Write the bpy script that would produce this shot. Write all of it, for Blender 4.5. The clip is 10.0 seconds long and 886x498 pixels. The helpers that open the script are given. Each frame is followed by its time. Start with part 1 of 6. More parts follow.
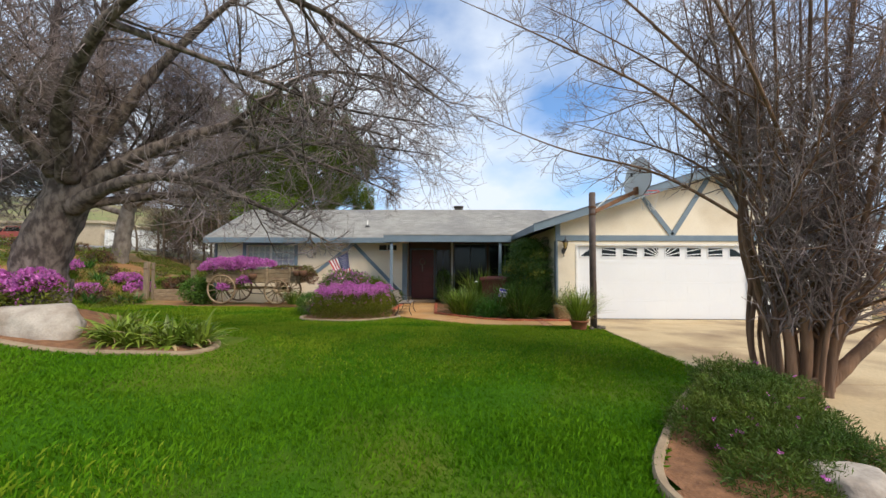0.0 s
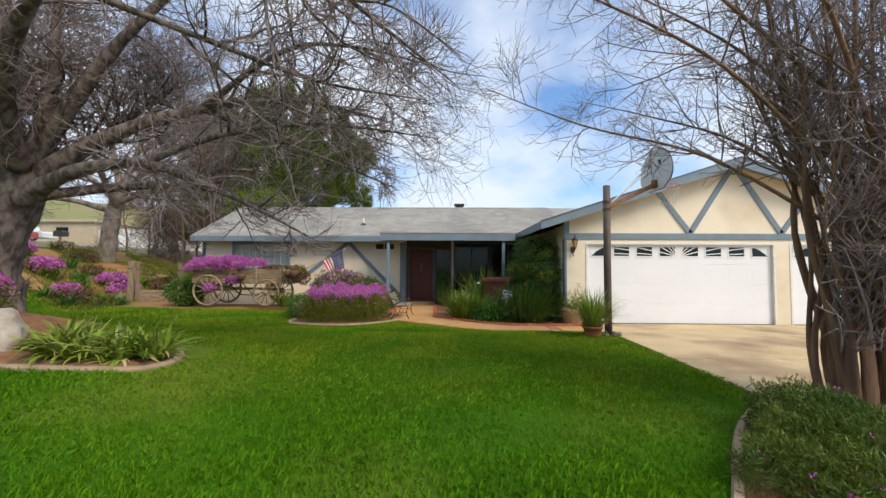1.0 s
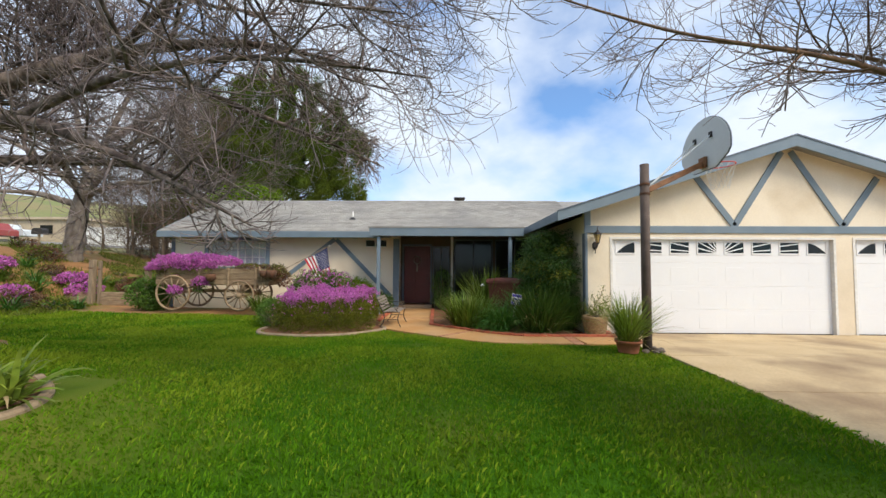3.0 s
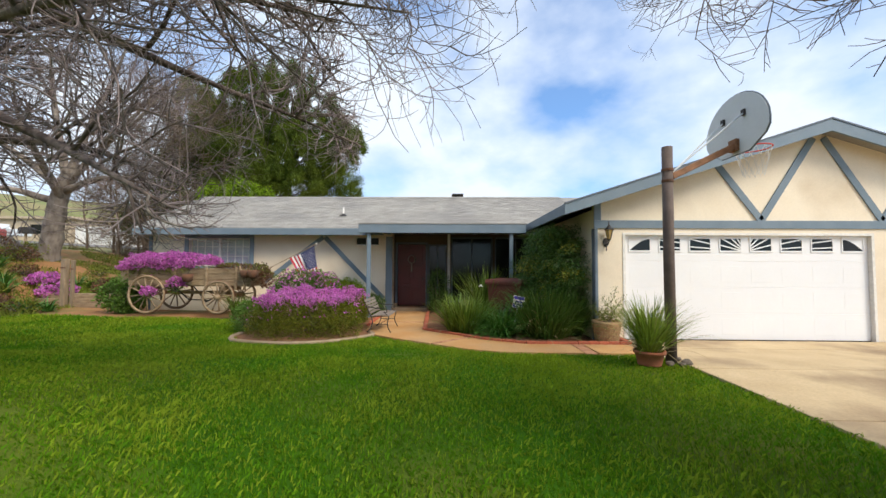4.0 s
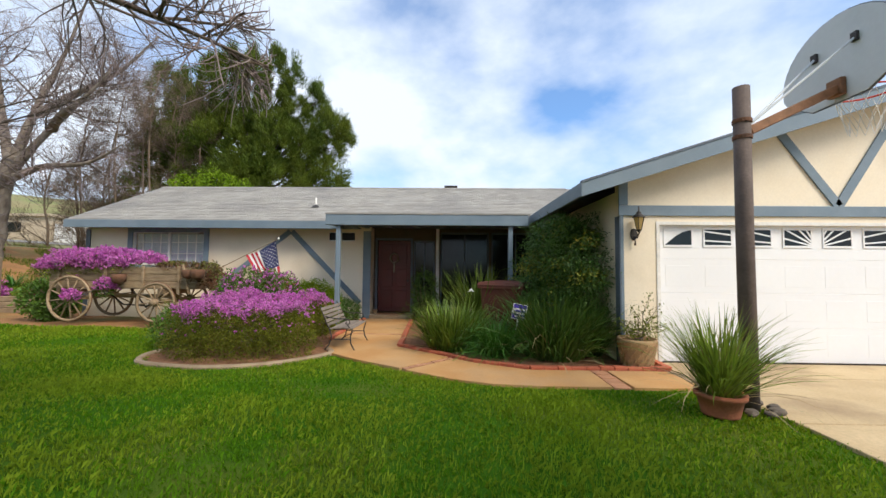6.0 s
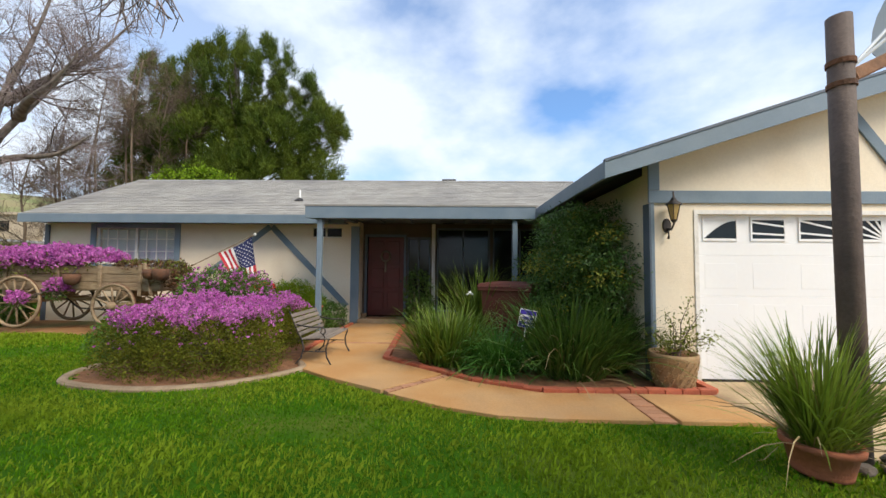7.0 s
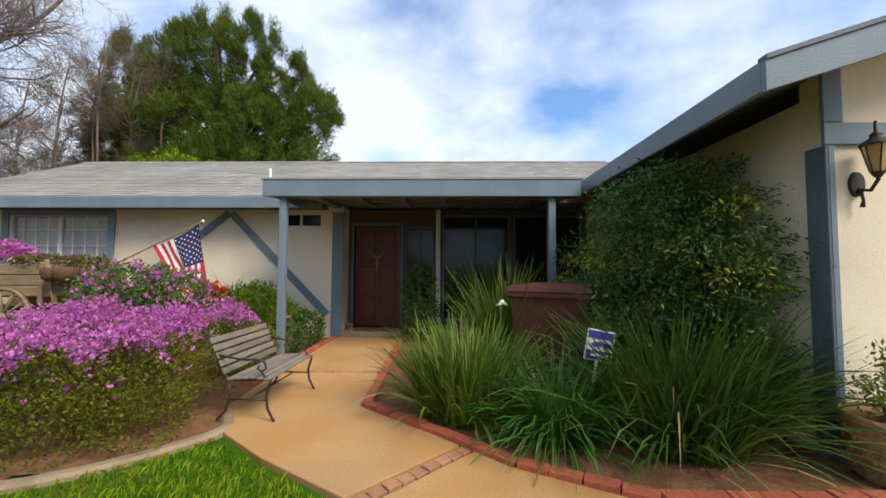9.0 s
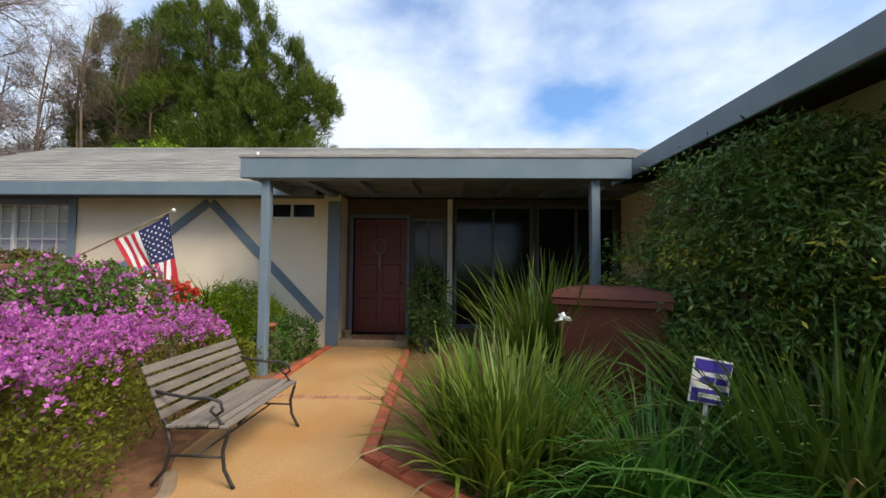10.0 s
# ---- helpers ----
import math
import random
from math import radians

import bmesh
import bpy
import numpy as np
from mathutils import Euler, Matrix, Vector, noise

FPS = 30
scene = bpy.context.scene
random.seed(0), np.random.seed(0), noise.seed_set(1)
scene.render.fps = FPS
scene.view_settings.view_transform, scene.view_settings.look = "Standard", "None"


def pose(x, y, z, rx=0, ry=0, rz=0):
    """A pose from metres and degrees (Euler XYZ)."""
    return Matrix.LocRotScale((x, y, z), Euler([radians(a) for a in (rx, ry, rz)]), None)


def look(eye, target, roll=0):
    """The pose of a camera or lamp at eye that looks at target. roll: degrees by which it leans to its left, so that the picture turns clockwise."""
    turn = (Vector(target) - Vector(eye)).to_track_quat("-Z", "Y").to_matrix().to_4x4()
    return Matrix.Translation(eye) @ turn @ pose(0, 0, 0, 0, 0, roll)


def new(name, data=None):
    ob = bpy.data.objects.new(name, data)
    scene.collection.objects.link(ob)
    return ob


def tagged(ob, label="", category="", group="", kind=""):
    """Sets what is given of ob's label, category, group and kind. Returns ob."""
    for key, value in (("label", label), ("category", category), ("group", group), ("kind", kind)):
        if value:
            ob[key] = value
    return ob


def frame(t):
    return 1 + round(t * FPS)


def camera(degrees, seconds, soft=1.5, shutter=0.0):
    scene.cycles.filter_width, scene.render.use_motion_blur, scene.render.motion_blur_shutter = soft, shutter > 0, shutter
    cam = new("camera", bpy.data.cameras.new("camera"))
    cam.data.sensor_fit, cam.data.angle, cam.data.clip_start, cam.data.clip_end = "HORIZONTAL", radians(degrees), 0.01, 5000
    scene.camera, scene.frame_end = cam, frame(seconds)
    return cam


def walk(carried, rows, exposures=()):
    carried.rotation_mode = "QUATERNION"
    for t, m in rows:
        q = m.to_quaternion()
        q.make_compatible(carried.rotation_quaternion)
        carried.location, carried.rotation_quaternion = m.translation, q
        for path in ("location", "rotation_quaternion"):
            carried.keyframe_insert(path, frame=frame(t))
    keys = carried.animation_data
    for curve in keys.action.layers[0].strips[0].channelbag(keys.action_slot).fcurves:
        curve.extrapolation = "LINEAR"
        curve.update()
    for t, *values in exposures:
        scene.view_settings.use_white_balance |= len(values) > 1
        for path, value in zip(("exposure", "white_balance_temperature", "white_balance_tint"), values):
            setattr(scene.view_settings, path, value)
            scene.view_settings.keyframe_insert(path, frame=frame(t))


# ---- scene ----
cam = camera(99.5, 10.0)
PATH = [
    (0, (0.574, 0.077, 1.512), (0.529, 2.075, 1.599), 0.2),
    (0.5, (0.565, 0.46, 1.508), (0.52, 2.457, 1.595), 0.2),
    (1, (0.566, 0.855, 1.507), (0.52, 2.853, 1.595), 0.3),
    (1.5, (0.601, 1.232, 1.508), (0.554, 3.23, 1.593), 0.3),
    (2, (0.596, 1.62, 1.506), (0.55, 3.617, 1.591), 0.3),
    (2.5, (0.569, 2.02, 1.504), (0.524, 4.018, 1.589), 0.3),
    (4, (0.679, 3.286, 1.455), (0.635, 5.284, 1.544), 0.3),
    (4.5, (0.781, 3.71, 1.45), (0.737, 5.707, 1.541), 0.4),
    (5, (0.865, 4.153, 1.436), (0.823, 6.15, 1.529), 0.4),
    (5.5, (0.923, 4.615, 1.422), (0.88, 6.612, 1.518), 0.5),
    (7, (1.058, 6.094, 1.387), (1.013, 8.091, 1.485), 0.5),
    (7.5, (1.059, 6.624, 1.373), (1.012, 8.621, 1.471), 0.4),
    (8, (1.018, 7.119, 1.347), (0.972, 9.116, 1.45), 0.4),
    (8.5, (0.968, 7.627, 1.345), (0.921, 9.624, 1.444), 0.4),
    (9, (0.894, 8.148, 1.331), (0.842, 10.145, 1.429), 0.3),
    (9.5, (0.772, 8.649, 1.331), (0.724, 10.646, 1.425), 0.5),
    (10, (0.657, 9.138, 1.33), (0.603, 11.135, 1.419), 0.5),
]
walk(cam, [(t, look(eye, target, roll)) for t, eye, target, roll in PATH],
     exposures=[(0.0, 0.17), (2.5, 0.19), (4.0, 0.32), (8.0, 0.32), (10.0, 0.32)])

# ---- light ----
SUN_FROM = Vector((0.66, -0.58, 0.88)).normalized()
world = bpy.data.worlds.new("sky")
scene.world = world
world.use_nodes = True
wn, wl = world.node_tree.nodes, world.node_tree.links
wn.clear()
w_out = wn.new("ShaderNodeOutputWorld")
w_bg = wn.new("ShaderNodeBackground")
w_sky = wn.new("ShaderNodeTexSky")
w_sky.sky_type = "NISHITA"
w_sky.sun_disc = False
w_sky.sun_elevation = math.asin(SUN_FROM.z)
w_sky.sun_rotation = math.atan2(SUN_FROM.x, SUN_FROM.y)
w_sky.air_density, w_sky.dust_density, w_sky.ozone_density = 1.0, 0.6, 2.0
w_co = wn.new("ShaderNodeTexCoord")
w_map = wn.new("ShaderNodeMapping")
w_map.inputs["Location"].default_value = (0.95, 0.1, 0.72)
w_map.inputs["Scale"].default_value = (1.0, 1.0, 1.7)
w_n = wn.new("ShaderNodeTexNoise")
w_n.inputs["Scale"].default_value = 2.1
w_n.inputs["Detail"].default_value = 7.0
w_n.inputs["Roughness"].default_value = 0.52
w_r = wn.new("ShaderNodeValToRGB")
w_r.color_ramp.elements[0].position, w_r.color_ramp.elements[0].color = 0.37, (0.16, 0.16, 0.16, 1)
w_r.color_ramp.elements[1].position, w_r.color_ramp.elements[1].color = 0.60, (1, 1, 1, 1)
w_mix = wn.new("ShaderNodeMix")
w_mix.data_type = "RGBA"
w_tint = wn.new("ShaderNodeMix")
w_tint.data_type = "RGBA"
w_tint.blend_type = "MULTIPLY"
w_tint.inputs["Factor"].default_value = 1.0
w_tint.inputs[7].default_value = (0.62, 1.36, 1.92, 1)
w_mix.inputs[7].default_value = (7.7, 8.5, 9.7, 1)
wl.new(w_co.outputs["Generated"], w_map.inputs["Vector"])
wl.new(w_map.outputs["Vector"], w_n.inputs["Vector"])
wl.new(w_n.outputs["Fac"], w_r.inputs["Fac"])
w_sep = wn.new("ShaderNodeSeparateXYZ")
w_west = wn.new("ShaderNodeMapRange")
w_west.inputs["From Min"].default_value, w_west.inputs["From Max"].default_value = 0.04, -0.40
w_west.inputs["To Max"].default_value = 0.30
w_more = wn.new("ShaderNodeMath")
w_more.operation, w_more.use_clamp = "ADD", True
wl.new(w_co.outputs["Generated"], w_sep.inputs["Vector"])
wl.new(w_sep.outputs["X"], w_west.inputs["Value"])
wl.new(w_r.outputs["Color"], w_more.inputs[0])
wl.new(w_west.outputs["Result"], w_more.inputs[1])
wl.new(w_more.outputs["Value"], w_mix.inputs["Factor"])
wl.new(w_sky.outputs["Color"], w_tint.inputs[6])
wl.new(w_tint.outputs[2], w_mix.inputs[6])
wl.new(w_mix.outputs[2], w_bg.inputs["Color"])
w_bg.inputs["Strength"].default_value = 0.10
wl.new(w_bg.outputs["Background"], w_out.inputs["Surface"])
sun = new("sun", bpy.data.lights.new("sun", "SUN"))
sun.data.energy, sun.data.angle, sun.data.color = 3.3, radians(26.0), (1.0, 0.89, 0.73)
sun.matrix_world = look(SUN_FROM * 60, (0, 0, 0))


# ---- materials ----
def material(name, col, col2=None, rough=0.8, scale=6.0, fine=60.0, bump=0.3, bump_scale=80.0, metal=0.0, island=0.0, each=0.0,
             stretch=(1, 1, 1), spec=0.5, translucent=0.0, sharp=(0.35, 0.65), stain=None, stain_scale=0.6, grain=0.22):
    m = bpy.data.materials.new(name)
    m.use_nodes = True
    n, l = m.node_tree.nodes, m.node_tree.links
    b = n["Principled BSDF"]
    b.inputs["Roughness"].default_value, b.inputs["Metallic"].default_value = rough, metal
    b.inputs["Specular IOR Level"].default_value = spec
    co = n.new("ShaderNodeTexCoord")
    mp = n.new("ShaderNodeMapping")
    mp.inputs["Scale"].default_value = stretch
    l.new(co.outputs["Object"], mp.inputs["Vector"])
    col2 = col2 or tuple(c * 0.7 for c in col)
    def noise_at(s, detail=4.0):
        t = n.new("ShaderNodeTexNoise")
        t.inputs["Scale"].default_value, t.inputs["Detail"].default_value = s, detail
        l.new(mp.outputs["Vector"], t.inputs["Vector"])
        return t
    big, small = noise_at(scale), noise_at(fine, 3.0)
    rp = n.new("ShaderNodeValToRGB")
    rp.color_ramp.elements[0].position, rp.color_ramp.elements[0].color = sharp[0], (*col, 1)
    rp.color_ramp.elements[1].position, rp.color_ramp.elements[1].color = sharp[1], (*col2, 1)
    l.new(big.outputs["Fac"], rp.inputs["Fac"])
    out = rp.outputs["Color"]
    if stain:
        st = noise_at(stain_scale, 6.0)
        sr = n.new("ShaderNodeValToRGB")
        sr.color_ramp.elements[0].position, sr.color_ramp.elements[1].position = 0.48, 0.68
        l.new(st.outputs["Fac"], sr.inputs["Fac"])
        mx = n.new("ShaderNodeMix")
        mx.data_type = "RGBA"
        mx.inputs[7].default_value = (*stain, 1)
        l.new(sr.outputs["Color"], mx.inputs["Factor"])
        l.new(out, mx.inputs[6])
        out = mx.outputs[2]
    hsv = n.new("ShaderNodeHueSaturation")
    l.new(out, hsv.inputs["Color"])
    val = n.new("ShaderNodeMapRange")
    val.inputs["To Min"].default_value, val.inputs["To Max"].default_value = 1 - grain, 1 + grain
    l.new(small.outputs["Fac"], val.inputs["Value"])
    last = val.outputs["Result"]
    for amount, kind in ((island, "island"), (each, "each")):
        if amount:
            if kind == "island":
                src = n.new("ShaderNodeNewGeometry").outputs["Random Per Island"]
            else:
                src = n.new("ShaderNodeObjectInfo").outputs["Random"]
            r = n.new("ShaderNodeMapRange")
            r.inputs["To Min"].default_value, r.inputs["To Max"].default_value = 1 - amount, 1 + amount
            l.new(src, r.inputs["Value"])
            mu = n.new("ShaderNodeMath")
            mu.operation = "MULTIPLY"
            l.new(last, mu.inputs[0])
            l.new(r.outputs["Result"], mu.inputs[1])
            last = mu.outputs["Value"]
    l.new(last, hsv.inputs["Value"])
    l.new(hsv.outputs["Color"], b.inputs["Base Color"])
    if bump:
        bt = noise_at(bump_scale, 5.0)
        bp = n.new("ShaderNodeBump")
        bp.inputs["Strength"].default_value, bp.inputs["Distance"].default_value = bump, 0.02
        l.new(bt.outputs["Fac"], bp.inputs["Height"])
        l.new(bp.outputs["Normal"], b.inputs["Normal"])
    if translucent:
        tr = n.new("ShaderNodeBsdfTranslucent")
        ms = n.new("ShaderNodeMixShader")
        ms.inputs["Fac"].default_value = translucent
        l.new(hsv.outputs["Color"], tr.inputs["Color"])
        l.new(b.outputs["BSDF"], ms.inputs[1])
        l.new(tr.outputs["BSDF"], ms.inputs[2])
        l.new(ms.outputs["Shader"], n["Material Output"].inputs["Surface"])
    return m


STUCCO = material("cream stucco", (0.79, 0.69, 0.535), (0.83, 0.74, 0.595), 0.95, 1.2, 30, 0.16, 55, stain=(0.66, 0.55, 0.40), grain=0.07)
TRIM = material("blue grey painted wood", (0.145, 0.20, 0.25), (0.175, 0.23, 0.28), 0.6, 3, 40, 0.15, 60, grain=0.08)
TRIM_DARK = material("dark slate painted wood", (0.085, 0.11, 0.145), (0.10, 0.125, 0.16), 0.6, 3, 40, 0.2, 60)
SHINGLE = material("weathered grey asphalt shingle", (0.29, 0.275, 0.25), (0.35, 0.335, 0.305), 0.95, 2.2, 90, 0.6, 120, island=0.08, stain=(0.25, 0.24, 0.225))
WHITE = material("white painted steel", (0.80, 0.80, 0.80), (0.77, 0.77, 0.78), 0.45, 1, 20, 0, grain=0.02)
WHITE_TRIM = material("off-white painted wood", (0.72, 0.70, 0.66), (0.66, 0.64, 0.6), 0.6, 3, 20, 0.1, 40)
CONCRETE = material("tan concrete", (0.44, 0.225, 0.075), (0.49, 0.285, 0.115), 0.9, 1.6, 50, 0.25, 90, stain=(0.40, 0.24, 0.11), stain_scale=0.9)
DRIVE = material("pale driveway concrete", (0.48, 0.355, 0.20), (0.55, 0.42, 0.245), 0.9, 1.2, 40, 0.25, 90, stain=(0.27, 0.185, 0.105), stain_scale=0.7)
CURB = material("weathered concrete curb", (0.26, 0.185, 0.115), (0.35, 0.26, 0.165), 0.95, 5, 50, 0.4, 60)
PAVER = material("worn pinkish paver", (0.44, 0.22, 0.115), (0.36, 0.17, 0.09), 0.9, 6, 50, 0.5, 70, each=0.15)
BRICK = material("red brick", (0.47, 0.125, 0.06), (0.34, 0.085, 0.045), 0.9, 6, 50, 0.5, 70, each=0.22)
SOIL = material("brown mulch soil", (0.27, 0.13, 0.06), (0.17, 0.078, 0.035), 1.0, 9, 60, 0.9, 40)
DIRT = material("red brown dirt", (0.32, 0.16, 0.06), (0.25, 0.125, 0.045), 1.0, 2.5, 40, 0.7, 25, stain=(0.15, 0.14, 0.04), stain_scale=0.55)
LAWN = material("lawn turf", (0.050, 0.14, 0.004), (0.036, 0.11, 0.003), 0.95, 1.3, 90, 1.0, 70, spec=0.1, stain=(0.15, 0.17, 0.025), stain_scale=0.5)
FIELD = material("dry hillside grass", (0.17, 0.20, 0.06), (0.24, 0.19, 0.09), 1.0, 0.12, 2, 0.5, 4)
LEAF_NEEDLE = material("fine green needle leaves", (0.05, 0.095, 0.010), (0.105, 0.14, 0.016), 0.6, 2, 8, 0, island=0.4, translucent=0.2, spec=0.3)
BLADE_PALE_SUNLIT = material("paler yellow green grass blades with sunlight in the colour", (0.17, 0.265, 0.012), (0.235, 0.315, 0.02), 0.7, 0.9, 4, 0, island=0.2, translucent=0.3, spec=0.1)
BLADE = material("lawn grass blades", (0.066, 0.185, 0.003), (0.098, 0.225, 0.005), 0.7, 0.9, 4, 0, island=0.2, stain=(0.12, 0.225, 0.007), stain_scale=0.55, translucent=0.3, spec=0.1)
DOOR_RED = material("dark red painted door", (0.105, 0.010, 0.009), (0.08, 0.008, 0.007), 0.45, 3, 30, 0.1, 40)
# dark brown carries the porch shade on the entry wall
ENTRY_SHADED = material("dark brown entry wall with porch shade in its colour", (0.095, 0.065, 0.045), (0.07, 0.05, 0.035), 0.8, 4, 40, 0.3, 40)
GLASS_DARK = material("dark window glass", (0.010, 0.011, 0.013), (0.016, 0.018, 0.02), 0.1, 2, 10, 0, spec=0.25)
BLIND = material("pale blue grey blinds", (0.40, 0.46, 0.52), (0.35, 0.41, 0.47), 0.7, 4, 30, 0, grain=0.05)
BARK = material("grey brown bark", (0.07, 0.05, 0.043), (0.22, 0.17, 0.145), 0.95, 11, 60, 1.0, 22, stretch=(1, 1, 0.5), sharp=(0.40, 0.62))
BARK_TRUNK = material("rugged pale trunk bark", (0.10, 0.08, 0.065), (0.30, 0.25, 0.20), 0.95, 8, 40, 1.0, 16, stretch=(1, 1, 0.45), sharp=(0.38, 0.60))
BARK_PALE = material("mottled pale bark", (0.28, 0.235, 0.19), (0.13, 0.10, 0.08), 0.95, 5, 40, 0.9, 24, stretch=(1, 1, 0.5))
BARK_RED = material("brown peeling bark", (0.26, 0.15, 0.09), (0.12, 0.07, 0.045), 0.9, 9, 60, 0.8, 40, stretch=(1, 1, 0.15))
TWIG = material("grey brown twigs", (0.185, 0.142, 0.135), (0.28, 0.225, 0.215), 0.9, 4, 20, 0, island=0.35)
WOOD_OLD = material("weathered grey wood", (0.33, 0.24, 0.145), (0.22, 0.15, 0.09), 0.9, 14, 90, 0.6, 50, stretch=(0.25, 1, 1), each=0.15)
WOOD_POST = material("weathered post wood", (0.30, 0.22, 0.14), (0.20, 0.15, 0.10), 0.9, 14, 90, 0.6, 50, stretch=(1, 1, 0.2), each=0.12)
WOOD_BENCH = material("silvered bench slat", (0.23, 0.19, 0.155), (0.17, 0.14, 0.115), 0.8, 18, 90, 0.4, 50, stretch=(1, 0.2, 1), each=0.15)
IRON = material("dark wrought iron", (0.045, 0.042, 0.042), (0.07, 0.06, 0.055), 0.55, 8, 50, 0.3, 60, metal=0.6)
RUST = material("rusted steel", (0.16, 0.07, 0.035), (0.10, 0.05, 0.03), 0.9, 9, 50, 0.5, 60)
POLE = material("dark brown steel pole", (0.085, 0.06, 0.05), (0.12, 0.085, 0.07), 0.75, 5, 40, 0.25, 40)
ARM = material("brown wooden arm", (0.26, 0.125, 0.06), (0.18, 0.085, 0.04), 0.8, 8, 50, 0.3, 40)
BOARD = material("pale grey backboard", (0.60, 0.64, 0.66), (0.56, 0.60, 0.62), 0.6, 2, 20, 0.05, 30, grain=0.05)
TERRA = material("terracotta", (0.38, 0.12, 0.055), (0.30, 0.10, 0.05), 0.85, 7, 40, 0.3, 40)
WICKER = material("tan wicker pattern pot", (0.36, 0.24, 0.12), (0.27, 0.17, 0.085), 0.9, 9, 50, 0.6, 50)
BIN = material("brown plastic bin", (0.125, 0.030, 0.015), (0.10, 0.024, 0.012), 0.7, 3, 30, 0.1, 50)
ROCK = material("pale granite boulder", (0.46, 0.40, 0.34), (0.34, 0.29, 0.24), 0.95, 4, 40, 0.8, 14, stain=(0.30, 0.24, 0.19), stain_scale=2.0)
STONE_DARK = material("dark weathered stone", (0.15, 0.12, 0.095), (0.09, 0.075, 0.06), 0.95, 9, 60, 0.6, 30)
LEAF = material("green shrub leaves", (0.065, 0.14, 0.018), (0.11, 0.20, 0.025), 0.6, 3, 12, 0, island=0.4, translucent=0.25, spec=0.35)
LEAF_OLIVE = material("olive shrub leaves", (0.12, 0.15, 0.018), (0.17, 0.19, 0.026), 0.65, 3, 12, 0, island=0.4, translucent=0.25, spec=0.3)
LEAF_DARK = material("dark shrub leaves", (0.045, 0.105, 0.016), (0.08, 0.15, 0.02), 0.55, 3, 12, 0, island=0.45, translucent=0.2, spec=0.4)
LEAF_TIP = material("yellow green young leaves", (0.24, 0.28, 0.02), (0.34, 0.28, 0.03), 0.6, 3, 12, 0, island=0.35, translucent=0.3)
LEAF_FERN = material("bright feathery leaves", (0.15, 0.27, 0.010), (0.22, 0.33, 0.018), 0.65, 3, 12, 0, island=0.4, translucent=0.3, spec=0.2)
LEAF_RED = material("reddish foliage", (0.16, 0.06, 0.03), (0.10, 0.07, 0.03), 0.7, 3, 12, 0, island=0.4, translucent=0.2)
STRAP = material("strap leaves", (0.082, 0.145, 0.013), (0.15, 0.205, 0.026), 0.5, 3, 12, 0, island=0.45, translucent=0.25, spec=0.3)
STRAP_DARK = material("deep green strap leaves", (0.045, 0.10, 0.012), (0.075, 0.135, 0.022), 0.5, 3, 12, 0, island=0.45, translucent=0.2, spec=0.3)
HEDGE_LEAF = material("yellow green hedge leaves", (0.095, 0.115, 0.008), (0.16, 0.165, 0.013), 0.65, 3, 12, 0, island=0.45, translucent=0.25, spec=0.25)
LILY = material("yellow green lily leaves", (0.13, 0.21, 0.02), (0.24, 0.30, 0.04), 0.45, 3, 12, 0, island=0.45, translucent=0.25, spec=0.5)
STRAP_BRIGHT = material("bright green strap leaves", (0.045, 0.15, 0.016), (0.07, 0.185, 0.024), 0.45, 3, 12, 0, island=0.35, translucent=0.25, spec=0.5)
STRAW = material("dry straw leaves", (0.34, 0.25, 0.12), (0.26, 0.19, 0.09), 0.8, 3, 12, 0, island=0.3)
PETAL = material("magenta pink petals", (0.50, 0.10, 0.42), (0.60, 0.20, 0.52), 0.7, 5, 12, 0, island=0.35, translucent=0.3)
PETAL_RED = material("red petals", (0.55, 0.03, 0.02), (0.62, 0.06, 0.03), 0.7, 5, 12, 0, island=0.3, translucent=0.2)
PETAL_WHITE = material("white petals", (0.8, 0.8, 0.78), (0.75, 0.75, 0.7), 0.7, 5, 12, 0, translucent=0.2)
PINE = material("pine needles", (0.058, 0.098, 0.008), (0.115, 0.15, 0.012), 0.65, 0.5, 3, 0, island=0.45, translucent=0.15, spec=0.3)


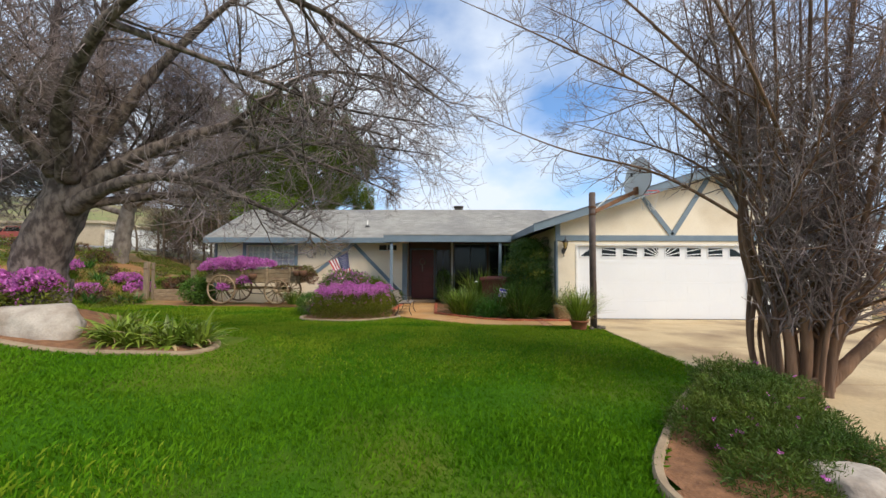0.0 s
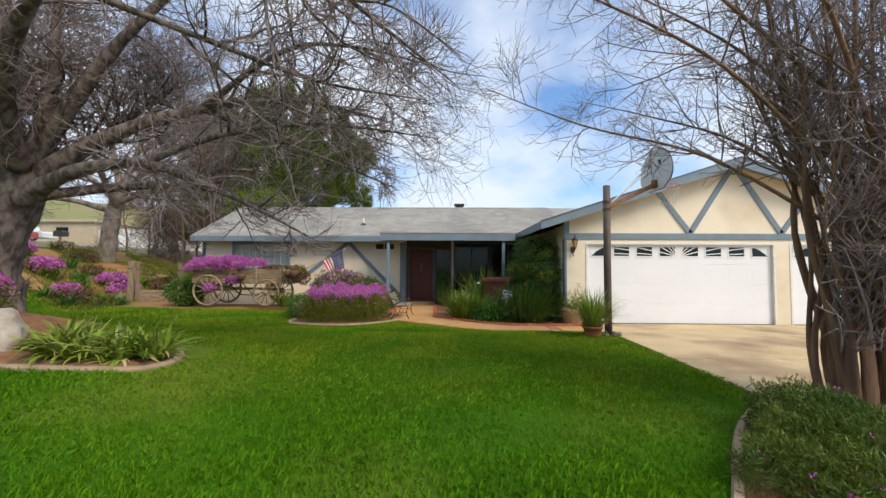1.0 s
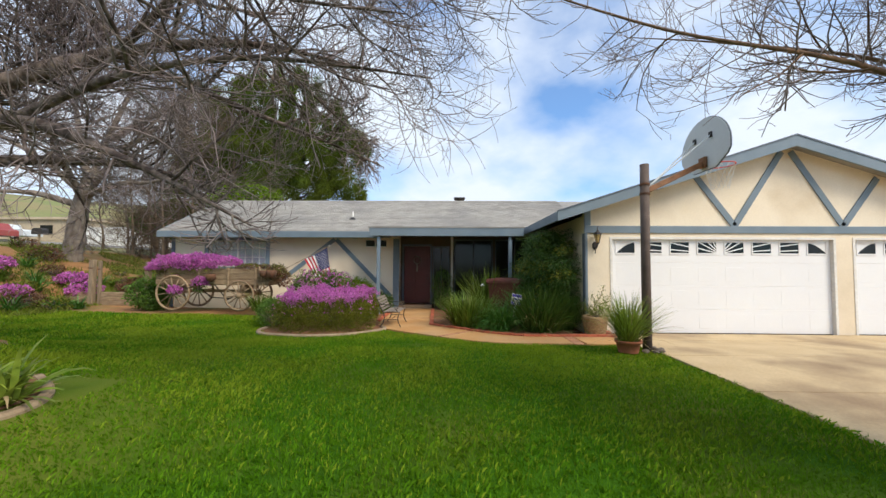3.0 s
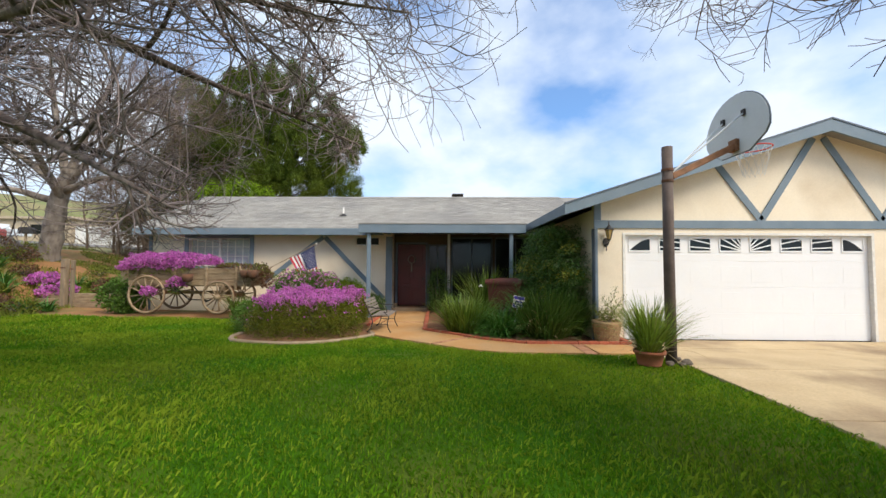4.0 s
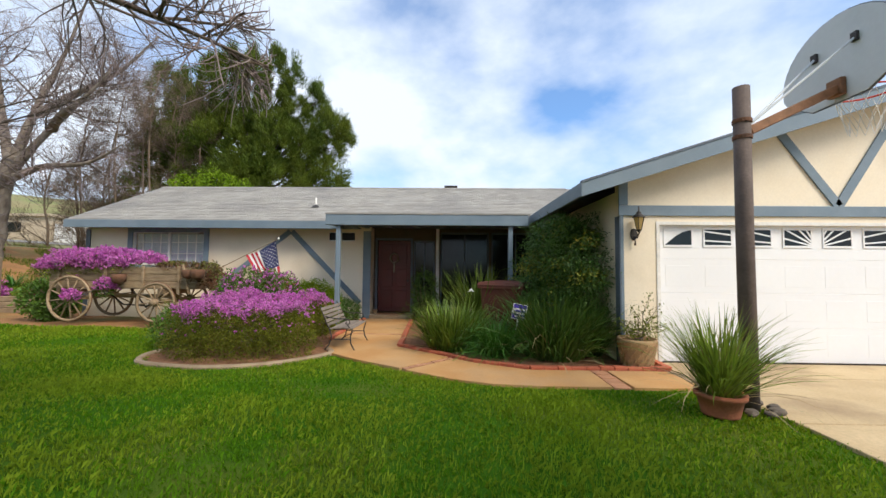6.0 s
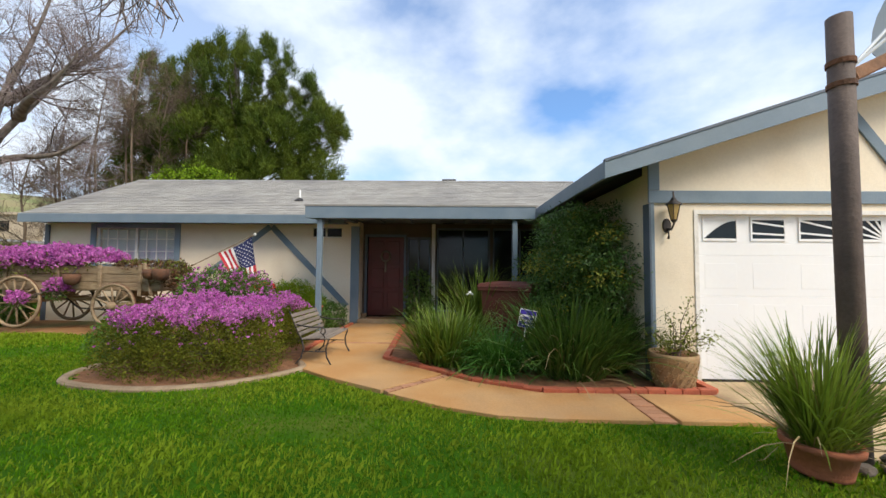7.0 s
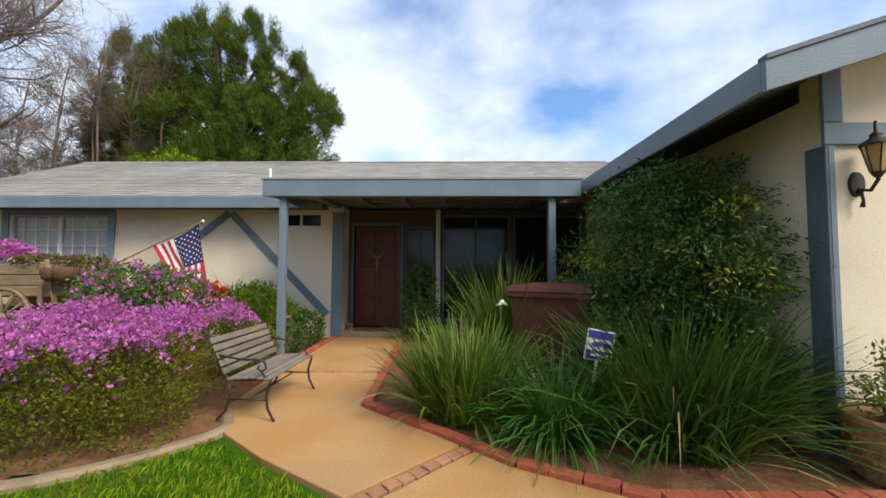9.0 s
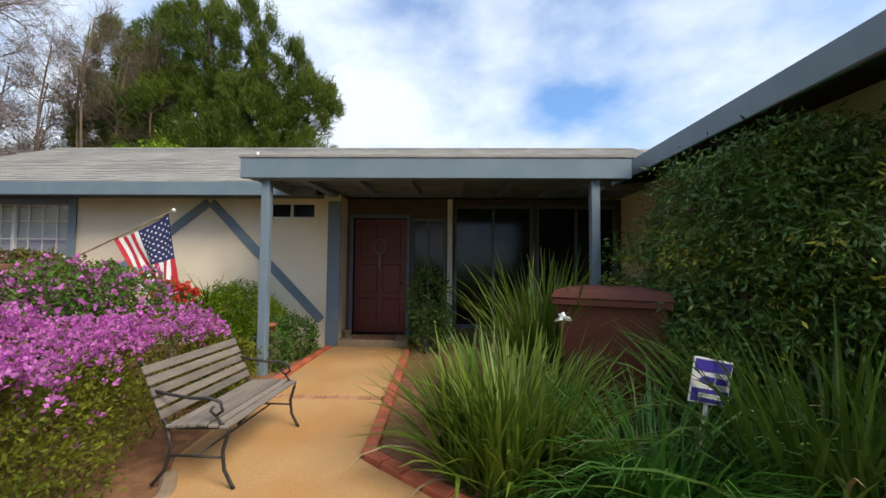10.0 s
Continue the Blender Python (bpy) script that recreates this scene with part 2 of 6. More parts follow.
# ---- mesh helpers ----
class Geo:
    """Collects vertices and faces of one mesh."""
    def __init__(self):
        self.v, self.f = [], []

    def add(self, verts, faces):
        k = len(self.v)
        self.v.extend(verts)
        self.f.extend([tuple(i + k for i in q) for q in faces])
        return self

    def box(self, x0, x1, y0, y1, z0, z1, m=None, b=0.0):
        if b:
            bm = bmesh.new()
            bmesh.ops.create_cube(bm, size=1)
            for v in bm.verts:
                v.co = Vector(((x0 + x1) / 2 + v.co.x * (x1 - x0), (y0 + y1) / 2 + v.co.y * (y1 - y0), (z0 + z1) / 2 + v.co.z * (z1 - z0)))
            bmesh.ops.bevel(bm, geom=list(bm.edges), offset=b, segments=1, affect="EDGES")
            bm.verts.index_update()
            vs = [v.co.copy() for v in bm.verts]
            fs = [[v.index for v in q.verts] for q in bm.faces]
            bm.free()
        else:
            vs = [Vector((x, y, z)) for z in (z0, z1) for y in (y0, y1) for x in (x0, x1)]
            fs = [(0, 2, 3, 1), (4, 5, 7, 6), (0, 1, 5, 4), (2, 6, 7, 3), (0, 4, 6, 2), (1, 3, 7, 5)]
        if m:
            vs = [m @ v for v in vs]
        return self.add([tuple(v) for v in vs], fs)

    def beam(self, a, c, w, d, up=(0, 0, 1), b=0.0):
        """A bar of width w and depth d from a to c."""
        a, c = Vector(a), Vector(c)
        z = (c - a).normalized()
        x = Vector(up).cross(z)
        x = x.normalized() if x.length > 1e-4 else Vector((1, 0, 0))
        y = z.cross(x)
        m = Matrix((x, y, z)).transposed().to_4x4()
        m.translation = a
        return self.box(-w / 2, w / 2, -d / 2, d / 2, 0, (c - a).length, m, b)

    def tube(self, pts, radii, sides=8, cap=True, rough=0.0):
        pts = [Vector(p) for p in pts]
        n = len(pts)
        ref = Vector((0.31, 0.17, 0.93))
        vs, fs = [], []
        for i, p in enumerate(pts):
            d = (pts[min(i + 1, n - 1)] - pts[max(i - 1, 0)]).normalized()
            if abs(d.dot(ref)) > 0.97:
                ref = Vector((0.9, 0.3, 0.1))
            x = d.cross(ref).normalized()
            y = d.cross(x)
            r = radii[i] if hasattr(radii, "__len__") else radii
            for k in range(sides):
                a = 2 * math.pi * k / sides
                q = x * math.cos(a) + y * math.sin(a)
                k2 = 1 + rough * (noise.noise((p + q * r) * 3.1) + 0.6 * noise.noise((p + q * r) * 8.3)) if rough else 1
                vs.append(tuple(p + q * r * k2))
        for i in range(n - 1):
            for k in range(sides):
                k2 = (k + 1) % sides
                fs.append((i * sides + k, i * sides + k2, (i + 1) * sides + k2, (i + 1) * sides + k))
        if cap:
            fs.append(tuple(range(sides))[::-1])
            fs.append(tuple((n - 1) * sides + k for k in range(sides)))
        return self.add(vs, fs)

    def lathe(self, profile, at=(0, 0, 0), sides=28):
        vs, fs = [], []
        for r, z in profile:
            for k in range(sides):
                a = 2 * math.pi * k / sides
                vs.append((at[0] + r * math.cos(a), at[1] + r * math.sin(a), at[2] + z))
        for i in range(len(profile) - 1):
            for k in range(sides):
                k2 = (k + 1) % sides
                fs.append((i * sides + k, i * sides + k2, (i + 1) * sides + k2, (i + 1) * sides + k))
        return self.add(vs, fs)

    def prism(self, poly, axis, a, b):
        """A flat outline pushed from a to b along an axis (0 x, 1 y, 2 z)."""
        n = len(poly)
        def at(p, q):
            c = [p[0], p[1]]
            c.insert(axis, q)
            return tuple(c)
        vs = [at(p, a) for p in poly] + [at(p, b) for p in poly]
        fs = [tuple(range(n))[::-1], tuple(range(n, 2 * n))] + [(i, (i + 1) % n, (i + 1) % n + n, i + n) for i in range(n)]
        return self.add(vs, fs)


def mesh_of(name, geo, mat, smooth=False):
    me = bpy.data.meshes.new(name)
    me.from_pydata(geo.v, [], geo.f)
    if mat:
        me.materials.append(mat)
    if smooth:
        me.polygons.foreach_set("use_smooth", [True] * len(me.polygons))
    me.update()
    return me


def part(name, geo, mat, parent=None, label="", smooth=False):
    me = geo if isinstance(geo, bpy.types.Mesh) else mesh_of(name, geo, mat, smooth)
    if not smooth and not isinstance(geo, bpy.types.Mesh):
        bm = bmesh.new()
        bm.from_mesh(me)
        if len(bm.faces) < 4000:
            bmesh.ops.recalc_face_normals(bm, faces=bm.faces)
            bm.to_mesh(me)
        bm.free()
    ob = new(name, me)
    ob.parent = parent
    if label:
        ob["label"] = label
    return ob


def thing(name, label, category, group="", kind="", at=(0, 0, 0)):
    e = new(name)
    e.location = at
    e.empty_display_size = 0.1
    return tagged(e, label, category, group, kind)


def structure(name, geo, mat, label, category, smooth=False):
    return tagged(part(name, geo, mat, None, "", smooth), label, category, "", "structure")


def quads_mesh(name, verts, per, mat, smooth=False):
    """A mesh of loose polygons with per corners each, from an array of corners."""
    verts = np.asarray(verts, dtype=np.float32).reshape(-1, 3)
    n = len(verts)
    k = n // per
    me = bpy.data.meshes.new(name)
    me.vertices.add(n)
    me.vertices.foreach_set("co", verts.ravel())
    me.loops.add(n)
    me.loops.foreach_set("vertex_index", np.arange(n, dtype=np.int32))
    me.polygons.add(k)
    me.polygons.foreach_set("loop_start", np.arange(0, n, per, dtype=np.int32))
    me.materials.append(mat)
    me.update(calc_edges=True)
    return me


def unit(v):
    return v / np.maximum(np.linalg.norm(v, axis=-1, keepdims=True), 1e-9)


def leaves_mesh(name, pts, size, mat, aspect=0.5, up=0.3, out=None, rng=None):
    """Small pointed leaves at the points, each a diamond of its own."""
    rng = rng or np.random.default_rng(1)
    pts = np.asarray(pts)
    n = len(pts)
    d = rng.normal(size=(n, 3))
    d[:, 2] += up
    if out is not None:
        d += out
    d = unit(d)
    s = unit(np.cross(d, rng.normal(size=(n, 3))))
    nn = np.cross(d, s)
    L = (size * rng.uniform(0.6, 1.3, n))[:, None]
    tip = pts + d * L
    mid = pts + d * L * 0.5
    w = s * L * aspect * 0.5
    fold = nn * L * 0.08
    return quads_mesh(name, np.stack([pts, mid + w + fold, tip, mid - w + fold], 1), 4, mat)


def strap_mesh(name, base, n, length, width, mat, spread, rng, lean=1.0, seg=5, stiff=0.6):
    """Arching strap leaves that spring from a disc round the base."""
    a = rng.uniform(0, 2 * np.pi, n)
    r = spread * np.sqrt(rng.uniform(0, 1, n))
    p0 = np.stack([base[0] + r * np.cos(a), base[1] + r * np.sin(a), np.full(n, base[2])], 1)
    az = a + rng.normal(0, 0.5, n)
    L = length * rng.uniform(0.55, 1.12, n)
    tilt = np.clip(np.abs(rng.normal(0.35, 0.28, n)) * lean, 0.03, 1.25)
    bend = rng.uniform(0.25, 1.3, n) * (1.15 - stiff) * 2.0
    h = np.stack([np.cos(az), np.sin(az), np.zeros(n)], 1)
    side = np.stack([-np.sin(az), np.cos(az), np.zeros(n)], 1)
    tw = rng.normal(0, 0.5, n)
    side = unit(side * np.cos(tw)[:, None] + np.array([0, 0, 1.0]) * np.sin(tw)[:, None] * 0.6)
    rows = [p0]
    p = p0.copy()
    for i in range(seg):
        ang = tilt + bend * ((i + 0.5) / seg) ** 1.7
        step = (L / seg)[:, None] * (h * np.sin(ang)[:, None] + np.array([0, 0, 1.0]) * np.cos(ang)[:, None])
        p = p + step
        rows.append(p.copy())
    W = width * rng.uniform(0.6, 1.2, n)[:, None]
    prof = [0.8, 1.0, 1.0, 0.85, 0.55, 0.08] if seg == 5 else list(np.linspace(1, 0.1, seg + 1))
    V = []
    for i in range(seg + 1):
        V.append(rows[i] - side * W * 0.5 * prof[i])
        V.append(rows[i] + side * W * 0.5 * prof[i])
    V = np.stack(V, 1)
    m = 2 * (seg + 1)
    V[:, :, 2] = np.maximum(V[:, :, 2], base[2] - 0.02)
    me = bpy.data.meshes.new(name)
    F = np.concatenate([np.stack([np.arange(n) * m + 2 * i, np.arange(n) * m + 2 * i + 1, np.arange(n) * m + 2 * i + 3, np.arange(n) * m + 2 * i + 2], 1) for i in range(seg)])
    me.vertices.add(n * m)
    me.vertices.foreach_set("co", V.astype(np.float32).ravel())
    me.loops.add(F.size)
    me.loops.foreach_set("vertex_index", F.astype(np.int32).ravel())
    me.polygons.add(len(F))
    me.polygons.foreach_set("loop_start", np.arange(0, F.size, 4, dtype=np.int32))
    me.polygons.foreach_set("use_smooth", [True] * len(F))
    me.materials.append(mat)
    me.update(calc_edges=True)
    return me


def step01(a, b, x):
    """Smooth rise from 0 at a to 1 at b."""
    t = np.clip((np.asarray(x, float) - a) / (b - a), 0, 1)
    return t * t * (3 - 2 * t)


# ---- ground ----
def base_z(x, y):
    return 0.10 * step01(10.1, 8.4, y)


def ground_z(x, y):
    x, y = np.asarray(x, float), np.asarray(y, float)
    z = base_z(x, y) - 0.02
    near = step01(9.4, 5.6, y)
    z = z + 0.28 * step01(-1.2, -3.3, x) * near
    z = z + 0.55 * step01(-4.2, -6.6, x) * near * step01(3.0, 7.0, y)
    bank = step01(-11.9, -17.5, x + 0.25 * (y - 15))
    z = z + 2.1 * bank * step01(6, 13, y + 0 * x)
    far = np.maximum(0, -x - 17) + np.maximum(0, y - 30) * 0.6
    z = z + 0.052 * np.minimum(far, 40)
    z = z + 19.0 * step01(60, 190, np.hypot(x, y)) * step01(-10, -60, x)
    yard = step01(15.0, 19.0, y) * step01(-9.8, -12, x)
    return z + 0.9 * yard * (1 - bank)


def is_lawn(x, y):
    edge = 13.35 + 0.09 * np.minimum(0, x + 6) * -1 + 0.08 * np.sin(x * 1.7)
    a = (x < 3.97) & (y < edge) & (x > -13.6 + 0.5 * np.sin(y * 0.7))
    bank = (x > -13.5) & (x < -9.7) & (y > 16.6)
    return (a & ~((x < -4.0) & (y > 5.0) & (y < 8.6) & (x > -9.5) & (np.hypot(x + 6.6, y - 6.6) < 1.4))) | bank


def axis(parts):
    out = []
    for a, b, s in parts:
        out.extend(np.arange(a, b - 1e-6, s))
    return np.array(out + [parts[-1][1]])


gx = axis([(-420, -100, 40), (-100, -40, 6), (-40, -20, 1.5), (-20, -12, 0.5), (-12, 4.2, 0.16), (4.2, 20, 2), (20, 100, 10), (100, 420, 40)])
gy = axis([(-420, -60, 40), (-60, -6, 6), (-6, 0, 0.8), (0, 14.4, 0.16), (14.4, 20, 0.5), (20, 60, 2.5), (60, 140, 8), (140, 420, 35)])
GX, GY = np.meshgrid(gx, gy)
GZ = ground_z(GX, GY)
rough = np.array([[noise.noise(Vector((x * 0.6, y * 0.6, 0.0))) for x in gx] for y in gy])
GZ = GZ + rough * np.where(is_lawn(GX, GY), 0.018, 0.05) * (np.hypot(GX, GY) < 60) * (GX < 3.7)
ny, nx = GX.shape
ids = np.arange(ny * nx).reshape(ny, nx)
GF = np.stack([ids[:-1, :-1], ids[:-1, 1:], ids[1:, 1:], ids[1:, :-1]], -1).reshape(-1, 4)
cx = (GX[:-1, :-1] + GX[1:, 1:]).ravel() / 2
cy = (GY[:-1, :-1] + GY[1:, 1:]).ravel() / 2
gm = bpy.data.meshes.new("ground")
gm.from_pydata(np.stack([GX, GY, GZ], -1).reshape(-1, 3).tolist(), [], GF.tolist())
for m in (DIRT, LAWN, FIELD):
    gm.materials.append(m)
kind = np.where(is_lawn(cx, cy), 1, 0)
kind = np.where((np.hypot(cx, cy) > 45) | (cx < -19.0) & (cy > 14), 2, kind)
gm.polygons.foreach_set("material_index", kind.astype(np.int32))
gm.polygons.foreach_set("use_smooth", [True] * len(gm.polygons))
gm.update()
tagged(new("ground", gm), "sloping front yard of green lawn and red brown dirt", "ground", "", "structure")

# ---- the house ----
GY0, MY = 10.89, 15.3            # garage front, main front wall
GXL, GXR = 3.58, 12.32           # garage side walls
WT = 0.18


def wall_with_holes(name, x0, x1, z0, top, y, holes, label, mat=None):
    """A front wall with thickness; top is a height or an outline of (x, z); holes are (x0, x1, z0, z1)."""
    xs = sorted({x0, x1, *[h for q in holes for h in q[:2]], *([p[0] for p in top] if isinstance(top, list) else [])})
    def top_at(x):
        if not isinstance(top, list):
            return top
        for (xa, za), (xb, zb) in zip(top, top[1:]):
            if xa <= x <= xb:
                return za + (zb - za) * (x - xa) / (xb - xa)
    g = Geo()
    for a, b in zip(xs, xs[1:]):
        spans = sorted([(q[2], q[3]) for q in holes if q[0] <= a + 1e-6 and q[1] >= b - 1e-6])
        z = z0
        for lo, hi in spans:
            if lo > z + 1e-6:
                g.prism([(a, z), (b, z), (b, lo), (a, lo)], 1, y, y + WT)
            z = hi
        g.prism([(a, z), (b, z), (b, top_at(b)), (a, top_at(a))], 1, y, y + WT)
    ob = structure(name, g, mat or STUCCO, label, "wall")
    bm = bmesh.new()
    bm.from_mesh(ob.data)
    bmesh.ops.remove_doubles(bm, verts=bm.verts, dist=0.0005)
    bm.to_mesh(ob.data)
    bm.free()
    return ob


RAKE = 0.325                      # garage roof slope
APX, APZ = 7.95, 4.316            # apex of the garage roof top
def rake_z(x):
    return APZ - RAKE * abs(x - APX)

wall_with_holes("wall_garage_front", GXL, GXR, -0.1, [(GXL, rake_z(GXL) - 0.1), (APX, rake_z(APX) - 0.1), (GXR, rake_z(GXR) - 0.1)], GY0,
                [(4.12, 9.05, -0.1, 2.14), (9.42, 11.88, -0.1, 2.14)], "cream stucco garage gable wall with half timber trim")
g = Geo().box(GXL, GXL + WT, GY0 + WT, 20.5, -0.1, 2.62)
structure("wall_garage_side", g, STUCCO, "shaded cream stucco garage side wall", "wall")
structure("wall_garage_east", Geo().box(GXR - WT, GXR, GY0 + WT, 20.5, -0.1, 2.62), STUCCO, "cream stucco garage far side wall", "wall")
structure("wall_garage_back", Geo().box(GXL + WT, GXR - WT, 20.3, 20.5, -0.1, 2.7), STUCCO, "cream stucco rear garage wall", "wall")
wall_with_holes("wall_front", -9.15, -1.40, -0.1, 2.5, MY, [(-7.85, -5.85, 1.42, 2.34), (-2.38, -1.66, 2.10, 2.36)],
                "cream stucco front wall under grey eave")
structure("wall_west", Geo().prism([(MY + WT, -0.1), (22.0, -0.1), (22.0, 2.5), (18.15, 3.98), (MY + WT, 2.58)], 0, -9.15, -8.97), STUCCO, "cream stucco gable end wall", "wall")
structure("wall_back", Geo().box(-9.15, GXL, 22.0, 22.18, -0.1, 2.5), STUCCO, "cream stucco rear wall of the house", "wall")
DY = 15.72                        # entry wall behind the porch
structure("wall_entry_side", Geo().box(-1.40, -1.22, MY, DY, -0.1, 2.5), STUCCO, "cream stucco return beside the entry", "wall")
# the porch shade is put into this wall's colour
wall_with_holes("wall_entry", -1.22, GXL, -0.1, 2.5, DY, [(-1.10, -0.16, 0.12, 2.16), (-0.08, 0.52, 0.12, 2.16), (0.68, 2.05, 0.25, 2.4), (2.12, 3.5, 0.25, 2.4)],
                "entry wall under the porch, its shade painted in as dark brown", ENTRY_SHADED)
g = Geo()
for k in range(13):
    g.box(-1.80, GXL if k > 7 else 2.68, 13.64 + k * 0.16, 13.64 + k * 0.16 + 0.15, 2.53, 2.55)
structure("ceiling_porch", g, TRIM, "blue grey painted porch ceiling boards with dark joints", "ceiling")
structure("soffit", Geo().box(-9.28, -1.5, 14.82, MY, 2.43, 2.46), TRIM_DARK, "dark slate eave soffit", "ceiling")
structure("ceiling_inside", Geo().box(-8.97, GXL, DY + WT, 22.0, 2.45, 2.5), WHITE_TRIM, "plain ceiling inside the house", "ceiling")
structure("floor_inside", Geo().box(-8.97, GXL, DY + WT, 22.0, 0.0, 0.1), DIRT, "dark floor inside the house", "floor")


def shingles(name, origin, along, down, length, run, parent, seed, course=0.145, tab=0.32):
    """Overlapping shingle tabs over a roof plane: origin at the ridge, along the ridge, down the slope."""
    rng = random.Random(seed)
    along, down = Vector(along).normalized(), Vector(down).normalized()
    up = along.cross(down)
    if up.z < 0:
        up = -up
    g = Geo()
    o = Vector(origin)
    rows = int(run / course)
    for r in range(rows):
        d0, d1 = r * course, (r + 1) * course + 0.03
        s = -rng.uniform(0, tab)
        while s < length:
            w = tab * rng.uniform(0.6, 1.3)
            a, b = max(s, 0) + 0.004, min(s + w, length) - 0.004
            s += w
            if b - a < 0.02:
                continue
            t = 0.004 + rng.uniform(0, 0.005)
            dd = d1 + rng.uniform(-0.012, 0.012)
            top0, top1 = o + along * a + down * d0 + up * 0.004, o + along * b + down * d0 + up * 0.004
            low0, low1 = o + along * a + down * dd + up * (t + 0.008), o + along * b + down * dd + up * (t + 0.008)
            und0, und1 = low0 - up * 0.012, low1 - up * 0.012
            g.add([tuple(v) for v in (top0, top1, low1, low0, und0, und1)], [(0, 1, 2, 3), (3, 2, 5, 4)])
    me = mesh_of(name, g, SHINGLE)
    ob = new(name, me)
    ob.parent = parent
    ob["kind"] = "stuff"
    return ob


# main roof: a long gable
RZ, RY, EZ, EY = 4.17, 18.15, 2.59, 14.80
roof = tagged(part("roof_main", Geo().prism([(EY, EZ - 0.1), (EY, EZ), (RY, RZ), (22.65, 2.5), (22.65, 2.4), (RY, RZ - 0.14)], 0, -9.3, 8.2), SHINGLE),
              "long low roof of weathered grey asphalt shingles", "roof", "", "structure")
sl = Vector((0, EY - RY, EZ - RZ))
shingles("shingle_courses", (-9.3, RY, RZ), (1, 0, 0), sl, 14.3, sl.length + 0.02, roof, 3)
g = Geo()
for i in range(46):
    x = -9.3 + i * 0.31
    g.prism([(RY - 0.13, RZ - 0.035), (RY, RZ + 0.03), (RY + 0.13, RZ - 0.035), (RY, RZ + 0.012)], 0, x, x + 0.30)
part("ridge_cap", g, SHINGLE, roof)
fm = tagged(part("fascia", Geo().box(-9.3, -1.45, EY - 0.04, EY, 2.385, 2.592, None, 0.006), TRIM), "blue grey painted eave board along the roof", "fascia", "", "structure")
g = Geo().prism([(EY, 2.39), (EY, 2.59), (RY, RZ), (RY, RZ - 0.18)], 0, -9.34, -9.3)
part("rake_board", g, TRIM, fm)

# garage roof
ov = 10.50                        # front face of the rake boards
EXL = 2.90
groof = tagged(part("roof_garage", Geo().prism([(EXL, rake_z(EXL) - 0.1), (EXL, rake_z(EXL)), (APX, APZ), (13.0, rake_z(13.0)), (13.0, rake_z(13.0) - 0.1), (APX, APZ - 0.12)], 1, ov + 0.04, 20.8), SHINGLE),
               "gabled garage roof of grey asphalt shingles", "roof", "", "structure")
dl = Vector((EXL - APX, 0, rake_z(EXL) - APZ))
dr = Vector((13.0 - APX, 0, rake_z(13.0) - APZ))
shingles("shingle_courses", (APX, ov + 0.02, APZ), (0, 1, 0), dl, 8.0, dl.length + 0.03, groof, 5)
shingles("shingle_courses", (APX, ov + 0.02, APZ), (0, 1, 0), dr, 4.0, dr.length + 0.03, groof, 6)
gf = tagged(part("fascia", Geo().box(EXL - 0.04, EXL, ov + 0.04, 14.4, rake_z(EXL) - 0.215, rake_z(EXL) - 0.01, None, 0.006), TRIM), "blue grey eave and rake boards of the garage", "fascia", "", "structure")
for xe, sgn in ((EXL - 0.04, 1), (13.04, -1)):
    z = rake_z(xe)
    part("rake_board", Geo().prism([(xe, z - 0.21), (xe, z - 0.012), (APX, APZ - 0.012), (APX, APZ - 0.24)], 1, ov, ov + 0.04), TRIM, gf)
    part("drip_edge", Geo().prism([(xe, z - 0.01), (xe, z + 0.022), (APX, APZ + 0.022), (APX, APZ - 0.01)], 1, ov - 0.012, ov + 0.06), TRIM_DARK, gf)
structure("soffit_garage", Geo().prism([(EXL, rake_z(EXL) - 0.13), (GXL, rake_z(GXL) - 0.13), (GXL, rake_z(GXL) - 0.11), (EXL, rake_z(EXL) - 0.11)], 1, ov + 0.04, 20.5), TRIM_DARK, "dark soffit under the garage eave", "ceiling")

# half timber trim on the garage gable
gt = thing("gable_trim", "blue grey half timber trim boards on the gable", "trim", kind="structure")
P = GY0 - 0.03
part("band_board", Geo().box(GXL - 0.03, GXR, P, GY0 - 0.002, 2.225, 2.385, None, 0.005), TRIM, gt)
part("corner_board", Geo().box(GXL - 0.03, GXL + 0.11, P, GY0 - 0.002, 2.39, 2.80, None, 0.005), TRIM, gt)
part("corner_board", Geo().box(GXL - 0.03, GXL - 0.004, P, GY0 + 0.13, -0.05, 2.22, None, 0.005), TRIM_DARK, gt)
part("corner_strip", Geo().box(GXL - 0.004, GXL + 0.035, P, GY0 - 0.004, -0.05, 2.22), TRIM, gt)
for xa, za, xb, zb in ((6.86, 2.39, 6.03, rake_z(6.03) - 0.19), (6.86, 2.39, 7.93, 4.06), (9.22, 2.39, 8.13, 4.06), (9.22, 2.39, 9.99, rake_z(9.99) - 0.19)):
    part("brace_board", Geo().beam((xa, P + 0.012, za), (xb, P + 0.012, zb), 0.13, 0.022, (0, 1, 0)), TRIM, gt)

# braces and boards on the main front
ft = thing("front_trim", "blue grey diagonal trim boards on the stucco front", "trim", kind="structure")
for a, b in (((-3.45, 2.36), (-5.35, 0.90)), ((-3.40, 2.36), (-1.50, 0.42))):
    part("brace_board", Geo().beam((a[0], MY - 0.014, a[1]), (b[0], MY - 0.014, b[1]), 0.14, 0.024, (0, 1, 0)), TRIM, ft)
part("corner_board", Geo().box(-1.42, -1.21, MY - 0.03, MY - 0.002, -0.05, 2.38, None, 0.005), TRIM, ft)
part("corner_board", Geo().box(-9.17, -9.05, MY - 0.03, MY - 0.002, -0.05, 2.38, None, 0.005), TRIM_DARK, ft)


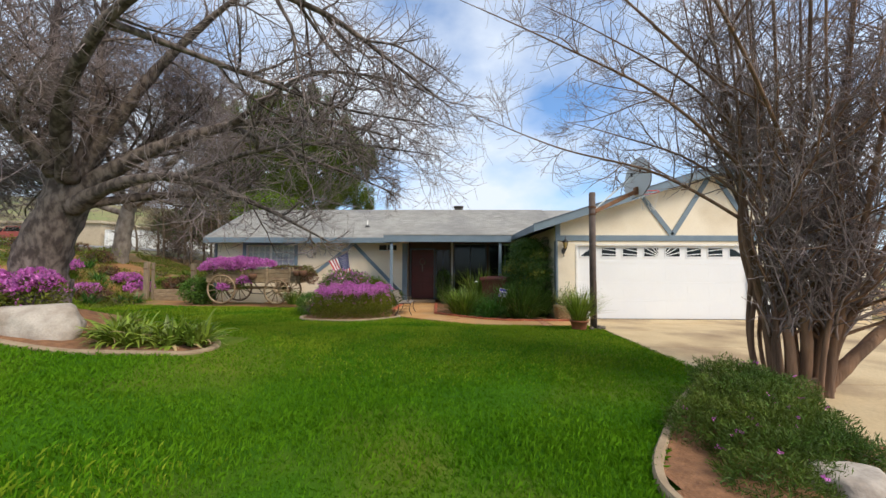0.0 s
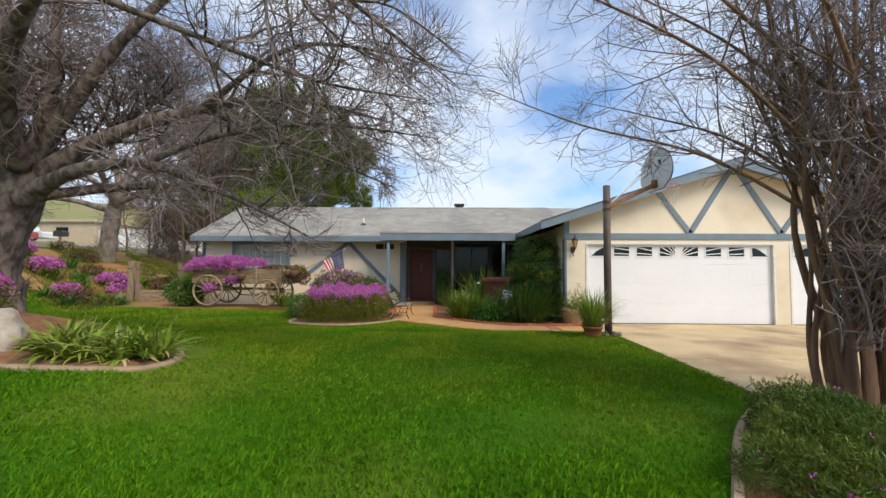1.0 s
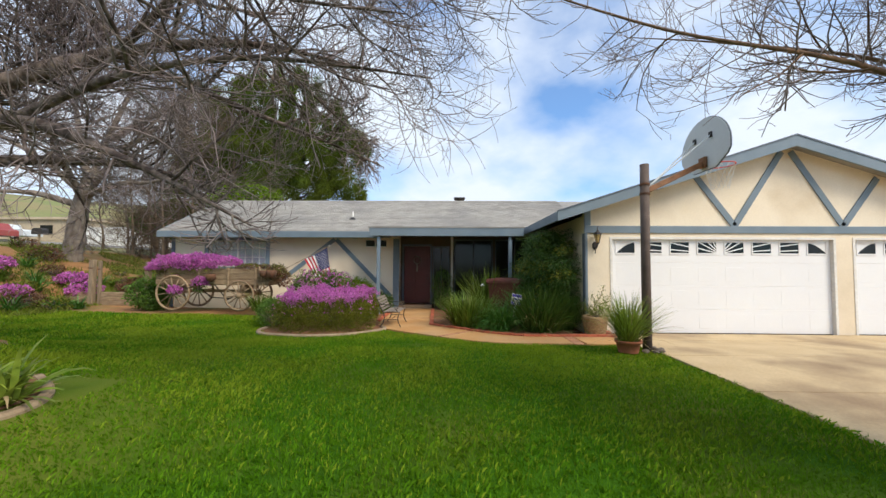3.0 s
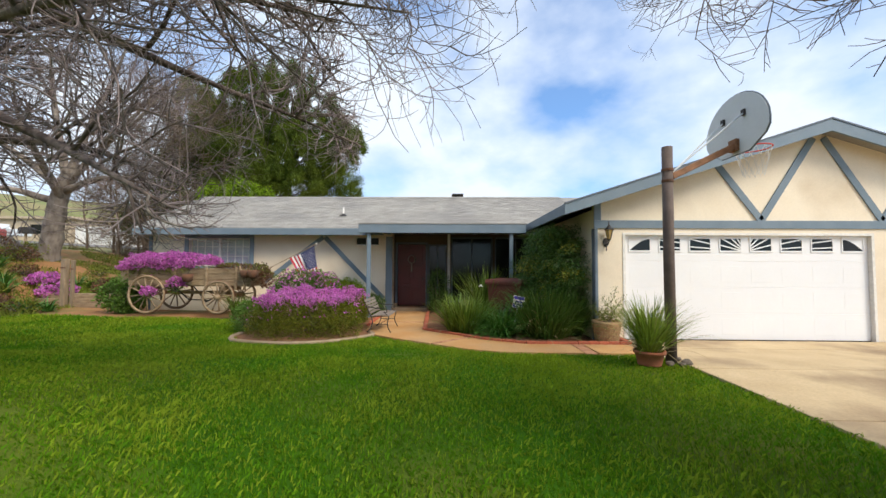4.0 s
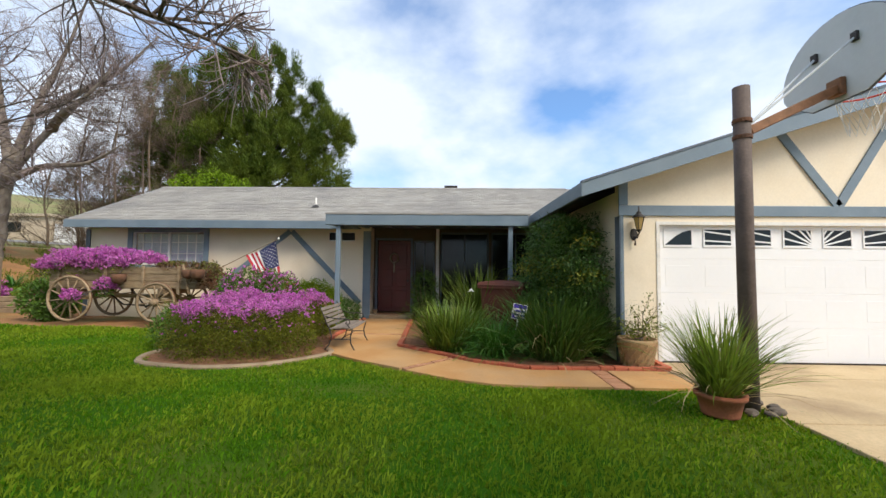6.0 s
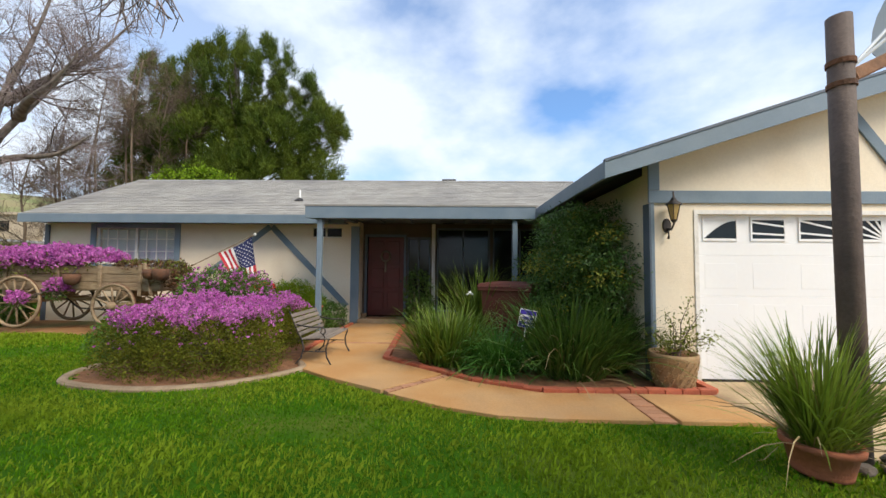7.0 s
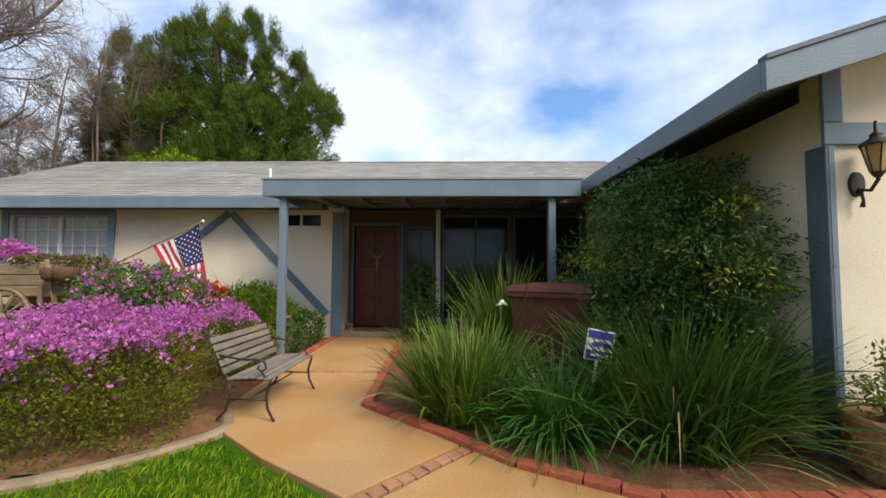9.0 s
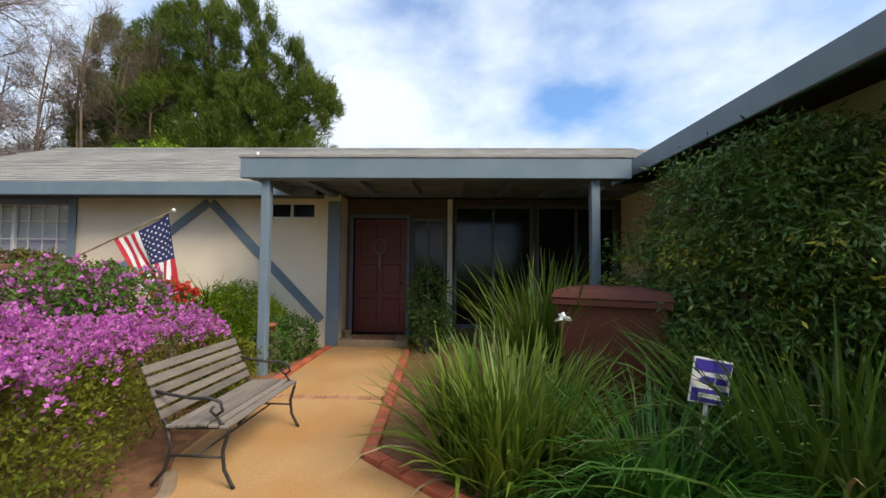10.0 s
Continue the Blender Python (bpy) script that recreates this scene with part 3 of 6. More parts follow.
# ---- windows ----
def window_unit(name, x0, x1, z0, z1, y, label, cols=0, rows=0, blind=True, trim=0.14):
    w = thing(name, label, "window", kind="structure")
    for a, b, c, d in ((x0 - trim, x0, z0 - 0.02, z1 + 0.08), (x1, x1 + trim, z0 - 0.02, z1 + 0.08)):
        part("window_trim", Geo().box(a, b, y - 0.035, y - 0.003, c, d, None, 0.005), TRIM, w)
    part("window_head", Geo().box(x0, x1, y - 0.035, y - 0.003, z1 - 0.03, z1 + 0.08, None, 0.005), TRIM, w)
    part("window_sill", Geo().box(x0 - trim, x1 + trim, y - 0.06, y - 0.003, z0 - 0.10, z0 - 0.02, None, 0.006), TRIM, w)
    f = part("window_frame", Geo().box(x0, x1, y + 0.02, y + 0.06, z0, z0 + 0.04).box(x0, x1, y + 0.02, y + 0.06, z1 - 0.04, z1)
             .box(x0, x0 + 0.04, y + 0.02, y + 0.06, z0 + 0.04, z1 - 0.04).box(x1 - 0.04, x1, y + 0.02, y + 0.06, z0 + 0.04, z1 - 0.04), WHITE_TRIM, w)
    mid = (x0 + x1) / 2
    part("mullion", Geo().box(mid - 0.03, mid + 0.03, y + 0.015, y + 0.06, z0 + 0.04, z1 - 0.04), WHITE_TRIM, w)
    for i in range(1, cols):
        x = x0 + (x1 - x0) * i / cols
        if abs(x - mid) > 0.05:
            part("glazing_bar", Geo().box(x - 0.009, x + 0.009, y + 0.03, y + 0.045, z0 + 0.04, z1 - 0.04), WHITE_TRIM, w)
    for i in range(1, rows):
        z = z0 + (z1 - z0) * i / rows
        part("glazing_bar", Geo().box(x0 + 0.04, x1 - 0.04, y + 0.03, y + 0.045, z - 0.009, z + 0.009), WHITE_TRIM, w)
    for a, b in ((x0 + 0.04, mid - 0.03), (mid + 0.03, x1 - 0.04)):
        part("pane", Geo().box(a, b, y + 0.05, y + 0.056, z0 + 0.04, z1 - 0.04), GLASS, w)
    if blind:
        n = int((z1 - z0 - 0.08) / 0.05)
        for i in range(n):
            z = z0 + 0.05 + i * 0.05
            part("blind_slat", Geo().add([(x0 + 0.05, y + 0.085, z), (x1 - 0.05, y + 0.085, z), (x1 - 0.05, y + 0.093, z + 0.047), (x0 + 0.05, y + 0.093, z + 0.047),
                                          (x0 + 0.05, y + 0.088, z - 0.002), (x1 - 0.05, y + 0.088, z - 0.002), (x1 - 0.05, y + 0.096, z + 0.046), (x0 + 0.05, y + 0.096, z + 0.046)],
                                         [(0, 1, 2, 3), (7, 6, 5, 4), (0, 4, 5, 1), (2, 6, 7, 3)]), BLIND, w)
    return w


GLASS = bpy.data.materials.new("clear window glass")
GLASS.use_nodes = True
_n, _l = GLASS.node_tree.nodes, GLASS.node_tree.links
_b = _n["Principled BSDF"]
_b.inputs["Base Color"].default_value, _b.inputs["Roughness"].default_value = (0.9, 0.95, 1.0, 1), 0.02
_t, _m = _n.new("ShaderNodeBsdfTransparent"), _n.new("ShaderNodeMixShader")
_g = _n.new("ShaderNodeBsdfGlossy")
_g.inputs["Roughness"].default_value = 0.03
_m.inputs[0].default_value = 0.07
_l.new(_t.outputs[0], _m.inputs[1])
_l.new(_g.outputs[0], _m.inputs[2])
_l.new(_m.outputs[0], _n["Material Output"].inputs["Surface"])

window_unit("window_1", -7.85, -5.85, 1.42, 2.34, MY, "wide window with white grid bars and lowered blinds", 8, 3)
w2 = thing("window_2", "small dark high window under the eave", "window", kind="structure")
part("window_frame", Geo().box(-2.38, -1.66, MY + 0.02, MY + 0.05, 2.10, 2.125).box(-2.38, -1.66, MY + 0.02, MY + 0.05, 2.335, 2.36).box(-2.07, -2.03, MY + 0.02, MY + 0.05, 2.125, 2.335), WHITE_TRIM, w2)
for xa, xb in ((-2.38, -2.07), (-2.03, -1.66)):
    part("pane", Geo().box(xa, xb, MY + 0.055, MY + 0.07, 2.125, 2.335), GLASS_DARK, w2)

# entry: door, side light, two large dark windows
d1 = thing("door_1", "dark red panelled front door, closed", "door", kind="structure")
part("door_frame", Geo().box(-1.16, -1.10, DY - 0.04, DY + 0.1, 0.10, 2.22).box(-0.16, -0.10, DY - 0.04, DY + 0.1, 0.10, 2.22).box(-1.10, -0.16, DY - 0.04, DY + 0.1, 2.16, 2.22), TRIM_DARK, d1)
leaf = part("door_leaf", Geo().box(-1.09, -0.17, DY + 0.03, DY + 0.075, 0.15, 2.15, None, 0.004), DOOR_RED, d1)
for a, b, c, d in ((-0.99, -0.68, 1.45, 2.05), (-0.58, -0.27, 1.45, 2.05), (-0.99, -0.68, 0.85, 1.35), (-0.58, -0.27, 0.85, 1.35), (-0.99, -0.68, 0.27, 0.75), (-0.58, -0.27, 0.27, 0.75)):
    part("door_panel", Geo().box(a, b, DY + 0.018, DY + 0.032, c, d, None, 0.01), DOOR_RED, leaf)
part("door_knob", Geo().lathe([(0.0, 0), (0.03, 0.01), (0.03, 0.03), (0.0, 0.045)], (0, 0, 0), 12), IRON, leaf).matrix_basis = pose(-0.24, DY + 0.03, 1.02, 90)
g = Geo()
g.tube([(-0.63 + 0.11 * math.cos(a), DY + 0.0, 1.66 + 0.13 * math.sin(a)) for a in np.linspace(0, 2 * math.pi, 15)], 0.025, 6)
wr = thing("door_wreath", "faded dried wreath with ribbon hanging on the door", "wreath")
part("ring", g, BARK_PALE, wr, smooth=True)
part("ribbon", Geo().box(-0.655, -0.61, DY - 0.015, DY + 0.005, 1.25, 1.55, None, 0.004), BARK_PALE, wr)
structure("door_step", Geo().box(-1.22, -0.06, 15.22, DY + 0.1, -0.05, 0.115, None, 0.012), CURB, "low concrete door step", "step")
dm = tagged(part("door_mat", Geo().box(-1.0, -0.3, 15.3, 15.62, 0.117, 0.132, None, 0.005), SOIL), "brown fibre door mat on the step", "mat")
for nm, (x0, x1, z0) in {"window_3": (-0.08, 0.52, 0.12), "window_4": (0.68, 2.05, 0.25), "window_5": (2.12, 3.5, 0.25)}.items():
    w = thing(nm, "dark glass entry window behind plants", "window", kind="structure")
    z1 = 2.16 if nm == "window_3" else 2.4
    part("window_frame", Geo().box(x0, x0 + 0.04, DY + 0.02, DY + 0.08, z0, z1).box(x1 - 0.04, x1, DY + 0.02, DY + 0.08, z0, z1).box(x0 + 0.04, x1 - 0.04, DY + 0.02, DY + 0.08, z0, z0 + 0.05).box(x0 + 0.04, x1 - 0.04, DY + 0.02, DY + 0.08, z1 - 0.05, z1)
         .box((x0 + x1) / 2 - 0.02, (x0 + x1) / 2 + 0.02, DY + 0.02, DY + 0.07, z0 + 0.05, z1 - 0.05), TRIM_DARK, w)
    part("pane", Geo().box(x0 + 0.04, x1 - 0.04, DY + 0.085, DY + 0.095, z0 + 0.05, z1 - 0.05), GLASS_DARK, w)
structure("entry_post_board", Geo().box(0.555, 0.645, DY - 0.05, DY - 0.002, 0.0, 2.5, None, 0.006), WHITE_TRIM, "pale trim board between the entry windows", "trim")

# porch cover: beams, posts, rafters
pc = thing("porch_cover", "blue grey painted porch cover on slim posts", "porch", kind="structure")
part("fascia_board", Geo().box(-1.86, 2.70, 13.45, 13.50, 2.345, 2.585, None, 0.006), TRIM, pc)
part("side_board", Geo().box(-1.86, -1.81, 13.50, 14.76, 2.39, 2.585, None, 0.006), TRIM, pc)
part("roof_deck", Geo().prism([(13.44, 2.588), (14.98, 2.655), (14.98, 2.685), (13.44, 2.618)], 0, -1.88, 2.74), SHINGLE, pc)
for x in (-1.59, 2.315):
    part("post", Geo().box(x - 0.05, x + 0.05, 13.52, 13.62, 0.0, 2.345, None, 0.006), TRIM, pc)
part("beam", Geo().box(-1.80, 2.68, 13.51, 13.63, 2.35, 2.50, None, 0.005), TRIM, pc)
for x in (-1.30, -0.62, 0.06, 0.74, 1.42, 2.10, 2.62):
    part("rafter", Geo().beam((x, 13.63, 2.43), (x, 15.25, 2.475), 0.05, 0.11, (1, 0, 0)), TRIM, pc)

# roof fittings
rv = thing("chimney_cap", "dark metal chimney cap behind the ridge", "chimney")
part("flue", Geo().box(0.74, 1.16, 20.0, 20.4, 3.0, 4.56, None, 0.01), IRON, rv)
part("cap", Geo().box(0.69, 1.21, 19.95, 20.45, 4.62, 4.68, None, 0.01), IRON, rv)
for x, y in ((0.76, 20.02), (1.14, 20.02), (0.76, 20.38), (1.14, 20.38)):
    part("cap_leg", Geo().box(x - 0.012, x + 0.012, y - 0.012, y + 0.012, 4.56, 4.62), IRON, rv)
vp = thing("vent_pipe", "small white plumbing vent pipe on the roof", "pipe")
part("pipe", Geo().lathe([(0.024, 3.0), (0.024, 3.43), (0.018, 3.43), (0.018, 3.3)], (-3.02, 16.0, 0), 12), WHITE_TRIM, vp, smooth=True)
part("flashing", Geo().lathe([(0.16, 3.12), (0.06, 3.20), (0.036, 3.22)], (-3.02, 16.0, 0), 14), IRON, vp, smooth=True)


# ---- garage doors ----
def garage_door(name, x0, x1, n_win, label):
    d = thing(name, label, "garage door", kind="structure")
    y, H = GY0 + 0.07, 2.10
    part("door_jamb", Geo().box(x0, x0 + 0.05, GY0 - 0.012, GY0 + WT, -0.02, 2.14).box(x1 - 0.05, x1, GY0 - 0.012, GY0 + WT, -0.02, 2.14).box(x0 + 0.05, x1 - 0.05, GY0 - 0.012, GY0 + WT, 2.09, 2.14), WHITE_TRIM, d)
    a, b = x0 + 0.055, x1 - 0.055
    cw = (b - a) / n_win
    for r in range(4):
        z0, z1 = 0.012 + r * 0.52, 0.012 + r * 0.52 + 0.5185
        s = part("door_section", Geo().box(a, b, y, y + 0.045, z0, z1, None, 0.003), WHITE, d)
        for c in range(n_win):
            xa, xb = a + c * cw + 0.115, a + (c + 1) * cw - 0.085
            if r < 3:
                part("raised_panel", Geo().box(xa, xb, y - 0.002, y + 0.004, z0 + 0.10, z1 - 0.10, None, 0.0018), WHITE, s)
                continue
            wz0, wz1 = z0 + 0.215, z1 - 0.065
            part("window_surround", Geo().box(xa - 0.02, xb + 0.02, y - 0.014, y + 0.004, wz0 - 0.03, wz0).box(xa - 0.02, xb + 0.02, y - 0.014, y + 0.004, wz1, wz1 + 0.03)
                 .box(xa - 0.02, xa, y - 0.014, y + 0.004, wz0, wz1).box(xb, xb + 0.02, y - 0.014, y + 0.004, wz0, wz1), WHITE, s)
            if c in (0, n_win - 1):
                pts = [(0, 0.0)] + [(u, math.sin(u * math.pi / 2) * 0.95) for u in np.linspace(0.15, 1, 9)] + [(1, 0)]
                if c:
                    pts = [(1 - u, v) for u, v in pts]
                part("pane", Geo().prism([(xa + u * (xb - xa), wz0 + v * (wz1 - wz0)) for u, v in pts], 1, y - 0.006, y + 0.002), GLASS_DARK, s)
                continue
            part("pane", Geo().box(xa, xb, y - 0.006, y + 0.002, wz0, wz1), GLASS_DARK, s)
            ox, oz = (a + b) / 2, wz0 - 0.02
            for k in range(1, 12):
                an = math.pi * k / 12 if abs((xa + xb) / 2 - ox) < cw else 0
                if abs((xa + xb) / 2 - ox) >= cw:
                    if k > 2:
                        break
                    sg = 1 if xa > ox else -1
                    ux, uz = sg * 1.0, (0.34 if k == 1 else 0.13) * cw / max(abs((xa + xb) / 2 - ox), 0.1)
                else:
                    ux, uz = math.cos(an), math.sin(an)
                t0, t1 = 0.0, 9.0
                for p, q, lo, hi in ((ox, ux, xa, xb), (oz, uz, wz0, wz1)):
                    if abs(q) < 1e-6:
                        if not lo < p < hi:
                            t1 = -1
                        continue
                    ta, tb = sorted(((lo - p) / q, (hi - p) / q))
                    t0, t1 = max(t0, ta), min(t1, tb)
                if t1 - t0 > 0.03:
                    part("sunburst_bar", Geo().beam((ox + ux * t0, y - 0.010, oz + uz * t0), (ox + ux * t1, y - 0.010, oz + uz * t1), 0.022, 0.008, (0, 1, 0)), WHITE, s)
    part("bottom_seal", Geo().box(a, b, y + 0.005, y + 0.04, -0.02, 0.012), IRON, d)
    return d


garage_door("door_2", 4.12, 9.05, 8, "wide white sectional garage door with sunburst windows")
garage_door("door_3", 9.42, 11.88, 4, "single white sectional garage door with sunburst windows")
structure("garage_floor", Geo().box(GXL + WT, GXR - WT, GY0 + WT, 20.3, -0.1, 0.0), DRIVE, "garage concrete floor behind the doors", "floor")


# ---- paving ----
def slab(name, poly, parent, mat, top, thick=0.1, label=""):
    """A cast slab with a worn edge; top gives its height at (x, y)."""
    bm = bmesh.new()
    c = sum((Vector((*p, 0)) for p in poly), Vector()) / len(poly)
    n = len(poly)
    rings = []
    for inset, dz in ((0.0, -thick), (0.0, -0.005), (0.006, 0.0)):
        ring = []
        for p in poly:
            v = Vector((*p, 0))
            q = v + (c - v).normalized() * inset
            ring.append(bm.verts.new((q.x, q.y, float(top(q.x, q.y)) + dz)))
        rings.append(ring)
    for a, b in zip(rings, rings[1:]):
        for i in range(n):
            bm.faces.new((a[i], a[(i + 1) % n], b[(i + 1) % n], b[i]))
    bmesh.ops.triangulate(bm, faces=[bm.faces.new(rings[-1])])
    bmesh.ops.recalc_face_normals(bm, faces=bm.faces)
    me = bpy.data.meshes.new(name)
    bm.to_mesh(me)
    bm.free()
    me.materials.append(mat)
    ob = new(name, me)
    ob.parent = parent
    if label:
        ob["label"] = label
    return ob


drive = thing("driveway", "pale stained concrete driveway before the garage", "driveway", kind="structure")
ys = [10.86, 10.1, 8.4, 6.72, 4.7, 2.6, -1.5, -8, -20]
xs = [3.94, 8.62, 13.3]
for j in range(len(ys) - 1):
    for i in range(2):
        slab("slab", [(xs[i] + 0.008, ys[j + 1] + 0.012), (xs[i + 1] - 0.008, ys[j + 1] + 0.012), (xs[i + 1] - 0.008, ys[j] - (0.008 if ys[j] != 8.4 and ys[j] != 10.1 else 0.0)), (xs[i] + 0.008, ys[j] - 0.008)], drive, DRIVE, lambda x, y: base_z(x, y) + 0.012)

pav = thing("pavement", "tan concrete front walk with brick strips", "path", kind="structure")
flat = lambda x, y: 0.02 + 0.03 * step01(9.9, 9.4, y)
slab("slab", [(-1.27, 12.95), (0.02, 12.95), (-0.02, 15.2), (-1.26, 15.2)], pav, CONCRETE, flat)
slab("slab", [(-1.29, 12.84), (-1.22, 11.7), (-0.92, 11.14), (-0.42, 10.76), (0.10, 10.44), (0.28, 10.33), (0.98, 11.03), (0.76, 11.19), (0.07, 11.72), (0.02, 12.84)], pav, CONCRETE, flat)
slab("slab", [(0.38, 10.23), (0.98, 9.86), (1.5, 9.62), (2.0, 9.55), (2.86, 9.53), (2.89, 10.32), (2.1, 10.33), (1.30, 10.70), (1.07, 10.92)], pav, CONCRETE, flat)
slab("slab", [(3.11, 9.53), (3.92, 9.53), (3.92, 10.33), (3.12, 10.33)], pav, CONCRETE, flat)


def brick_mesh(l, w, h, mat):
    return mesh_of("brick", Geo().box(-l / 2, l / 2, -w / 2, w / 2, 0, h, None, 0.005), mat)


def bricks_along(pts, l, w, h, parent, z, mat=None, seed=1):
    rng = random.Random(seed)
    me = brick_mesh(l - 0.008, w, h, mat or BRICK)
    for a, b in zip(pts, pts[1:]):
        d = Vector((b[0] - a[0], b[1] - a[1]))
        n = max(1, round(d.length / l))
        ang = math.degrees(math.atan2(d.y, d.x))
        for i in range(n):
            p = Vector(a) + d * ((i + 0.5) / n)
            ob = new("brick", me)
            ob.parent = parent
            ob.matrix_basis = pose(p.x, p.y, z + rng.uniform(-0.006, 0.006), rng.uniform(-1.5, 1.5), rng.uniform(-1.5, 1.5), ang + rng.uniform(-2, 2)) @ Matrix.Diagonal((d.length / n / l, 1, 1, 1))


bricks_along([(2.99, 9.55), (3.0, 10.33)], 0.098, 0.20, 0.06, pav, -0.035, PAVER, seed=2)
bricks_along([(-1.27, 12.895), (-0.04, 12.895)], 0.115, 0.09, 0.06, pav, -0.041, PAVER, seed=3)
bricks_along([(0.34, 10.29), (1.02, 10.97)], 0.11, 0.085, 0.06, pav, -0.041, PAVER, seed=5)
edge2 = thing("brick_edging", "red brick edging between walk and flower bed", "edging", kind="structure")
bricks_along([(-1.31, 15.1), (-1.33, 12.9), (-1.30, 12.3)], 0.20, 0.09, 0.07, edge2, -0.015, seed=9)
edge = thing("brick_edging", "red brick edging round the planting bed", "edging", kind="structure")
bricks_along([(-0.03, 14.9), (0.05, 12.85), (0.09, 11.74), (0.80, 11.18), (1.33, 10.72), (2.08, 10.36), (4.00, 10.41), (4.00, 10.84)], 0.20, 0.095, 0.075, edge, -0.015, seed=4)


def sheet(name, poly, z, mat, label, category, bumps=0.03, step=0.12):
    """A bed of soil that swells a little inside its outline."""
    poly = [Vector(p) for p in poly]
    x0, x1 = min(p.x for p in poly), max(p.x for p in poly)
    y0, y1 = min(p.y for p in poly), max(p.y for p in poly)
    def inside(x, y):
        r = False
        for a, b in zip(poly, poly[1:] + poly[:1]):
            if (a.y > y) != (b.y > y) and x < (b.x - a.x) * (y - a.y) / (b.y - a.y) + a.x:
                r = not r
        return r
    g = Geo()
    nxx, nyy = int((x1 - x0) / step) + 2, int((y1 - y0) / step) + 2
    for j in range(nyy):
        for i in range(nxx):
            x, y = x0 + i * step, y0 + j * step
            g.v.append((x, y, z(x, y) + bumps * (0.5 + noise.noise(Vector((x * 2.2, y * 2.2, 3))) + 0.4 * noise.noise(Vector((x * 9, y * 9, 1))))))
    for j in range(nyy - 1):
        for i in range(nxx - 1):
            if inside(x0 + (i + 0.5) * step, y0 + (j + 0.5) * step):
                k = j * nxx + i
                g.f.append((k, k + 1, k + nxx + 1, k + nxx))
    me = mesh_of(name, g, mat, True)
    return tagged(new(name, me), label, category, "", "structure")


sheet("bed_soil", [(0.03, 14.9), (0.08, 11.76), (0.82, 11.2), (1.35, 10.76), (2.1, 10.40), (3.98, 10.46), (3.98, 10.9), (3.56, 10.9), (3.56, 15.6), (0.1, 15.6)], lambda x, y: 0.0, SOIL, "brown mulch planting bed before the porch", "soil")
sheet("bed_soil", [(-3.72, 10.9), (-3.4, 10.45), (-2.45, 10.27), (-1.6, 10.52), (-0.98, 11.06), (-0.98, 11.3), (-1.16, 11.8), (-1.30, 15.25), (-5, 15.25), (-4.6, 13.2), (-3.9, 12.0)], lambda x, y: -0.01, SOIL, "brown soil bed under pink flowers", "soil")
sheet("bed_soil", [(-7.6, 5.0), (-6.0, 4.95), (-4.3, 4.9), (-3.1, 4.88), (-2.84, 5.2), (-2.95, 5.7), (-3.6, 6.2), (-5.0, 6.6), (-7.6, 6.8)], lambda x, y: float(ground_z(x, y)) + 0.015, SOIL, "brown soil bed with boulder and lilies", "soil")
sheet("bed_soil", [(1.96, 2.3), (2.01, 2.74), (2.42, 3.33), (3.12, 4.24), (3.92, 4.98), (3.92, 1.2), (2.2, 1.4)], lambda x, y: float(base_z(x, y)) + 0.0, SOIL, "brown soil bed at the driveway edge", "soil", 0.03, 0.05)


def curb(name, pts, z, label, w=0.10, h=0.055):
    """A rounded cast curb along a smooth line."""
    c = [Vector(p) for p in pts]
    line = []
    for i in range(len(c) - 1):
        p0, p1, p2, p3 = c[max(i - 1, 0)], c[i], c[i + 1], c[min(i + 2, len(c) - 1)]
        for k in range(8):
            t = k / 8
            line.append(0.5 * ((2 * p1) + (p2 - p0) * t + (2 * p0 - 5 * p1 + 4 * p2 - p3) * t * t + (3 * p1 - p0 - 3 * p2 + p3) * t ** 3))
    line.append(c[-1])
    prof = [(-w / 2, -0.08), (-w / 2, h * 0.6), (-w * 0.3, h), (w * 0.3, h), (w / 2, h * 0.6), (w / 2, -0.08)]
    g = Geo()
    for i, p in enumerate(line):
        d = (line[min(i + 1, len(line) - 1)] - line[max(i - 1, 0)]).normalized()
        s = Vector((-d.y, d.x))
        for u, v in prof:
            g.v.append((p.x + s.x * u, p.y + s.y * u, z(p.x, p.y) + v))
    m = len(prof)
    for i in range(len(line) - 1):
        for k in range(m):
            g.f.append((i * m + k, i * m + (k + 1) % m, (i + 1) * m + (k + 1) % m, (i + 1) * m + k))
    return structure(name, g, CURB, label, "curb")


curb("bed_curb", [(-3.75, 11.2), (-3.72, 10.8), (-3.4, 10.42), (-2.45, 10.24), (-1.6, 10.48), (-0.98, 11.12), (-1.1, 11.5)], lambda x, y: -0.02, "curved concrete curb round the flower bed")
curb("bed_curb", [(-7.5, 5.0), (-6.0, 4.93), (-4.3, 4.88), (-3.1, 4.86), (-2.80, 5.2), (-2.92, 5.65), (-3.5, 6.1)], lambda x, y: float(ground_z(x, y)) - 0.01, "curved concrete curb round the lily bed")
curb("bed_curb", [(2.2, 1.4), (1.95, 2.3), (2.0, 2.75), (2.4, 3.35), (3.1, 4.25), (3.9, 5.0)], lambda x, y: float(base_z(x, y)) - 0.02, "curved concrete curb beside the lawn", 0.075)


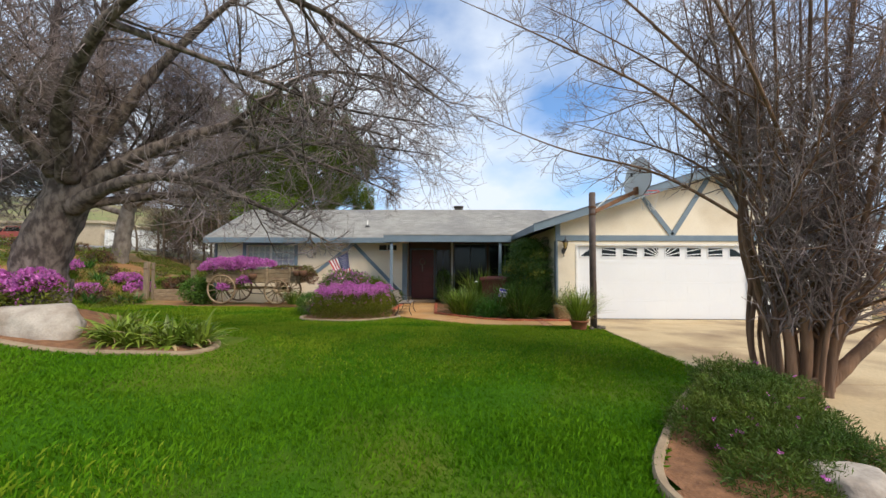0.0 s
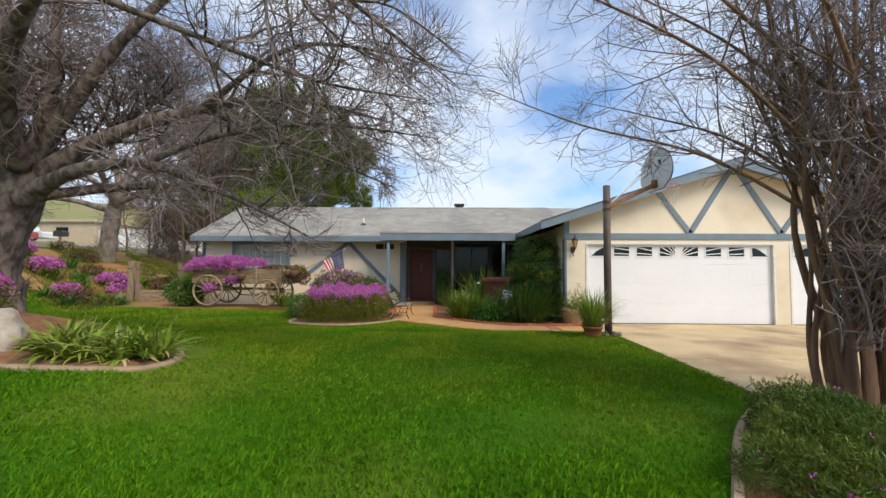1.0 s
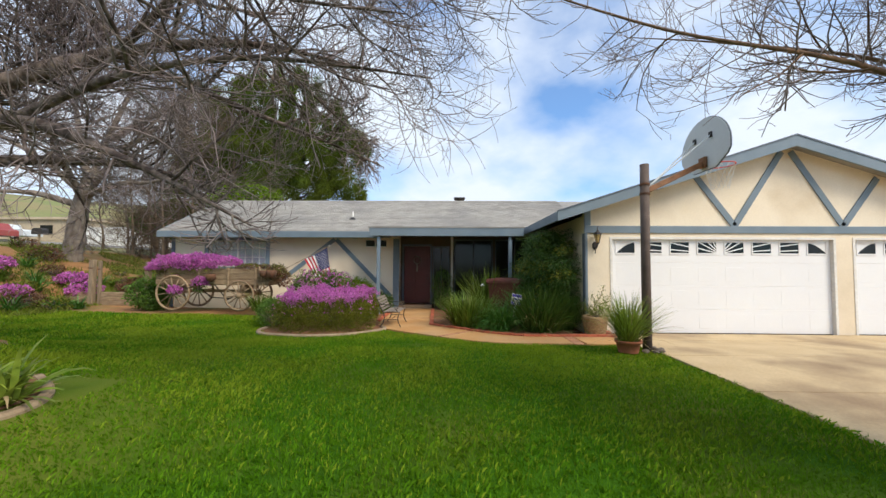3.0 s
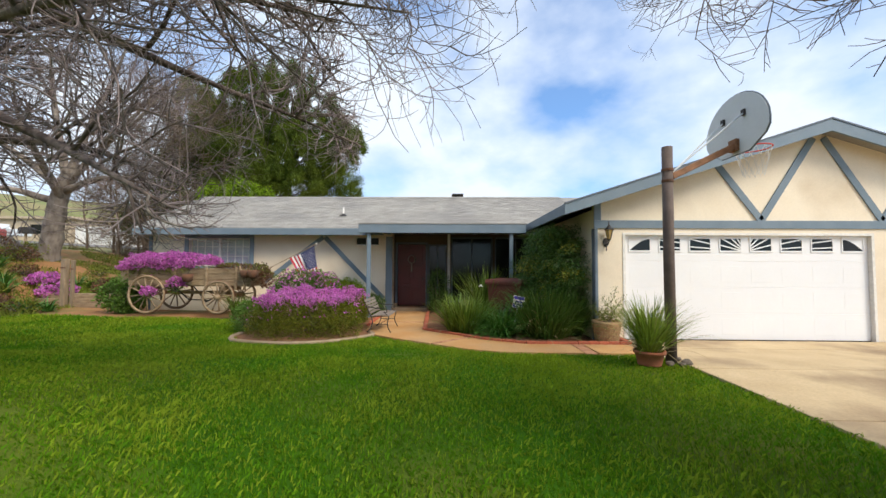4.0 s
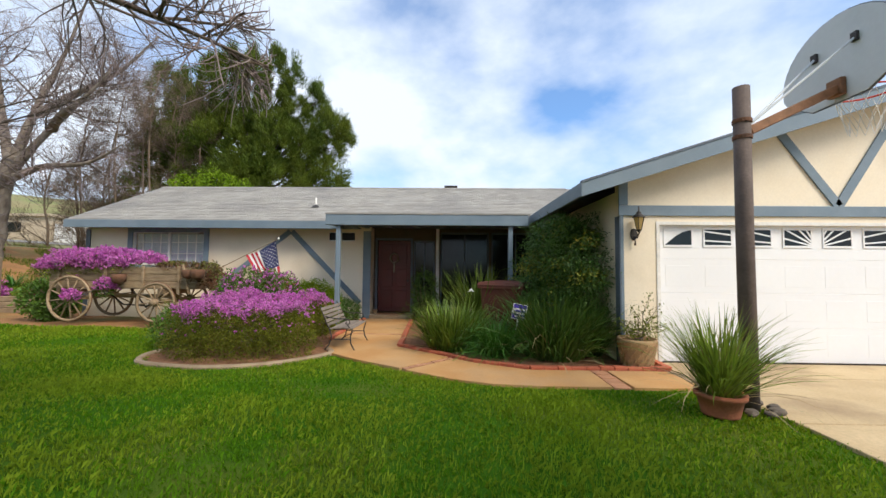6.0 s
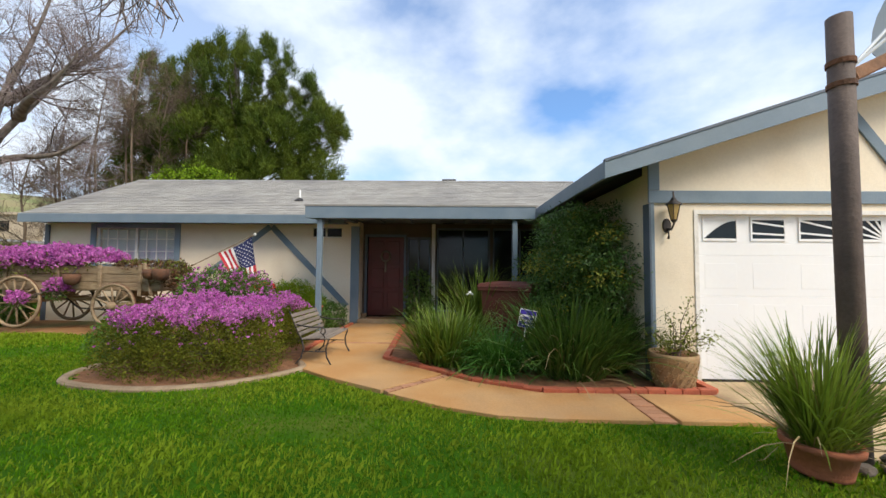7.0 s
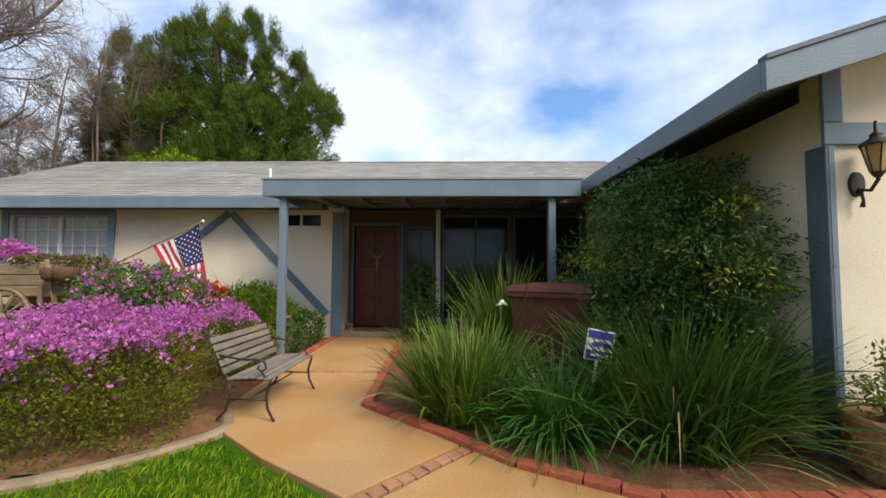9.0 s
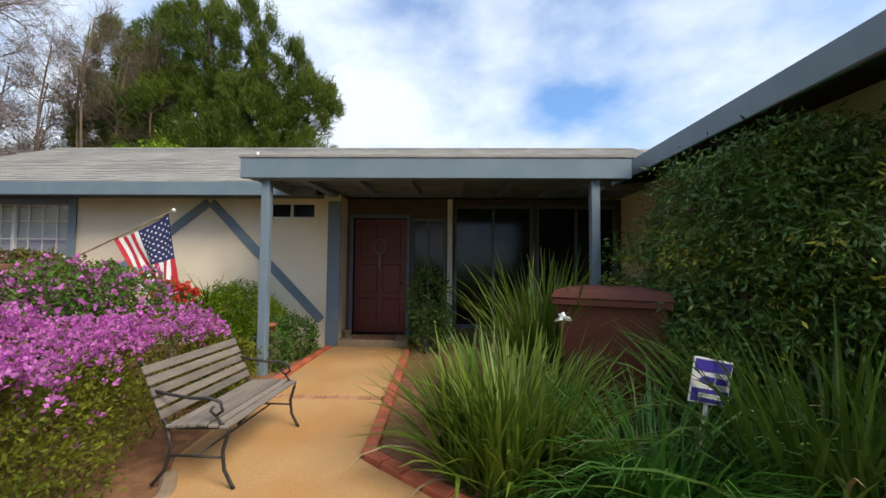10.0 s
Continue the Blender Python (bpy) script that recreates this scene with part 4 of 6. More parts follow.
# ---- plants: builders ----
def lumps(rng, n, boxes):
    """Points spread through ellipsoids (cx, cy, cz, rx, ry, rz), mostly near their skins, with the outward way of each."""
    w = np.array([b[3] * b[4] + b[4] * b[5] + b[3] * b[5] for b in boxes])
    pick = rng.choice(len(boxes), n, p=w / w.sum())
    B = np.array(boxes)[pick]
    d = unit(rng.normal(size=(n, 3)))
    r = rng.uniform(0.55, 1.03, n) ** 0.6
    wob = 1 + 0.12 * np.sin(d[:, 0] * 7 + B[:, 0] * 3) * np.sin(d[:, 1] * 6 + B[:, 1]) + 0.10 * np.sin(d[:, 2] * 9 + d[:, 0] * 11)
    return B[:, :3] + d * B[:, 3:] * (r * wob)[:, None], d


def stems_mesh(name, base, tips, radius, mat, rng):
    g = Geo()
    b = Vector(base)
    for t in tips:
        t = Vector(t)
        m = b.lerp(t, 0.5) + Vector((rng.uniform(-0.06, 0.06), rng.uniform(-0.06, 0.06), 0.05))
        g.tube([b + Vector((rng.uniform(-0.08, 0.08), rng.uniform(-0.08, 0.08), 0)), m, t], [radius, radius * 0.7, radius * 0.3], 5, False)
    return mesh_of(name, g, mat, True)


def shrub(name, label, base, boxes, n, size, mat, seed, category="shrub", flowers=0, flower_mat=None, flower_z=0.0, flower_size=0.035, tip_mat=None, tips=0, aspect=0.5, group="", low=0.0, flower_in=None):
    rng = np.random.default_rng(seed)
    e = thing(name, label, category, group)
    P, d = lumps(rng, n, boxes)
    keep = P[:, 2] > low
    P, d = P[keep], d[keep]
    part("foliage", leaves_mesh("foliage", P, size, mat, aspect, 0.4, d * 0.9, rng), None, e)
    k = rng.choice(len(P), min(24, len(P)), replace=False)
    part("stem", stems_mesh("stem", base, P[k] * 0.96 + np.array(base) * 0.04, 0.012, BARK, rng), None, e)
    if tips:
        q = (d[:, 2] > 0.1)
        T = P[q][rng.choice(q.sum(), min(tips, q.sum()), replace=False)]
        part("young_leaves", leaves_mesh("young_leaves", T + np.array([0, 0, 0.02]), size * 0.9, tip_mat, aspect, 0.8, None, rng), None, e)
    if flowers:
        P2, d2 = lumps(rng, flowers * 6, boxes)
        q = (P2[:, 2] > flower_z + 0.05 * np.sin(P2[:, 0] * 13 + 2 * np.sin(P2[:, 0] * 3)) + 0.05 * np.sin(P2[:, 1] * 17 + P2[:, 0] * 9) + rng.normal(0, 0.05, len(P2))) & (d2[:, 2] > -0.1) | (rng.uniform(size=len(P2)) < 0.007) & (P2[:, 2] > flower_z - 0.35)
        if flower_in is not None:
            q &= flower_in(P2)
        P2 = P2[q][:flowers] + d2[q][:flowers] * 0.03
        n2 = len(P2)
        c = np.repeat(P2, 5, 0)
        part("blossoms", leaves_mesh("blossoms", c + rng.normal(0, flower_size * 0.25, c.shape), flower_size, flower_mat, 0.75, 0.9, np.repeat(d2[q][:flowers], 5, 0) * 0.5, rng), None, e)
    return e


def clump(name, label, base, n, length, width, mat, spread, seed, lean=1.0, stiff=0.6, dry=0, category="ornamental grass", group="strap leaf clumps"):
    rng = np.random.default_rng(seed)
    e = thing(name, label, category, group)
    part("leaves", strap_mesh("leaves", base, n, length, width, mat, spread, rng, lean, 5, stiff), None, e)
    if dry:
        part("dry_leaves", strap_mesh("dry_leaves", base, dry, length * 0.95, width * 0.8, STRAW, spread, rng, lean * 2.0, 5, stiff * 0.6), None, e)
    return e


# ---- planting bed before the porch ----
clump("grass_clump", "arching green strap leaf clump in mulch beside the path", (1.02, 11.65, 0.02), 760, 0.88, 0.024, STRAP, 0.42, 11, 1.0, 0.74, 30)
clump("grass_clump", "tall green strap leaf clump behind the brown bin", (1.55, 13.0, 0.02), 480, 1.42, 0.020, STRAP, 0.24, 12, 0.72, 0.8, 14)
clump("grass_clump", "bright green soft drooping strap leaf clump", (1.72, 11.15, 0.02), 800, 0.78, 0.013, STRAP_BRIGHT, 0.22, 13, 1.35, 0.3, 6)
clump("grass_clump", "dark green arching strap leaf clump by the garage", (2.62, 11.15, 0.02), 850, 1.15, 0.022, STRAP_DARK, 0.45, 14, 1.15, 0.62, 34)
clump("grass_clump", "dark green strap leaf clump against the garage wall", (3.2, 11.3, 0.02), 520, 1.1, 0.014, STRAP_DARK, 0.22, 15, 1.05, 0.62, 16)
iris = thing("white_iris", "single white iris bloom above strap leaves", "flower")
part("flower_stalk", Geo().tube([(1.22, 11.5, 0.02), (1.28, 11.45, 0.6), (1.32, 11.42, 1.02)], [0.006, 0.005, 0.004], 5), STRAP, iris)
rgi = np.random.default_rng(5)
part("bloom", leaves_mesh("bloom", np.tile([[1.32, 11.42, 1.03]], (8, 1)), 0.05, PETAL_WHITE, 0.6, 0.4, None, rgi), None, iris)
def spray_shrub(name, label, base, boxes, sprays, per, size, mat, seed, tip_mat, tip_share, low):
    """A shrub of flat leafy sprays, some with young pale leaves."""
    rng = np.random.default_rng(seed)
    e = thing(name, label, "shrub")
    C, d = lumps(rng, sprays, boxes)
    q = (C[:, 2] > low) & (C[:, 2] < 2.34) & (C[:, 0] < 3.46)
    C, d = C[q], d[q]
    young = rng.uniform(size=len(C)) < tip_share * (0.35 + 1.3 * np.clip(d[:, 2], 0, 1))
    for nm, pick, mt in (("foliage", ~young, mat), ("young_leaves", young, tip_mat)):
        c = np.repeat(C[pick], per, 0)
        o = np.repeat(d[pick], per, 0)
        off = rng.normal(0, 0.095, c.shape) * np.array([1, 1, 0.35])
        off += o * rng.uniform(-0.02, 0.16, (len(c), 1))
        off[:, 2] -= 0.35 * np.abs(off[:, 0] + off[:, 1])
        part(nm, leaves_mesh(nm, c + off, size, mt, 0.30, -0.35, unit(off) * 1.3, rng), None, e)
    k = rng.choice(len(C), 40, replace=False)
    part("stem", stems_mesh("stem", base, C[k], 0.012, BARK, rng), None, e)
    return e


spray_shrub("nandina_shrub", "large dark green shrub with yellow tips against the garage wall", (2.9, 12.3, 0.0),
            [(2.85, 12.3, 1.0, 0.60, 0.75, 0.8), (2.75, 12.0, 1.0, 0.36, 0.40, 0.5), (3.15, 11.65, 1.6, 0.40, 0.45, 0.55), (2.9, 11.95, 1.8, 0.40, 0.4, 0.42), (3.15, 12.7, 1.95, 0.38, 0.6, 0.4),
             (2.95, 12.2, 2.25, 0.34, 0.5, 0.26), (3.25, 11.9, 2.2, 0.30, 0.36, 0.28), (2.8, 12.9, 1.35, 0.40, 0.5, 0.5), (3.2, 11.5, 1.0, 0.34, 0.36, 0.5), (3.32, 12.9, 1.45, 0.26, 0.9, 0.8), (3.36, 11.6, 1.35, 0.20, 0.45, 0.7)],
            860, 64, 0.058, LEAF_DARK, 21, LEAF_TIP, 0.13, 0.1)
shrub("shrub", "dark green upright shrub beside the entry window", (0.3, 14.9, 0.0), [(0.28, 14.9, 0.75, 0.32, 0.3, 0.62), (0.33, 14.95, 0.4, 0.36, 0.32, 0.36)], 2600, 0.06, LEAF_DARK, 22, low=0.02)

# wheelie bin
bn = thing("wheelie_bin", "brown plastic wheelie bin standing in the bed", "bin", at=(1.98, 12.55, 0.0))
bn.matrix_basis = pose(2.07, 12.55, 0.01, 0, 0, -24) @ Matrix.Diagonal((1.25, 1.2, 1.0, 1))
g = Geo()
ring = lambda w, d, z: [(-w, -d, z), (w, -d, z), (w, d, z), (-w, d, z)]
g.add(ring(0.25, 0.26, 0.03) + ring(0.33, 0.33, 1.05) + ring(0.31, 0.31, 1.05) + ring(0.24, 0.25, 0.06),
      [(0, 1, 5, 4), (1, 2, 6, 5), (2, 3, 7, 6), (3, 0, 4, 7), (3, 2, 1, 0), (4, 5, 9, 8), (5, 6, 10, 9), (6, 7, 11, 10), (7, 4, 8, 11), (8, 9, 13, 12), (9, 10, 14, 13), (10, 11, 15, 14), (11, 8, 12, 15), (12, 13, 14, 15)])
part("body", g, BIN, bn)
part("rim", Geo().box(-0.355, 0.355, -0.355, -0.325, 1.0, 1.06, None, 0.008).box(-0.355, 0.355, 0.325, 0.355, 1.0, 1.06, None, 0.008).box(-0.355, -0.325, -0.325, 0.325, 1.0, 1.06).box(0.325, 0.355, -0.325, 0.325, 1.0, 1.06), BIN, bn)
part("lid", Geo().add(ring(0.36, 0.36, 1.065) + ring(0.34, 0.34, 1.12) + ring(0.2, 0.2, 1.145), [(3, 2, 1, 0), (0, 1, 5, 4), (1, 2, 6, 5), (2, 3, 7, 6), (3, 0, 4, 7), (4, 5, 9, 8), (5, 6, 10, 9), (6, 7, 11, 10), (7, 4, 8, 11), (8, 9, 10, 11)]), BIN, bn)
for x in (-0.27, 0.27):
    part("wheel", Geo().tube([(x - 0.03, 0.3, 0.1), (x + 0.03, 0.3, 0.1)], 0.1, 14), IRON, bn)

# yard sign
SIGN_BLUE = material("purple blue sign print", (0.05, 0.03, 0.30), (0.06, 0.035, 0.33), 0.5, 3, 20, 0)
sg = thing("yard_sign", "small purple and white yard sign on a thin stake", "sign")
sg.matrix_basis = pose(1.98, 11.30, 0.015, 0, 11, 8) @ Matrix.Diagonal((0.9, 1, 0.97, 1))
part("stake", Geo().box(-0.012, 0.012, 0.004, 0.012, 0.0, 0.62), WHITE_TRIM, sg)
part("panel", Geo().box(-0.135, 0.135, -0.004, 0.004, 0.58, 0.84, None, 0.003), WHITE_TRIM, sg)
part("printed_field", Geo().box(-0.125, 0.125, -0.007, -0.0045, 0.765, 0.83).box(-0.125, 0.125, -0.007, -0.0045, 0.59, 0.665), SIGN_BLUE, sg)
part("printed_mark", Geo().prism([(-0.09, 0.715), (-0.05, 0.74), (0.02, 0.735), (0.02, 0.70), (-0.05, 0.695)], 1, -0.007, -0.0045), SIGN_BLUE, sg)
part("text_bar", Geo().box(-0.08, 0.09, -0.010, -0.0075, 0.615, 0.64), WHITE_TRIM, sg)
part("text_bar", Geo().box(0.03, 0.11, -0.007, -0.0045, 0.70, 0.735), SIGN_BLUE, sg)


# ---- pots ----
def pot(name, label, at, r0, r1, h, mat, rim=True, ribs=0):
    e = thing(name, label, "plant pot")
    prof = [(0.0, 0.0), (r0, 0.0), (r0 * 1.02, 0.02), (r1 * 0.97, h * 0.8)]
    prof += [(r1 * 1.08, h * 0.8), (r1 * 1.1, h), (r1 * 0.95, h), (r1 * 0.9, h * 0.86), (0.0, h * 0.86)] if rim else [(r1 * 1.03, h * 0.9), (r1, h), (r1 * 0.93, h), (r1 * 0.9, h * 0.88), (0.0, h * 0.88)]
    part("body", Geo().lathe(prof, at, 30), mat, e, smooth=True)
    part("potting_soil", Geo().lathe([(0.0, h * 0.9), (r1 * 0.92, h * 0.89)], at, 24), SOIL, e)
    if ribs:
        for k in range(ribs):
            for j in range(5):
                a = 2 * math.pi * (k + 0.5 * (j % 2)) / ribs
                z0, z1 = h * (0.08 + j * 0.16), h * (0.08 + j * 0.16 + 0.12)
                ra, rb = r0 + (r1 - r0) * z0 / h, r0 + (r1 - r0) * z1 / h
                part("weave", Geo().tube([(at[0] + (ra + 0.004) * math.cos(a), at[1] + (ra + 0.004) * math.sin(a), at[2] + z0), (at[0] + (rb + 0.006) * math.cos(a + 0.1), at[1] + (rb + 0.006) * math.sin(a + 0.1), at[2] + z1)], 0.014, 5), mat, e)
    return e


pot("terracotta_pot", "round terracotta pot beside the hoop pole", (3.44, 8.62, 0.10), 0.15, 0.19, 0.20, TERRA)
clump("potted_grass", "green strap leaf plant in a terracotta pot", (3.44, 8.62, 0.27), 620, 0.80, 0.013, LILY, 0.14, 31, 0.95, 0.74, 55)
pot("woven_pot", "tan woven pattern pot by the garage wall", (3.66, 10.60, 0.02), 0.19, 0.26, 0.40, WICKER, False, 16)
rng = np.random.default_rng(33)
tips = [(3.66 + x, 10.6 + y, z) for x, y, z in [(0.16, -0.1, 1.06), (0.34, 0.0, 0.9), (0.44, -0.05, 0.62), (0.3, 0.05, 0.72), (-0.05, 0, 0.85), (-0.26, -0.05, 0.68), (0.05, -0.2, 0.7), (0.22, -0.2, 0.62), (-0.15, 0.1, 0.62), (0.1, 0.15, 0.75), (0.36, -0.15, 0.55), (-0.2, -0.15, 0.55)]]
pp = thing("potted_shrub", "thin sprawling olive shrub in a woven pot", "shrub")
part("stem", stems_mesh("stem", (3.66, 10.6, 0.36), tips, 0.008, BARK, rng), None, pp)
LP = np.concatenate([np.array([3.66, 10.6, 0.4]) + (np.array(t) - np.array([3.66, 10.6, 0.4])) * rng.uniform(0.35, 1.05, (52, 1)) + rng.normal(0, 0.035, (52, 3)) for t in tips] + [np.array([3.64, 10.58, 0.5]) + rng.normal(0, 0.09, (260, 3)) * np.array([1.2, 1, 0.7])])
part("foliage", leaves_mesh("foliage", LP, 0.045, LEAF_OLIVE, 0.4, 0.3, None, rng), None, pp)

# ---- flower bed ----
shrub("flowering_hedge", "broad green hedge carpeted with magenta pink blossoms", (-2.4, 11.6, 0.0),
      [(-2.95, 11.15, 0.38, 0.56, 0.55, 0.42), (-3.1, 10.98, 0.46, 0.40, 0.40, 0.34), (-1.6, 11.05, 0.45, 0.40, 0.40, 0.36), (-2.7, 10.82, 0.46, 0.45, 0.36, 0.34), (-2.0, 10.82, 0.46, 0.45, 0.36, 0.34), (-3.1, 10.80, 0.2, 0.36, 0.30, 0.26), (-2.6, 10.60, 0.2, 0.44, 0.28, 0.26), (-1.95, 10.66, 0.2, 0.42, 0.30, 0.26), (-1.42, 10.95, 0.2, 0.32, 0.34, 0.26), (-2.3, 11.05, 0.38, 0.7, 0.55, 0.44), (-1.72, 11.35, 0.38, 0.5, 0.55, 0.42), (-2.6, 11.9, 0.45, 0.95, 0.7, 0.46), (-1.75, 12.2, 0.42, 0.5, 0.7, 0.46), (-3.2, 12.2, 0.45, 0.6, 0.7, 0.44), (-2.3, 12.7, 0.5, 0.8, 0.6, 0.42)],
      46000, 0.032, HEDGE_LEAF, 41, flowers=9500, flower_mat=PETAL, flower_z=0.72, flower_size=0.027, flower_in=lambda P: (P[:, 1] < 12.45 - 0.25 * (P[:, 0] < -2.4)) | (P[:, 0] > -1.9), low=0.0, aspect=0.45)
shrub("flowering_shrub", "rounded dark shrub with scattered pink blossoms", (-2.9, 12.75, 0.0),
      [(-3.15, 12.75, 0.90, 0.62, 0.5, 0.46), (-2.6, 12.75, 0.85, 0.45, 0.45, 0.44), (-3.5, 12.9, 0.7, 0.5, 0.45, 0.4)], 12000, 0.045, LEAF, 42, flowers=330, flower_mat=PETAL, flower_z=0.75, flower_size=0.045, low=0.2, tip_mat=LEAF_RED, tips=500)
shrub("shrub", "small bright green rounded shrub at the bed edge", (-3.75, 11.6, 0.0), [(-3.75, 11.55, 0.30, 0.40, 0.4, 0.36), (-4.0, 12.2, 0.28, 0.38, 0.38, 0.32)], 7000, 0.04, LEAF, 43, low=0.0)
shrub("shrub", "yellow green feathery low shrub against the stucco wall", (-2.6, 14.6, 0.0), [(-2.45, 14.55, 0.55, 0.50, 0.36, 0.50), (-2.85, 14.6, 0.5, 0.40, 0.35, 0.46), (-2.1, 14.6, 0.4, 0.34, 0.32, 0.42)], 15000, 0.055, LEAF_FERN, 44, tip_mat=LEAF_TIP, tips=1800, aspect=0.28, low=0.02)
clump("grass_clump", "thin pale grass blades before the stucco wall", (-2.9, 14.6, 0.4), 40, 1.0, 0.012, STRAP, 0.1, 45, 0.9, 0.6)
shrub("geranium", "red geranium blossoms beside the flag", (-3.0, 14.0, 0.0), [(-3.0, 14.0, 0.75, 0.25, 0.22, 0.3)], 700, 0.06, LEAF, 46, "flower", flowers=70, flower_mat=PETAL_RED, flower_z=0.85, flower_size=0.06, low=0.02)
shrub("shrub", "dark green low shrub at the porch post", (-1.62, 14.3, 0.0), [(-1.62, 14.5, 0.26, 0.32, 0.4, 0.34), (-1.62, 13.85, 0.24, 0.25, 0.3, 0.26)], 5200, 0.045, LEAF_DARK, 47, low=0.0)
shrub("shrub", "olive low plant between hedge and walk", (-1.75, 12.95, 0.0), [(-1.75, 12.95, 0.28, 0.34, 0.45, 0.34)], 5000, 0.035, HEDGE_LEAF, 48, low=0.0)
pot("terracotta_pot", "small terracotta pot near the porch post", (-1.72, 13.95, 0.42), 0.07, 0.09, 0.14, TERRA)
part_block = tagged(part("pot_stand", Geo().box(-1.86, -1.60, 13.82, 14.08, -0.02, 0.42, None, 0.01), WOOD_POST), "small weathered wooden plant stand", "stand")
pot("ceramic_pot", "small pale pot on the door step", (-1.12, 15.5, 0.117), 0.05, 0.07, 0.11, CURB)


# ---- bench ----
def bench():
    e = thing("garden_bench", "slatted weathered wood bench with dark iron ends on the walk", "bench")
    e.matrix_basis = pose(-0.83, 11.78, 0.022, 0, 0, -2) @ Matrix.Diagonal((0.87, 0.80, 0.88, 1))
    L = 0.56
    for i in range(6):
        x = 0.20 - i * 0.075
        part("seat_slat", Geo().box(x - 0.03, x + 0.03, -L, L, 0.405 - 0.006 * abs(i - 2), 0.425 - 0.006 * abs(i - 2), None, 0.004), WOOD_BENCH, e)
    for i in range(5):
        x, z = -0.245 - i * 0.034, 0.47 + i * 0.072
        m = pose(x, 0, z, 0, -24, 0)
        part("back_slat", Geo().box(-0.009, 0.009, -L, L, -0.03, 0.03, m, 0.004), WOOD_BENCH, e)
    for y in (-L + 0.03, L - 0.03):
        s = part("end_frame", Geo().tube([(0.27, y, 0.0), (0.25, y, 0.03), (0.2, y, 0.12), (0.185, y, 0.24), (0.22, y, 0.36), (0.23, y, 0.39), (0.15, y, 0.395), (-0.1, y, 0.385), (-0.22, y, 0.40), (-0.27, y, 0.47), (-0.40, y, 0.79), (-0.43, y, 0.82)], 0.013, 7)
                 .tube([(-0.22, y, 0.40), (-0.18, y, 0.25), (-0.22, y, 0.10), (-0.29, y, 0.02), (-0.31, y, 0.0)], 0.013, 7), IRON, e, "dark iron bench end", True)
        part("arm_scroll", Geo().tube([(-0.32, y, 0.62), (-0.2, y, 0.60), (-0.05, y, 0.58), (0.08, y, 0.585), (0.16, y, 0.56), (0.175, y, 0.50), (0.13, y, 0.47), (0.09, y, 0.50), (0.11, y, 0.53)], 0.011, 7)
             .tube([(0.13, y, 0.47), (0.17, y, 0.42), (0.2, y, 0.40)], 0.010, 6), IRON, s, "", True)
        part("stretcher", Geo().tube([(0.19, y, 0.2), (-0.19, y, 0.2)], 0.009, 6), IRON, s, "", True)
    part("brace_rod", Geo().tube([(0.0, -L + 0.03, 0.2), (0.0, L - 0.03, 0.2)], 0.008, 6), IRON, e, "", True)
    return e


bench()

# ---- flag ----
FLAG_RED = material("red flag cloth", (0.48, 0.025, 0.04), (0.42, 0.02, 0.035), 0.85, 6, 60, 0.1, 90)
FLAG_WHITE = material("white flag cloth", (0.75, 0.74, 0.74), (0.7, 0.69, 0.7), 0.85, 6, 60, 0.1, 90)
FLAG_BLUE = material("navy flag cloth", (0.018, 0.025, 0.10), (0.015, 0.02, 0.085), 0.85, 6, 60, 0.1, 90)
fl = thing("flag", "striped red white and blue flag hanging from a slanted pole", "flag")
A, B = Vector((-3.40, 14.35, 2.05)), Vector((-4.10, 14.25, 1.66))
C, D = Vector((-3.26, 14.38, 0.88)), Vector((-3.62, 14.30, 0.90))
def cloth(u, v, off=0.0):
    p = A.lerp(B, u).lerp(C.lerp(D, u), v)
    sag = 0.04 * math.sin(u * 9 + v * 3) * (0.25 + v) + 0.03 * math.sin(u * 17 - v * 5) * v
    return (p.x + 0.3 * sag, p.y + sag - off, p.z - 0.10 * math.sin(math.pi * u) * (1 - v) * 0.6)
def patch(u0, u1, v0, v1, nu, nv, off=0.0):
    g = Geo()
    for j in range(nv + 1):
        for i in range(nu + 1):
            g.v.append(cloth(u0 + (u1 - u0) * i / nu, v0 + (v1 - v0) * j / nv, off))
    for j in range(nv):
        for i in range(nu):
            k = j * (nu + 1) + i
            g.f.append((k, k + 1, k + nu + 2, k + nu + 1))
    return g
for i in range(13):
    v0 = 0.55 if i < 7 else 0.0
    part("stripe", patch(i / 13, (i + 1) / 13, v0, 1.0, 3, 16), FLAG_WHITE if i % 2 else FLAG_RED, fl, smooth=True)
part("canton", patch(0, 7 / 13, 0, 0.55, 14, 12), FLAG_BLUE, fl, "navy field with white stars", True)
for r in range(9):
    for c in range(6 if r % 2 == 0 else 5):
        u, v = (7 / 13) * (r + 0.7) / 9.4, 0.55 * ((c + 0.6 + 0.5 * (r % 2)) / 6.2)
        star = []
        for k in range(10):
            rad = 0.020 if k % 2 == 0 else 0.008
            a = math.pi * k / 5
            star.append(cloth(u + rad * math.cos(a) / 0.8, v + rad * math.sin(a) / 1.1, 0.004))
        part("star", Geo().add(star, [tuple(range(10))]), FLAG_WHITE, fl)
part("flag_pole", Geo().tube([A + (A - B) * 0.06, B + (B - A) * 1.15], 0.012, 8), WOOD_OLD, fl)
part("finial", Geo().lathe([(0.0, -0.035), (0.028, -0.01), (0.03, 0.01), (0.0, 0.04)], tuple(A + (A - B) * 0.09), 12), WHITE_TRIM, fl, smooth=True)


